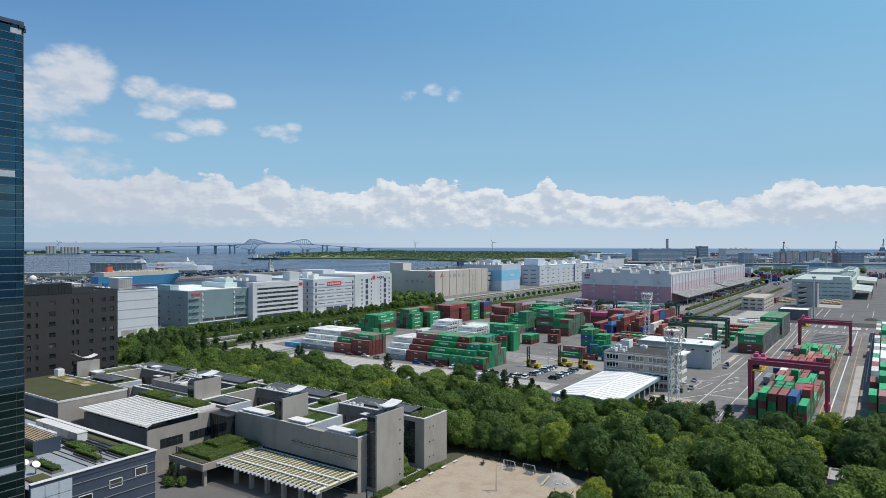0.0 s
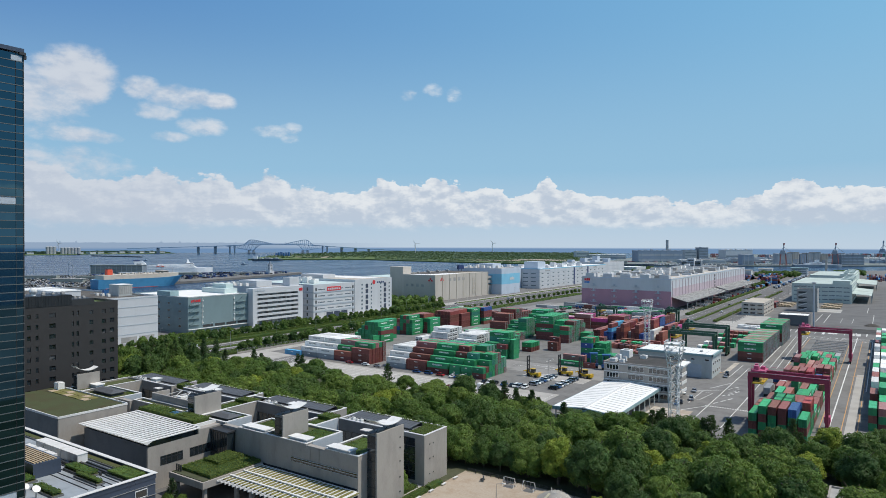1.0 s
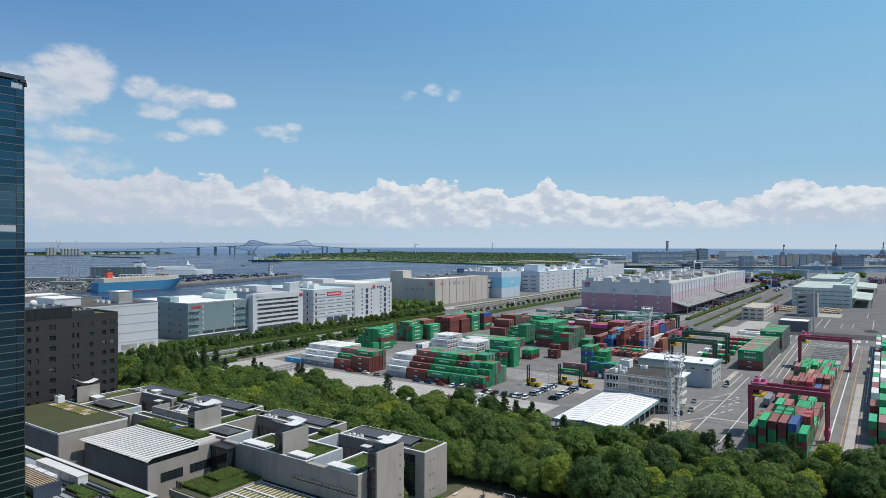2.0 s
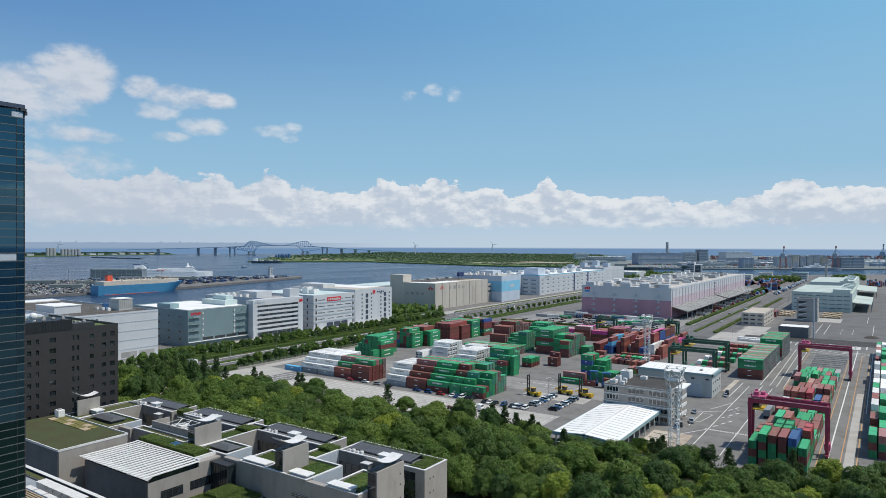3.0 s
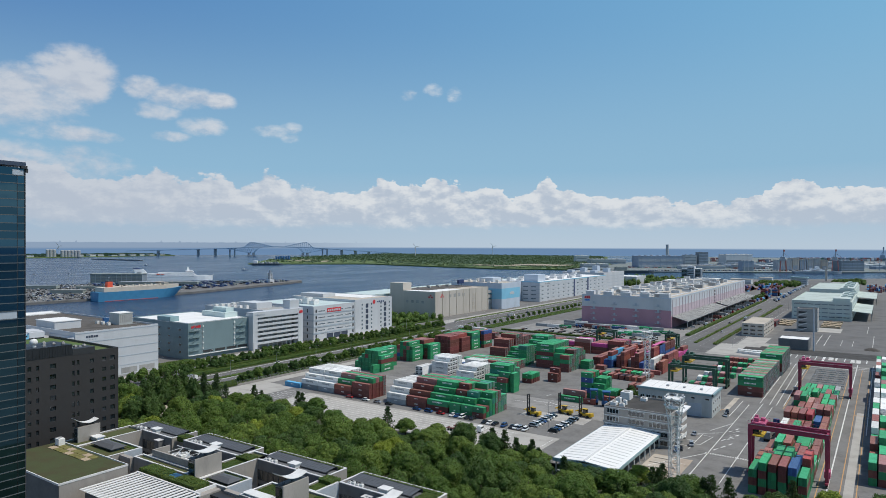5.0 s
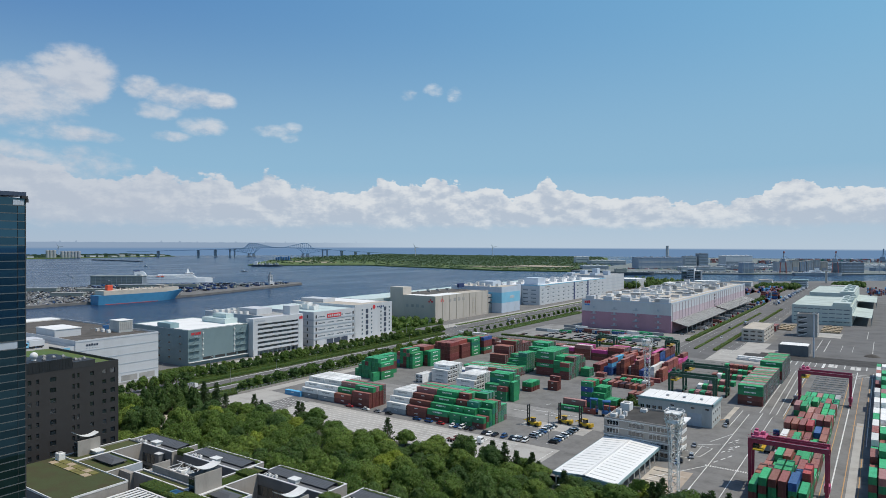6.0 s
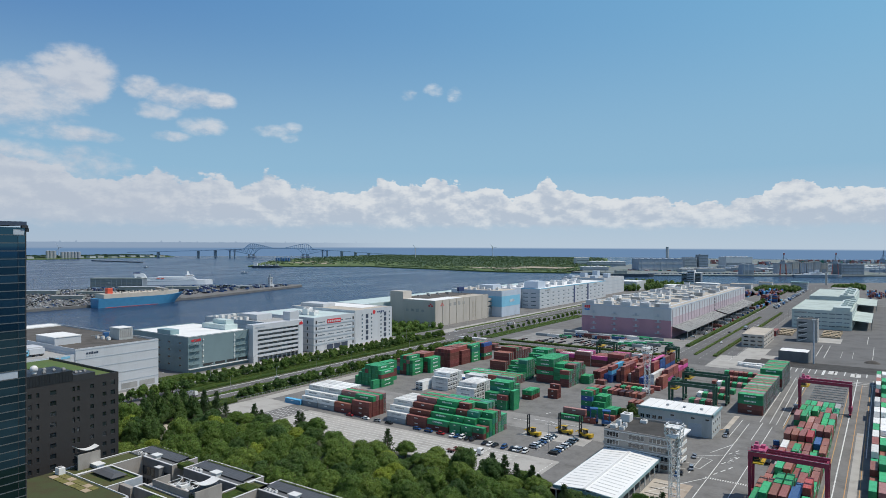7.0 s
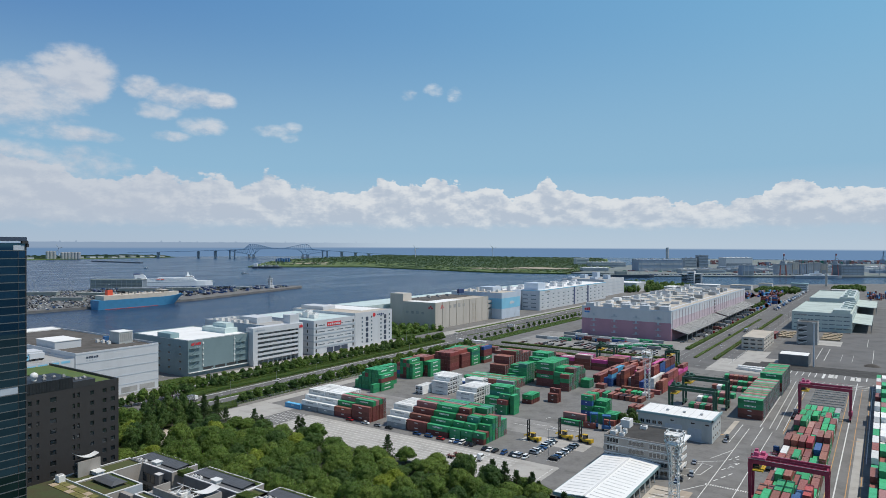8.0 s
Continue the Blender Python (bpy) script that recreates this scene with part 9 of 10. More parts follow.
for i in range(14):
    part("deck_vent", boxes((-9 + (i % 2) * 15, -6.4 + (i % 2) * 15, -40 + i * 5.0, -38 + i * 5.0, 16.6, 18.6)), M["ship_beige"], s)
bm = bmesh.new()
beam(bm, (0, 34, 20), (0, 34, 29), 0.5)
beam(bm, (0, 52, 16), (0, 52, 23), 0.4)
part("signal_mast", bm, M["ship_beige"], s)
part("boot_stripe", boxes((11.2, 11.9, -62, 20, -2.9, -2.5)), M["funnel_red"], s)

# white passenger ship beyond the pier
s = thing("passenger_ship", "white passenger ship with stacked decks beyond the pier", "ship", at=pose(-1322, 862, 0, 0, 0, -36))
part("hull", ship_hull(170, 20, -3.2, 8.2, 0.2, 0.05, 0.94), M["ship_white"], s)
part("promenade", boxes((9.0, 9.95, -80, 46, 5.4, 6.2)), M["far_grey"], s)
for k, (y0, y1) in enumerate(((-82, 50), (-66, 46), (-30, 42))):
    d = part("deck_house", boxes((-9.4 + k * 0.7, 9.4 - k * 0.7, y0, y1, 8.2 + k * 2.5, 10.6 + k * 2.5)), M["ship_white"], s)
    part("window_band", boxes((9.35 - k * 0.7, 9.5 - k * 0.7, y0 + 3, y1 - 3, 9.2 + k * 2.5, 9.8 + k * 2.5)), M["far_blue"], d)
bm = bmesh.new()
loft(bm, [[(-5, -76 - dz, z), (5, -76 - dz, z), (5, -52 - dz * 2.6, z), (-5, -52 - dz * 2.6, z)] for z, dz in ((12, 0), (19, 1.2), (23, 3.2))])
f = part("funnel", bm, M["ship_white"], s)
part("funnel_top", boxes((-3.5, 3.5, -80, -66, 23, 25.5)), M["sign_navy"], f)
bm = bmesh.new()
loft(bm, [[(-8, 26, 15.6), (8, 26, 15.6), (8, 46, 15.6), (-8, 46, 15.6)], [(-7, 27, 19), (7, 27, 19), (7, 42, 19), (-7, 42, 19)]])
part("bridge_house", bm, M["ship_white"], s)
part("bridge_window", boxes((-7.6, 7.6, 27, 43.6, 17.2, 18.2)), M["glass"], s)
bm = bmesh.new()
loft(bm, [[(-3, 30, 19), (3, 30, 19), (3, 36, 19), (-3, 36, 19)], [(-0.8, 31, 28), (0.8, 31, 28), (0.8, 33, 28), (-0.8, 33, 28)]])
part("signal_mast", bm, M["ship_white"], s)
for i in range(2):
    part("lifeboat", boxes((8.6, 10.4, -32 + i * 9, -26 + i * 9, 11.0, 12.6)), M["funnel_red"], s)

# pier: terminal block, car rows, lighthouse, lamp columns
b = thing("terminal_building", "long olive-grey parking block with dark open decks on the pier", "building", at=pose(-1286, 713, 0.5, 0, 0, -53))
part("wall", boxes((-24, -0.6, -51, 51, 0, 17.5)), M["far_dark"], b)
for k in range(6):
    part("deck_screen", boxes((-0.6, 0.2, -51.4, 51.4, 0.4 + k * 3.0, 2.5 + k * 3.0), (-24, -0.6, -51.4, -51, 0.4 + k * 3.0, 2.5 + k * 3.0)), M["terminal"], b)
part("roof", boxes((-24.5, 0.5, -52, 52, 17.5, 18.4)), M["terminal"], b)
for i in range(11):
    part("column", boxes((-0.8, 0.4, -51 + i * 10.2, -50.4 + i * 10.2, 0, 17.5)), M["far_grey"], b)
part("stair_head", boxes((-14, -6, 38, 46, 18.4, 21.5)), M["far_grey"], b)
bm = bmesh.new()
for i in range(2900):
    x, y = -1325 + rnd.uniform(0, 370), rnd.uniform(300, 740)
    if x < -1330 + max(0, y - 560) * 0.55 or (x > -1010 and y > 640):
        continue
    x, y = round(x / 9) * 9 + rnd.uniform(-0.5, 0.5), round(y / 2.7) * 2.7
    mi = rnd.choice((0, 0, 1, 1, 1, 2, 2, 3, 4, 6))
    box(bm, x - 2.1, x + 2.1, y - 0.85, y + 0.85, 0.75, 1.4, mi)
    box(bm, x - 1.2, x + 1.4, y - 0.75, y + 0.75, 1.4, 1.95, 5 if rnd.random() < 0.6 else mi)
for i in range(430):
    y = rnd.uniform(640, 960)
    x = -1058 + rnd.uniform(-(985 - y) * 0.72, (985 - y) * 0.20)
    mi = rnd.choice((2, 2, 3, 3, 4, 4, 6, 7, 7))
    box(bm, x - 4, x + 4, y - 1.2, y + 1.2, 0.9, rnd.uniform(2.5, 4.5), mi)
tagged(new("parked_vehicles", mesh_of(bm, "parked_vehicles", [PAINTS["white"], PAINTS["silver"], PAINTS["black"], PAINTS["blue"], M["far_grey"], M["glass"], M["terminal"], M["sign_navy"]])), "rows of parked cars and lorries on the pier", "vehicles", "", "stuff")
PIER_SHEDS = ((-1290, 470, 60, 16, 7, "terminal"), (-1230, 530, 90, 12, 6, "far_grey"), (-1150, 600, 60, 10, 4, "terminal"), (-1255, 400, 70, 14, 6, "grey_roof"), (-1180, 460, 80, 12, 5, "far_grey"),
              (-1120, 380, 60, 16, 6, "beige_roof"), (-1080, 520, 50, 12, 5, "grey_roof"), (-1165, 690, 70, 14, 7, "far_grey"), (-1120, 750, 60, 12, 6, "terminal"), (-1075, 860, 30, 10, 4, "far_grey"), (-1060, 330, 50, 14, 5, "grey_roof"))
for x, y, sx, sy, h, mt in PIER_SHEDS:
    b = thing("pier_shed", "low grey flat-roofed pier shed", "shed", "pier sheds", at=pose(x, y, 0.5, 0, 0, 40))
    part("wall", boxes((-sx / 2, sx / 2, -sy / 2, sy / 2, 0, h)), M["terminal"], b)
    part("roof", boxes((-sx / 2 - 0.6, sx / 2 + 0.6, -sy / 2 - 0.6, sy / 2 + 0.6, h, h + 0.6)), M[mt], b)
b = thing("lighthouse", "white lighthouse block with a stepped top on the pier end", "lighthouse")
part("base", boxes((-1056, -1042, 899, 911, 0.5, 7)), M["white_wall"], b)
part("tower", boxes((-1051, -1044.5, 901.5, 908, 7, 20)), M["white_wall"], b)
part("gallery", boxes((-1052, -1043.5, 900.5, 909, 20, 21)), M["white_wall"], b)
bm = bmesh.new()
cone(bm, -1047.7, 904.7, 21, 26.5, 2.2, 1.8, 10)
part("lantern", bm, M["far_dark"], b)
for k in range(4):
    part("window_pane", boxes((-1044.5, -1044.3, 903.5, 906, 8 + k * 3, 9.6 + k * 3), (-1049, -1046.5, 901.3, 901.5, 8 + k * 3, 9.6 + k * 3)), M["glass"], b)
for x, y in ((-1404, 611), (-1419, 685), (-1330, 650), (-1180, 640), (-1120, 820)):
    b = thing("lamp_column", "tall dark lamp column on the pier", "mast", "pier lamps")
    bm = bmesh.new()
    beam(bm, (x * 0.92, y * 0.92, 0.5), (x * 0.92, y * 0.92, 22), 0.7, sides=6)
    part("shaft", bm, M["far_dark"], b)
    part("head", boxes((x * 0.92 - 1.8, x * 0.92 + 1.8, y * 0.92 - 1.8, y * 0.92 + 1.8, 22, 23.2)), M["far_dark"], b)

# long truss bridge over the bay
b = thing("truss_bridge", "long blue steel bridge with two truss humps across the bay", "bridge")
P0, P1 = Vector((-3450, 2832, 0)), Vector((-3208, 3065, 0))
along = P1 - P0


def broken_line(s, *knots):
    """Height at s along a line of straight pieces through (s, z)."""
    for (s0, z0), (s1, z1) in zip(knots, knots[1:]):
        if s0 <= s <= s1:
            return z0 + (z1 - z0) * (s - s0) / (s1 - s0)
    return None


def deck_z(s):
    return broken_line(s, (-2.4, 28.0), (-1.85, 33.5), (-1.0, 41.5), (-0.38, 49.0), (0.03, 56.0), (0.46, 58.6), (1.0, 55.0), (1.4, 46.5), (2.27, 27.5), (3.0, 14.0))


def span_point(s, z, off=0.0):
    p = P0 + along * s
    return (p.x + off * 0.70, p.y - off * 0.72, z)


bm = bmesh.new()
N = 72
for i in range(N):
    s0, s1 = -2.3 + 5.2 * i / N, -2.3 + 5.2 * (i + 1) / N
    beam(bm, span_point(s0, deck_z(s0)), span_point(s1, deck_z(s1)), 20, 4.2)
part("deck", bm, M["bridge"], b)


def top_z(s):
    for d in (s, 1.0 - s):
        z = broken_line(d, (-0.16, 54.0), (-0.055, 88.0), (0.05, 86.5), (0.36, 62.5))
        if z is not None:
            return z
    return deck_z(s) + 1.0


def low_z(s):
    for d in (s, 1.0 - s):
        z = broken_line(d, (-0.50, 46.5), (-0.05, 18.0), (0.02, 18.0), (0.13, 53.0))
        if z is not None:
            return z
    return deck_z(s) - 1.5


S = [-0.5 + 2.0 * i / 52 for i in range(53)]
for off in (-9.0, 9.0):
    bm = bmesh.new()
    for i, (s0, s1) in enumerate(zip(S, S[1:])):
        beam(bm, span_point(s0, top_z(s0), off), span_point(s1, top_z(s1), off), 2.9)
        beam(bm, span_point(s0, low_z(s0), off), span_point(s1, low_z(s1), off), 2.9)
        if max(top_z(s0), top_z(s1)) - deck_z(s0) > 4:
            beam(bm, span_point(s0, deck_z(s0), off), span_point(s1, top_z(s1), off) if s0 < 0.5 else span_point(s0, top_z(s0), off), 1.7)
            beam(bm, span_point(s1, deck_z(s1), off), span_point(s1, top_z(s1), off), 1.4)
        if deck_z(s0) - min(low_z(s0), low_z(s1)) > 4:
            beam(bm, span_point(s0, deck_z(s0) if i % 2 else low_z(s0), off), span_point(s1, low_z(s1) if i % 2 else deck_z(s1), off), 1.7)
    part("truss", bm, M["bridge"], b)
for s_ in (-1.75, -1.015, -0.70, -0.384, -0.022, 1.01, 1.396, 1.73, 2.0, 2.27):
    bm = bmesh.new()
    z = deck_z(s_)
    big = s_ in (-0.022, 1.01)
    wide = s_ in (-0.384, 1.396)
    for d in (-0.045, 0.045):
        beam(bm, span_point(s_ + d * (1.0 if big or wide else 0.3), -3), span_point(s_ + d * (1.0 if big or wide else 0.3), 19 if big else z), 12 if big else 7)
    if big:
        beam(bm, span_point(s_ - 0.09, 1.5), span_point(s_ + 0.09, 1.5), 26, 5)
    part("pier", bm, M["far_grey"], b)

# work ship and barge with blue tanks off the island
s = thing("work_ship", "dark-hulled work ship with white cranes off the island", "ship", at=pose(-1975, 1690, 0, 0, 0, -49))
part("hull", ship_hull(118, 18, -3.2, 4.0), M["hull_dark"], s)
part("superstructure", boxes((-7, 7, -50, -36, 4, 15)), M["ship_white"], s)
for i in range(7):
    part("deck_machine", boxes((-6, 6, -30 + i * 11, -23 + i * 11, 4, 7 + (i * 5) % 4)), M[("far_grey", "ship_white", "far_dark")[i % 3]], s)
for i in range(4):
    bm = bmesh.new()
    beam(bm, (0, -28 + i * 20, 4), (0, -22 + i * 20, 17 + (i % 2) * 4), 0.9)
    part("derrick", bm, M["ship_white" if i < 2 else "ship_beige"], s)
s = thing("tank_barge", "barge carrying a row of blue tanks", "ship", at=pose(-2466, 2209, 0, 0, 0, -48))
part("hull", boxes((-12, 12, -46, 46, -3.2, 3)), M["hull_dark"], s)
for i in range(6):
    bm = bmesh.new()
    cone(bm, (i % 2) * 6 - 3, -30 + i * 12, 3, 17 + (i % 3) * 2, 5, 5, 12)
    part("tank", bm, M["machine_blue"], s)
bm = bmesh.new()
beam(bm, (0, -40, 3), (0, -36, 27), 1.2)
beam(bm, (0, 40, 3), (0, 42, 30), 1.2)
part("jib", bm, M["ship_beige"], s)

# green island: low woods
q = random.Random(11)
verts, faces = [], []
ISLAND = [(-2080, 1730), (-1750, 2030), (-1075, 1910), (-870, 1980), (-920, 2500), (-1500, 4000), (-3200, 3900), (-2620, 2300)]


def inside(x, y, poly):
    c = False
    for (x0, y0), (x1, y1) in zip(poly, poly[1:] + poly[:1]):
        if (y0 > y) != (y1 > y) and x < (x1 - x0) * (y - y0) / (y1 - y0) + x0:
            c = not c
    return c


n_ = 0
while n_ < 6500:
    x, y = q.uniform(-3200, -870), q.uniform(1730, 4000)
    if not inside(x, y, ISLAND) or (x < -1750 and y < 2420 and q.random() < 0.75) or (y < 2250 and q.random() < 0.5):
        continue
    d = math.hypot(x, y)
    back = min(1.0, max(0.0, (d - 2500) / 900))
    n_ += 1
    h, r = q.uniform(1.2, 3.2) + back * q.uniform(1, 7), q.uniform(6, 15)
    for k in range(9):
        a = q.uniform(0, 6.28)
        u = Vector((math.cos(a), math.sin(a), 0)) * r * q.uniform(0.4, 1.0)
        p = Vector((x, y, 0.3)) + Vector((q.uniform(-r, r), q.uniform(-r, r), h * q.uniform(0.2, 1.0)))
        v = Vector((-u.y, u.x, q.uniform(-0.2, 0.6) * r)) * 0.6
        i0 = len(verts)
        verts += [tuple(p - u * 0.6), tuple(p - v * 0.4 + Vector((0, 0, -h * 0.3))), tuple(p + u * 0.6), tuple(p + v * 0.4 + Vector((0, 0, h * 0.25)))]
        faces.append((i0, i0 + 1, i0 + 2, i0 + 3))
me = bpy.data.meshes.new("island_woods")
me.from_pydata(verts, [], faces)
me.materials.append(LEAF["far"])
tagged(new("island_woods", me), "low scrubby woods on the reclaimed island", "woods", "", "stuff")
sand_plots = boxes((-2300, -2050, 2080, 2160, 0.4, 0.9), (-2420, -2200, 2240, 2300, 0.4, 1.5), (-1300, -1120, 2080, 2160, 0.4, 2.0), (-1180, -980, 2180, 2330, 0.4, 3))
setting("ground_spoil", sand_plots, M["sand"], "bare spoil heaps on the island", "ground")


def turbine(x, y, h, label):
    t = thing("wind_turbine", label, "turbine", "wind turbines", at=pose(x, y, 0.5, 0, 0, 40))
    bm = bmesh.new()
    cone(bm, 0, 0, 0, h, 2.4, 1.3, 10)
    part("mast", bm, M["white_wall"], t)
    part("nacelle", boxes((-1.8, 1.8, -3, 5, h - 1, h + 2.4)), M["white_wall"], t)
    for k in range(3):
        a = math.radians(90 + 120 * k + 35)
        bm = bmesh.new()
        loft(bm, [[(r * math.cos(a) - w2 * math.sin(a), -3.4, h + 0.6 + r * math.sin(a) + w2 * math.cos(a)), (r * math.cos(a) + w2 * math.sin(a), -3.4, h + 0.6 + r * math.sin(a) - w2 * math.cos(a)),
                   (r * math.cos(a) + w2 * math.sin(a), -3.0, h + 0.6 + r * math.sin(a) - w2 * math.cos(a)), (r * math.cos(a) - w2 * math.sin(a), -3.0, h + 0.6 + r * math.sin(a) + w2 * math.cos(a))] for r, w2 in ((1, 1.0), (8, 1.6), (27, 0.4))])
        part("blade", bm, M["white_wall"], t)
    return t


turbine(-2452, 3287, 62, "white wind turbine on the green island")
turbine(-2090, 3635, 66, "white wind turbine on the green island")
turbine(-4030, 1890, 60, "white wind turbine on the far shore")

# far left shore: silos, sheds, trees
for i in range(9):
    b = thing("silo", "grey concrete silo on the far shore", "silo", "far silos")
    x, y = -3915 + i * 6.5 + (0 if i < 3 else 16), 1775 + i * 15 + (0 if i < 3 else 18)
    h = 42 if i < 3 else 36
    bm = bmesh.new()
    cone(bm, x, y, 0.5, h, 9.5, 9.5, 16)
    part("drum", bm, M["silo_grey"], b)
    bm = bmesh.new()
    cone(bm, x, y, h, h + 2.5, 9.6, 4, 16)
    part("cap", bm, M["silo_grey"], b)
for i in range(15):
    b = thing("shore_shed", "low white shed on the far shore", "shed", "far sheds")
    x, y = -3905 - rnd.uniform(0, 80), 1560 + i * 66
    if 1740 < y < 1950:
        x -= 90
    h = rnd.uniform(6, 13)
    part("wall", boxes((x - 22, x + 22, y - 18, y + 18, 0.5, h)), M[rnd.choice(("white_wall", "far_grey", "far_grey"))], b)
    part("roof", boxes((x - 23, x + 23, y - 19, y + 19, h, h + 1)), M["grey_roof"], b)
verts, faces = [], []
for i in range(1100):
    x, y = -3950 - q.uniform(0, 500), q.uniform(1500, 2560)
    h = q.uniform(5, 11)
    for k in range(4):
        p = Vector((x + q.uniform(-14, 14), y + q.uniform(-14, 14), h * q.uniform(0.2, 0.9)))
        i0 = len(verts)
        verts += [tuple(p + Vector(d)) for d in ((-8, -8, -h * 0.4), (8, 8, -h * 0.4), (7, 7, h * 0.35), (-7, -7, h * 0.3))]
        faces.append((i0, i0 + 1, i0 + 2, i0 + 3))
me = bpy.data.meshes.new("shore_woods")
me.from_pydata(verts, [], faces)
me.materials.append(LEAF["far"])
tagged(new("shore_woods", me), "dark belt of trees along the far shore", "woods", "", "stuff")
setting("breakwater", boxes((-3330, -2890, 1718, 1732, -3.5, 1.5)), M["hull_dark"], "long dark breakwater out in the bay", "breakwater")

# ---------------------------------------------------------------- far docks across the canal
SLOPE = math.degrees(math.atan2(104, 126))


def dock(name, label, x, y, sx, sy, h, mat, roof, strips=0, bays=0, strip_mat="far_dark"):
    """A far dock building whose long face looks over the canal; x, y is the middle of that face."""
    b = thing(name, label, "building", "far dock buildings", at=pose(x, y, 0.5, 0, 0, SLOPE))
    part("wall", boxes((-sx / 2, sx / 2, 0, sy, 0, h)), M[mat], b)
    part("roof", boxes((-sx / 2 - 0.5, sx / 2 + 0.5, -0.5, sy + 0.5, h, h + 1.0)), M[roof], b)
    for k in range(strips):
        z = 3 + k * (h - 3) / strips
        part("window_strip", boxes((-sx / 2 + 2, sx / 2 - 2, -0.4, 0, z, z + (h - 3) / strips * 0.38)), M[strip_mat], b)
    for k in range(bays):
        u = -sx / 2 + (k + 0.5) * sx / bays
        part("wall_rib", boxes((u - 0.7, u + 0.7, -0.7, -0.4, 0, h)), M[roof], b)
    if sx > 30:
        for k in range(int(sx / 22)):
            u = -sx / 2 + 8 + k * 22
            part("roof_plant", boxes((u, u + 7, sy * 0.3, sy * 0.3 + 8, h + 1.0, h + 3.0 + k % 3)), M["far_grey"], b)
    return b


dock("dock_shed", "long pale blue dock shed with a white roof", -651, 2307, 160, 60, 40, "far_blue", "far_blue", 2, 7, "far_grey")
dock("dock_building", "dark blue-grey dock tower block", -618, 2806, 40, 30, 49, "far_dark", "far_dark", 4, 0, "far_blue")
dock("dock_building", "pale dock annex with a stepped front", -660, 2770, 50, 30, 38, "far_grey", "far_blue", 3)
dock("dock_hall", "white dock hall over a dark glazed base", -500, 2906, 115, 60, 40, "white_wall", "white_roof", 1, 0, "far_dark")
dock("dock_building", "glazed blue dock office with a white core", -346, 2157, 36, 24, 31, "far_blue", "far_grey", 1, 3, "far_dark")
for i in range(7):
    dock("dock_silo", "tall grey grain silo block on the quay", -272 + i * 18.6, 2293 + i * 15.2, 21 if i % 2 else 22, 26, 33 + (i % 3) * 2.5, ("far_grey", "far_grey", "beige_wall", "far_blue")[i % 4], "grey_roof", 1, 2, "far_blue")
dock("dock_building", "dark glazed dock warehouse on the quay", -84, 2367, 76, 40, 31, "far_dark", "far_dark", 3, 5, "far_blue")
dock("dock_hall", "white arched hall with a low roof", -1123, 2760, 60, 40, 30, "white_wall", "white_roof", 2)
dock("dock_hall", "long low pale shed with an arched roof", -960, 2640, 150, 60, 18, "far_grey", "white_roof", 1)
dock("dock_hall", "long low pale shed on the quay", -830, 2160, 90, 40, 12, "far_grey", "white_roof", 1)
for x0, y0, w_, h, lb, mt in ((-407, 1618, 13, 22, "dark glazed office slab beside the canal", "far_dark"), (-395, 1622, 16, 29, "white office core beside the canal", "white_wall"), (-380, 1632, 14, 23, "dark glazed office slab beside the canal", "far_dark")):
    b = thing("canal_office", lb, "building", "canal offices")
    part("wall", boxes((x0, x0 + w_, y0, y0 + 18, 0, h)), M[mt], b)
    part("roof", boxes((x0 - 0.4, x0 + w_ + 0.4, y0 - 0.4, y0 + 18.4, h, h + 0.8)), M["white_roof"], b)
    for k in range(6):
        part("window_strip", boxes((x0 + 1, x0 + w_ - 1, y0 - 0.3, y0, 3 + k * h / 7, 4.6 + k * h / 7)), M["glass"], b)
b = thing("canal_office", "white office with a teal roof beside the canal", "building", "canal offices")
part("wall", boxes((-161, -131, 1502, 1524, 0, 14)), M["white_wall"], b)
part("roof", boxes((-162, -130, 1501, 1525, 14, 15.6)), M["teal_trim"], b)
for k in range(3):
    part("window_strip", boxes((-159, -133, 1501.7, 1502, 3 + k * 4, 4.8 + k * 4), (-131, -130.7, 1504, 1522, 3 + k * 4, 4.8 + k * 4)), M["far_dark"], b)
b = thing("signal_tower", "slim beige signal tower beside the canal", "tower")
part("shaft", boxes((-113.5, -109.5, 1707, 1711, 0, 27)), M["beige_wall"], b)
part("head", boxes((-114.5, -108.5, 1706, 1712, 27, 29)), M["white_wall"], b)
q2 = random.Random(52)
for i in range(64):
    v = q2.uniform(-1.0, 1.05)
    x, y = -290 + v * 300 + q2.uniform(-20, 20), 2260 + v * 255 + q2.uniform(120, 620)
    h = q2.uniform(5, 14)
    dock("dock_shed", "low grey shed in the far port", x, y, q2.uniform(24, 70), q2.uniform(16, 40), h, q2.choice(("far_grey", "far_blue", "white_wall", "far_grey")), q2.choice(("grey_roof", "white_roof", "far_blue")), q2.choice((0, 1)))
bm = bmesh.new()
for x0, y0, x1, y1, n, top in ((-702, 3281, -630, 3344, 120, 7), (-474, 3232, -439, 3262, 80, 6), (-377, 3640, 40, 3960, 520, 7), (-560, 3000, 100, 3300, 240, 3), (-420, 2330, -330, 2420, 70, 2), (20, 2450, 420, 2750, 240, 5), (-760, 2230, -600, 2290, 60, 1)):
    for i in range(n):
        u = q2.random()
        x, y = x0 + (x1 - x0) * u + q2.uniform(-6, 6), y0 + (y1 - y0) * u + q2.uniform(0, 70)
        h = 0.5 + 2.6 * q2.randint(1, top)
        box(bm, x - 6, x + 6, y - 2.4, y + 2.4, 0.5, h, q2.choice((0, 0, 5, 1, 2, 3, 4, 6)))
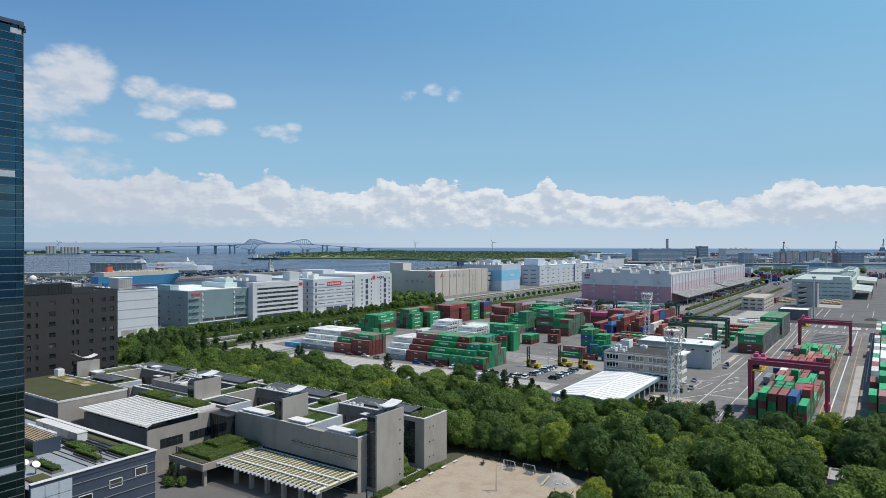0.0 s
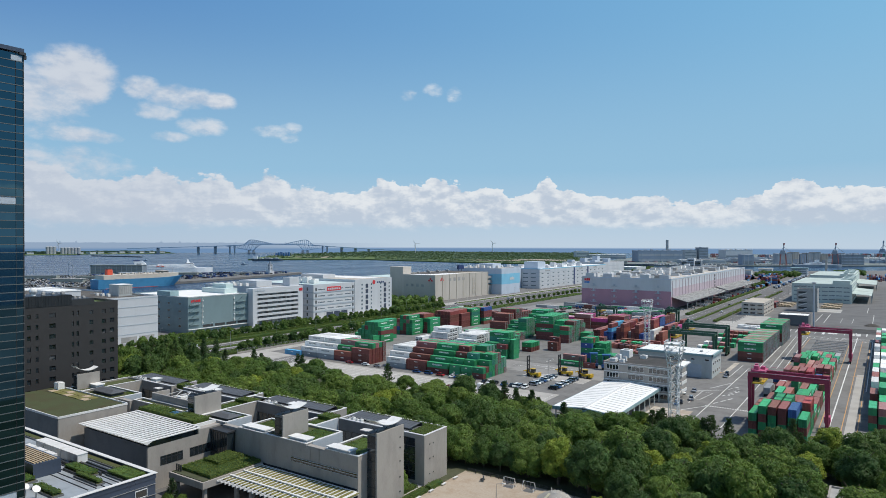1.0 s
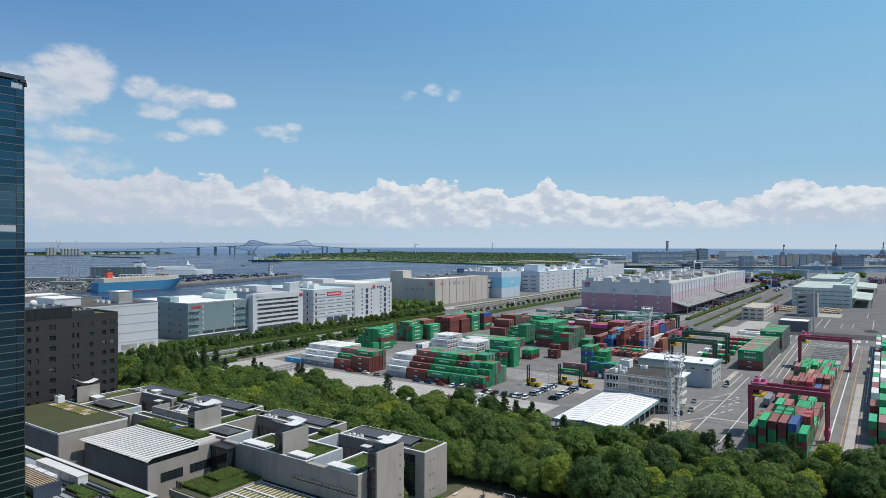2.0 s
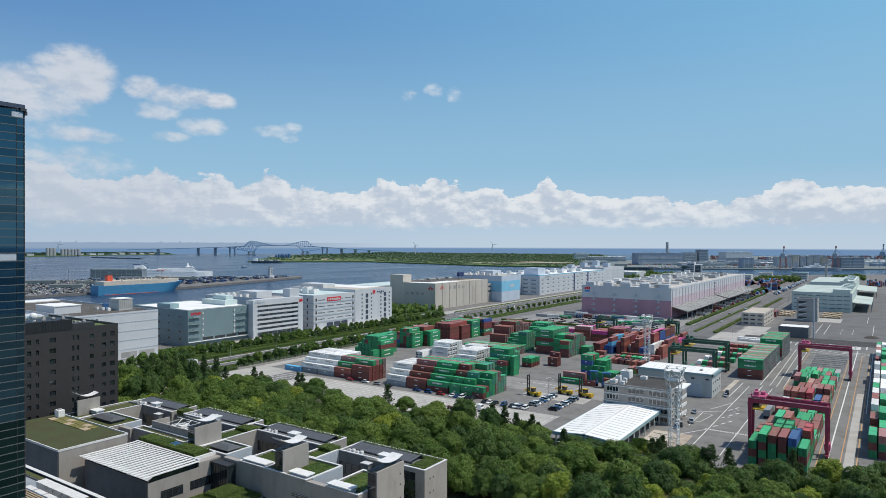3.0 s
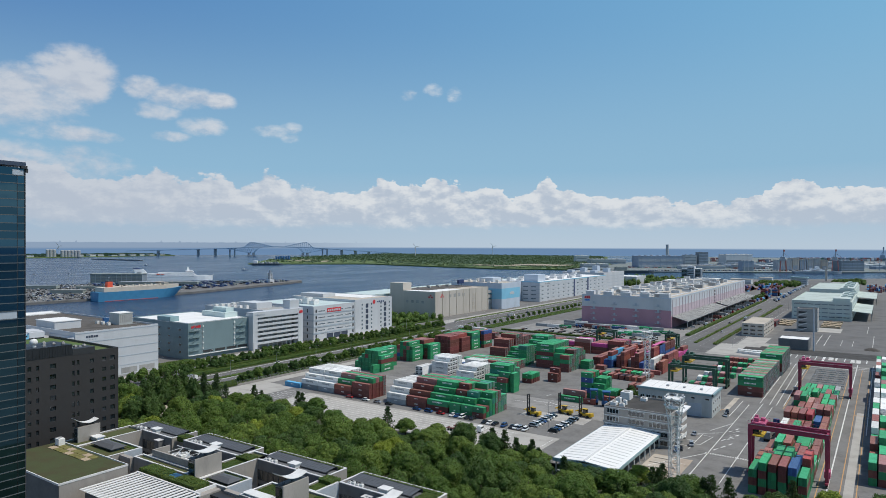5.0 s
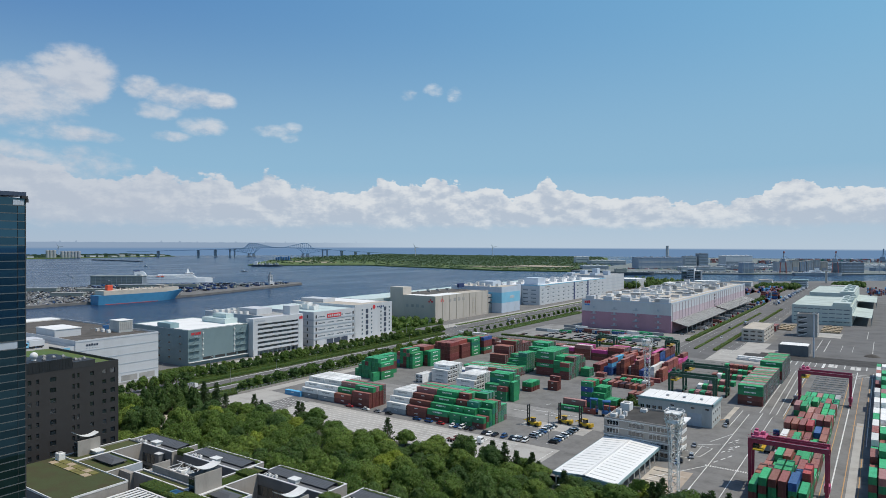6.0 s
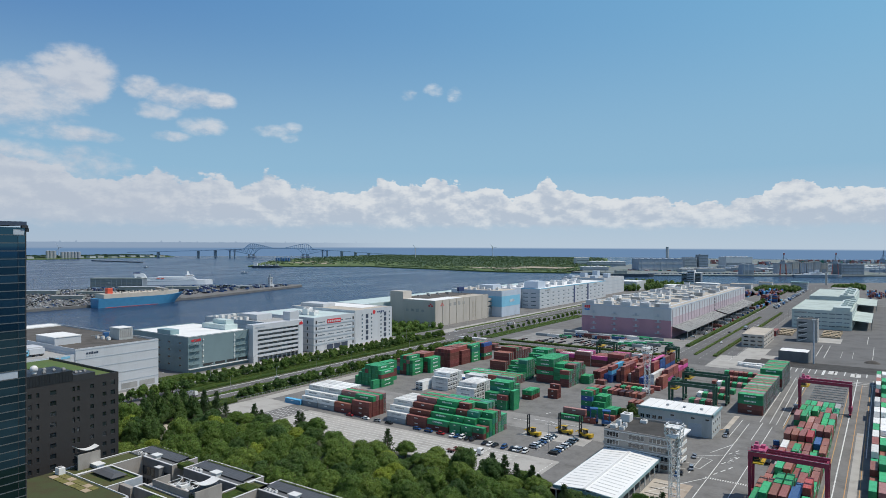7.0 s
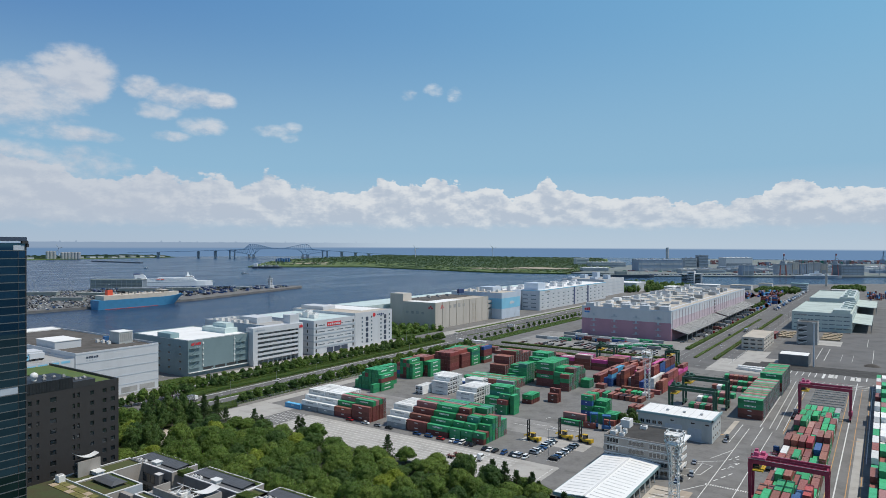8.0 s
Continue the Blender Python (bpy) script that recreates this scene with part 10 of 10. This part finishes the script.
tagged(new("far_containers", mesh_of(bm, "far_containers", [PAINT["pink"], PAINT["grey"], PAINT["white"], M["far_blue"], M["far_dark"], PAINT["rust"], PAINT["teal"]])), "container heaps in the far port", "containers", "", "stuff")
bm = bmesh.new()
for i in range(700):
    v = q2.uniform(-1.3, 0.35)
    x, y = -300 + v * 290 + q2.uniform(-8, 8), 2240 + v * 240 + q2.uniform(14, 40)
    box(bm, x - 2, x + 2, y - 2.2, y + 2.2, 0.5, q2.uniform(1.6, 3.6), q2.randrange(5))
tagged(new("quay_vehicles", mesh_of(bm, "quay_vehicles", [PAINTS["white"], PAINTS["silver"], PAINTS["black"], PAINTS["blue"], M["far_grey"]])), "cars and lorries along the far quay", "vehicles", "", "stuff")


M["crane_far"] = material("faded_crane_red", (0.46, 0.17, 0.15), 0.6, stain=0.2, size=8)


def quay_crane(x, y, h, label, a="crane_far", c2="far_grey"):
    c = thing("quay_crane", label, "crane", "quay cranes")
    for sx in (-9, 9):
        for sy in (-8, 8):
            bm = bmesh.new()
            beam(bm, (x + sx, y + sy, 0.5), (x + sx * 0.7, y + sy * 0.8, h * 0.55), 1.3)
            part("leg", bm, M[a], c)
    part("cross_beam", boxes((x - 10, x + 10, y - 9, y + 9, h * 0.52, h * 0.58)), M[c2], c)
    part("machine_house", boxes((x - 7, x + 6, y - 6, y + 6, h * 0.58, h * 0.68)), M[c2], c)
    bm = bmesh.new()
    beam(bm, (x, y, h * 0.6), (x + 2, y, h), 2.6)
    part("boom_lower", bm, M[c2], c)
    bm = bmesh.new()
    beam(bm, (x + 1.6, y, h * 0.93), (x + 2.2, y, h * 1.02), 7.5, 4)
    part("boom_head", bm, M[a], c)
    bm = bmesh.new()
    beam(bm, (x - 10, y, h * 0.55), (x + 26, y, h * 0.55), 2.0)
    beam(bm, (x + 26, y, h * 0.55), (x + 1, y, h * 0.85), 0.9)
    beam(bm, (x - 8, y, h * 0.6), (x + 1, y, h * 0.85), 0.9)
    part("girder", bm, M[c2], c)
    return c


quay_crane(-256, 2200, 66, "red and white quay crane with a raised boom")
quay_crane(-127, 2303, 67, "red and white quay crane with a raised boom")
quay_crane(-8, 2440, 74, "pale blue quay crane with a lowered boom", "far_blue", "far_blue")
b = thing("chimney", "tall grey incinerator chimney", "chimney")
bm = bmesh.new()
cone(bm, -760, 2790, 0.5, 80, 6.5, 5.8, 14)
part("stack", bm, M["far_grey"], b)
bm = bmesh.new()
cone(bm, -760, 2790, 80, 81.5, 6.2, 6.2, 14)
part("rim", bm, M["far_dark"], b)
s = thing("cargo_ship", "long dark cargo ship moored in the canal", "ship", at=pose(-640, 1872, 0, 0, 0, -51))
part("hull", ship_hull(196, 22, -3.2, 4.5, 0.12), M["hull_dark"], s)
part("deck_rail", boxes((-9, 9, -60, 70, 4.5, 6.2)), M["terminal"], s)
part("superstructure", boxes((-8, 8, -20, 12, 6.2, 15)), M["terminal"], s)
for i in range(4):
    bm = bmesh.new()
    beam(bm, (0, -50 + i * 34, 6), (0, -50 + i * 34, 17), 1.0)
    part("derrick", bm, M["terminal"], s)
s = thing("patrol_ship", "long pale grey ship moored at the far quay", "ship", at=pose(-165, 2187, 0, 0, 0, -51.5))
part("hull", ship_hull(150, 15, -3.2, 5.0, 0.25), M["far_grey"], s)
for y0, y1, z in ((-40, 30, 8.5), (-22, 10, 12.0), (-6, 2, 19.0)):
    part("deck_house", boxes((-5, 5, y0, y1, 5.0, z)), M["ship_white"], s)
for x, y, L in ((-470, 1990, 26), (-1660, 1330, 22), (-2300, 1390, 18)):
    s = thing("work_boat", "small grey boat on the water", "boat", "boats", at=pose(x, y, 0, 0, 0, -60))
    part("hull", ship_hull(L, 6, -3.1, -0.8), M["far_grey"], s)
    part("wheelhouse", boxes((-2, 2, -L / 4, -L / 4 + 6, -0.8, 2.6)), M["white_wall"], s)
# trees along the canal shore
q3 = random.Random(61)
woods("canal_trees", "dark trees along the canal shore", [(-520 + q3.uniform(0, 175), 1245 + q3.uniform(0, 230), q3.uniform(5, 8), q3.uniform(9, 15)) for i in range(150)] +
      [(-215 + q3.uniform(0, 72), 1400 + q3.uniform(0, 90), q3.uniform(4, 7), q3.uniform(7, 11)) for i in range(60)] +
      [(-95 + q3.uniform(0, 60), 1540 + q3.uniform(0, 130), q3.uniform(4, 6), q3.uniform(7, 11)) for i in range(34)] +
      [(-163 + q3.uniform(0, 6), 1050 + i * 11 + q3.uniform(-3, 3), q3.uniform(2.2, 3.5), q3.uniform(4, 6)) for i in range(30)] +
      [(-96 + q3.uniform(0, 6), 960 + i * 12 + q3.uniform(-3, 3), q3.uniform(2.2, 3.5), q3.uniform(4, 6)) for i in range(36)], "dark", 41, 1.3, 90)
# container heaps and lorries along the dock road's far end
bm = bmesh.new()
for x0, x1, y0, y1, n, top in ((-168, -141, 1150, 1200, 60, 4), (-195, -158, 1290, 1380, 80, 3), (-210, -196, 1240, 1300, 24, 3), (-30, 20, 1330, 1480, 60, 3), (-150, -146, 1000, 1130, 16, 2)):
    for i in range(n):
        x, y = q3.uniform(x0, x1), round(q3.uniform(y0, y1) / 13) * 13
        x = round(x / 3) * 3
        for k in range(q3.randint(1, top)):
            box(bm, x - 1.2, x + 1.2, y - 6.05, y + 6.05, 0.02 + 2.6 * k, 2.58 + 2.6 * k, q3.choice((0, 0, 1, 1, 2, 2, 3, 4, 5)))
tagged(new("dock_containers", mesh_of(bm, "dock_containers", [PAINT["rust"], PAINT["maroon"], PAINT["blue"], PAINT["pink"], PAINT["grey"], PAINT["sky"]])), "red and blue container heaps beside the dock road", "containers", "", "stuff")
bm = bmesh.new()
for i in range(46):
    x, y = q3.choice((-133, -129)) + q3.uniform(-0.4, 0.4), 1040 + i * 9.5 + q3.uniform(-2, 2)
    mi = q3.randrange(5)
    box(bm, x - 1.2, x + 1.2, y - 3.6, y + 1.6, 1.0, 3.3, mi)
    box(bm, x - 1.1, x + 1.1, y + 1.8, y + 3.6, 0.6, 2.7, q3.randrange(5))
    box(bm, x - 1.0, x + 1.0, y - 3.4, y + 3.5, 0.05, 1.0, 5)
tagged(new("parked_lorries", mesh_of(bm, "parked_lorries", [PAINTS["white"], PAINTS["silver"], M["far_grey"], M["machine_blue"], PAINTS["white"], M["rubber"]])), "lorries parked along the dock road", "vehicles", "", "stuff")
for x, y, sx, sy, h, mt in ((-330, 1300, 50, 40, 12, "white_roof"), (-262, 1120, 60, 30, 11, "grey_roof"), (-250, 1480, 40, 26, 9, "beige_roof"), (-215, 1560, 26, 18, 10, "beige_roof"), (-60, 1290, 44, 60, 12, "mint_roof"), (-64, 1420, 40, 40, 10, "grey_roof"), (-310, 1440, 46, 30, 10, "white_roof")):
    b = thing("dock_shed", "low pale flat-roofed shed near the canal", "shed", "canal sheds")
    part("wall", boxes((x - sx / 2, x + sx / 2, y - sy / 2, y + sy / 2, 0, h)), M["white_wall"], b)
    part("roof", boxes((x - sx / 2 - 0.5, x + sx / 2 + 0.5, y - sy / 2 - 0.5, y + sy / 2 + 0.5, h, h + 0.8)), M[mt], b)
    for k in range(3):
        part("loading_door", boxes((x - sx / 2 + (k + 0.2) * sx / 3, x - sx / 2 + (k + 0.8) * sx / 3, y - sy / 2 - 0.2, y - sy / 2, 0.2, 5)), M["far_grey"], b)
for i in range(9):
    plant(KINDS[:4], -131 + rnd.uniform(-3, 3), 472 + i * 4.5 + rnd.uniform(-2, 2), rnd.uniform(0.5, 0.8))
for x, y in ((-105, 297), (-103, 301), (-106, 305), (-104, 312), (-101, 318), (-104, 290), (-112, 330), (-108, 340), (-113, 346), (-107, 350), (-110, 338)):
    plant(KINDS[2:4], x, y, rnd.uniform(0.45, 0.65))
for x, y, k in ((-155, 89, 2), (-153.5, 87, 3), (-106.5, 131, 1), (-102.5, 130, 4), (-108.5, 129, 2)):
    plant([KINDS[k]], x, y, 0.5 if k == 2 else 0.62)
plant(PINES, -143.9, 93.6, 0.62)
for x, y in ((-144.5, 92.8), (-139.9, 93.7), (-142.0, 91.6)):
    plant([KINDS[4]], x, y, 0.26)


# lorry and cars on the parking deck
c = thing("lorry", "blue and white box lorry parked on the roof deck", "lorry")
part("cargo_box", boxes((-400.4, -397.9, 170.5, 178.5, 27.3, 30.4)), M["white_wall"], c)
part("cab", boxes((-400.3, -398.0, 167.6, 170.2, 26.9, 29.4)), M["sky_wall"], c)
part("windscreen", boxes((-400.1, -398.2, 167.5, 167.6, 28.1, 29.1), (-398.0, -397.94, 168.0, 169.6, 28.1, 29.1)), M["glass"], c)
part("chassis", boxes((-400.1, -398.2, 167.8, 178.4, 26.6, 27.3)), M["dark_steel"], c)
for y in (168.6, 173.0, 177.0):
    for x in (-400.3, -398.35):
        bm = bmesh.new()
        beam(bm, (x, y, 26.5), (x + 0.35, y, 26.5), 1.0, sides=12)
        part("wheel", bm, M["rubber"], c)
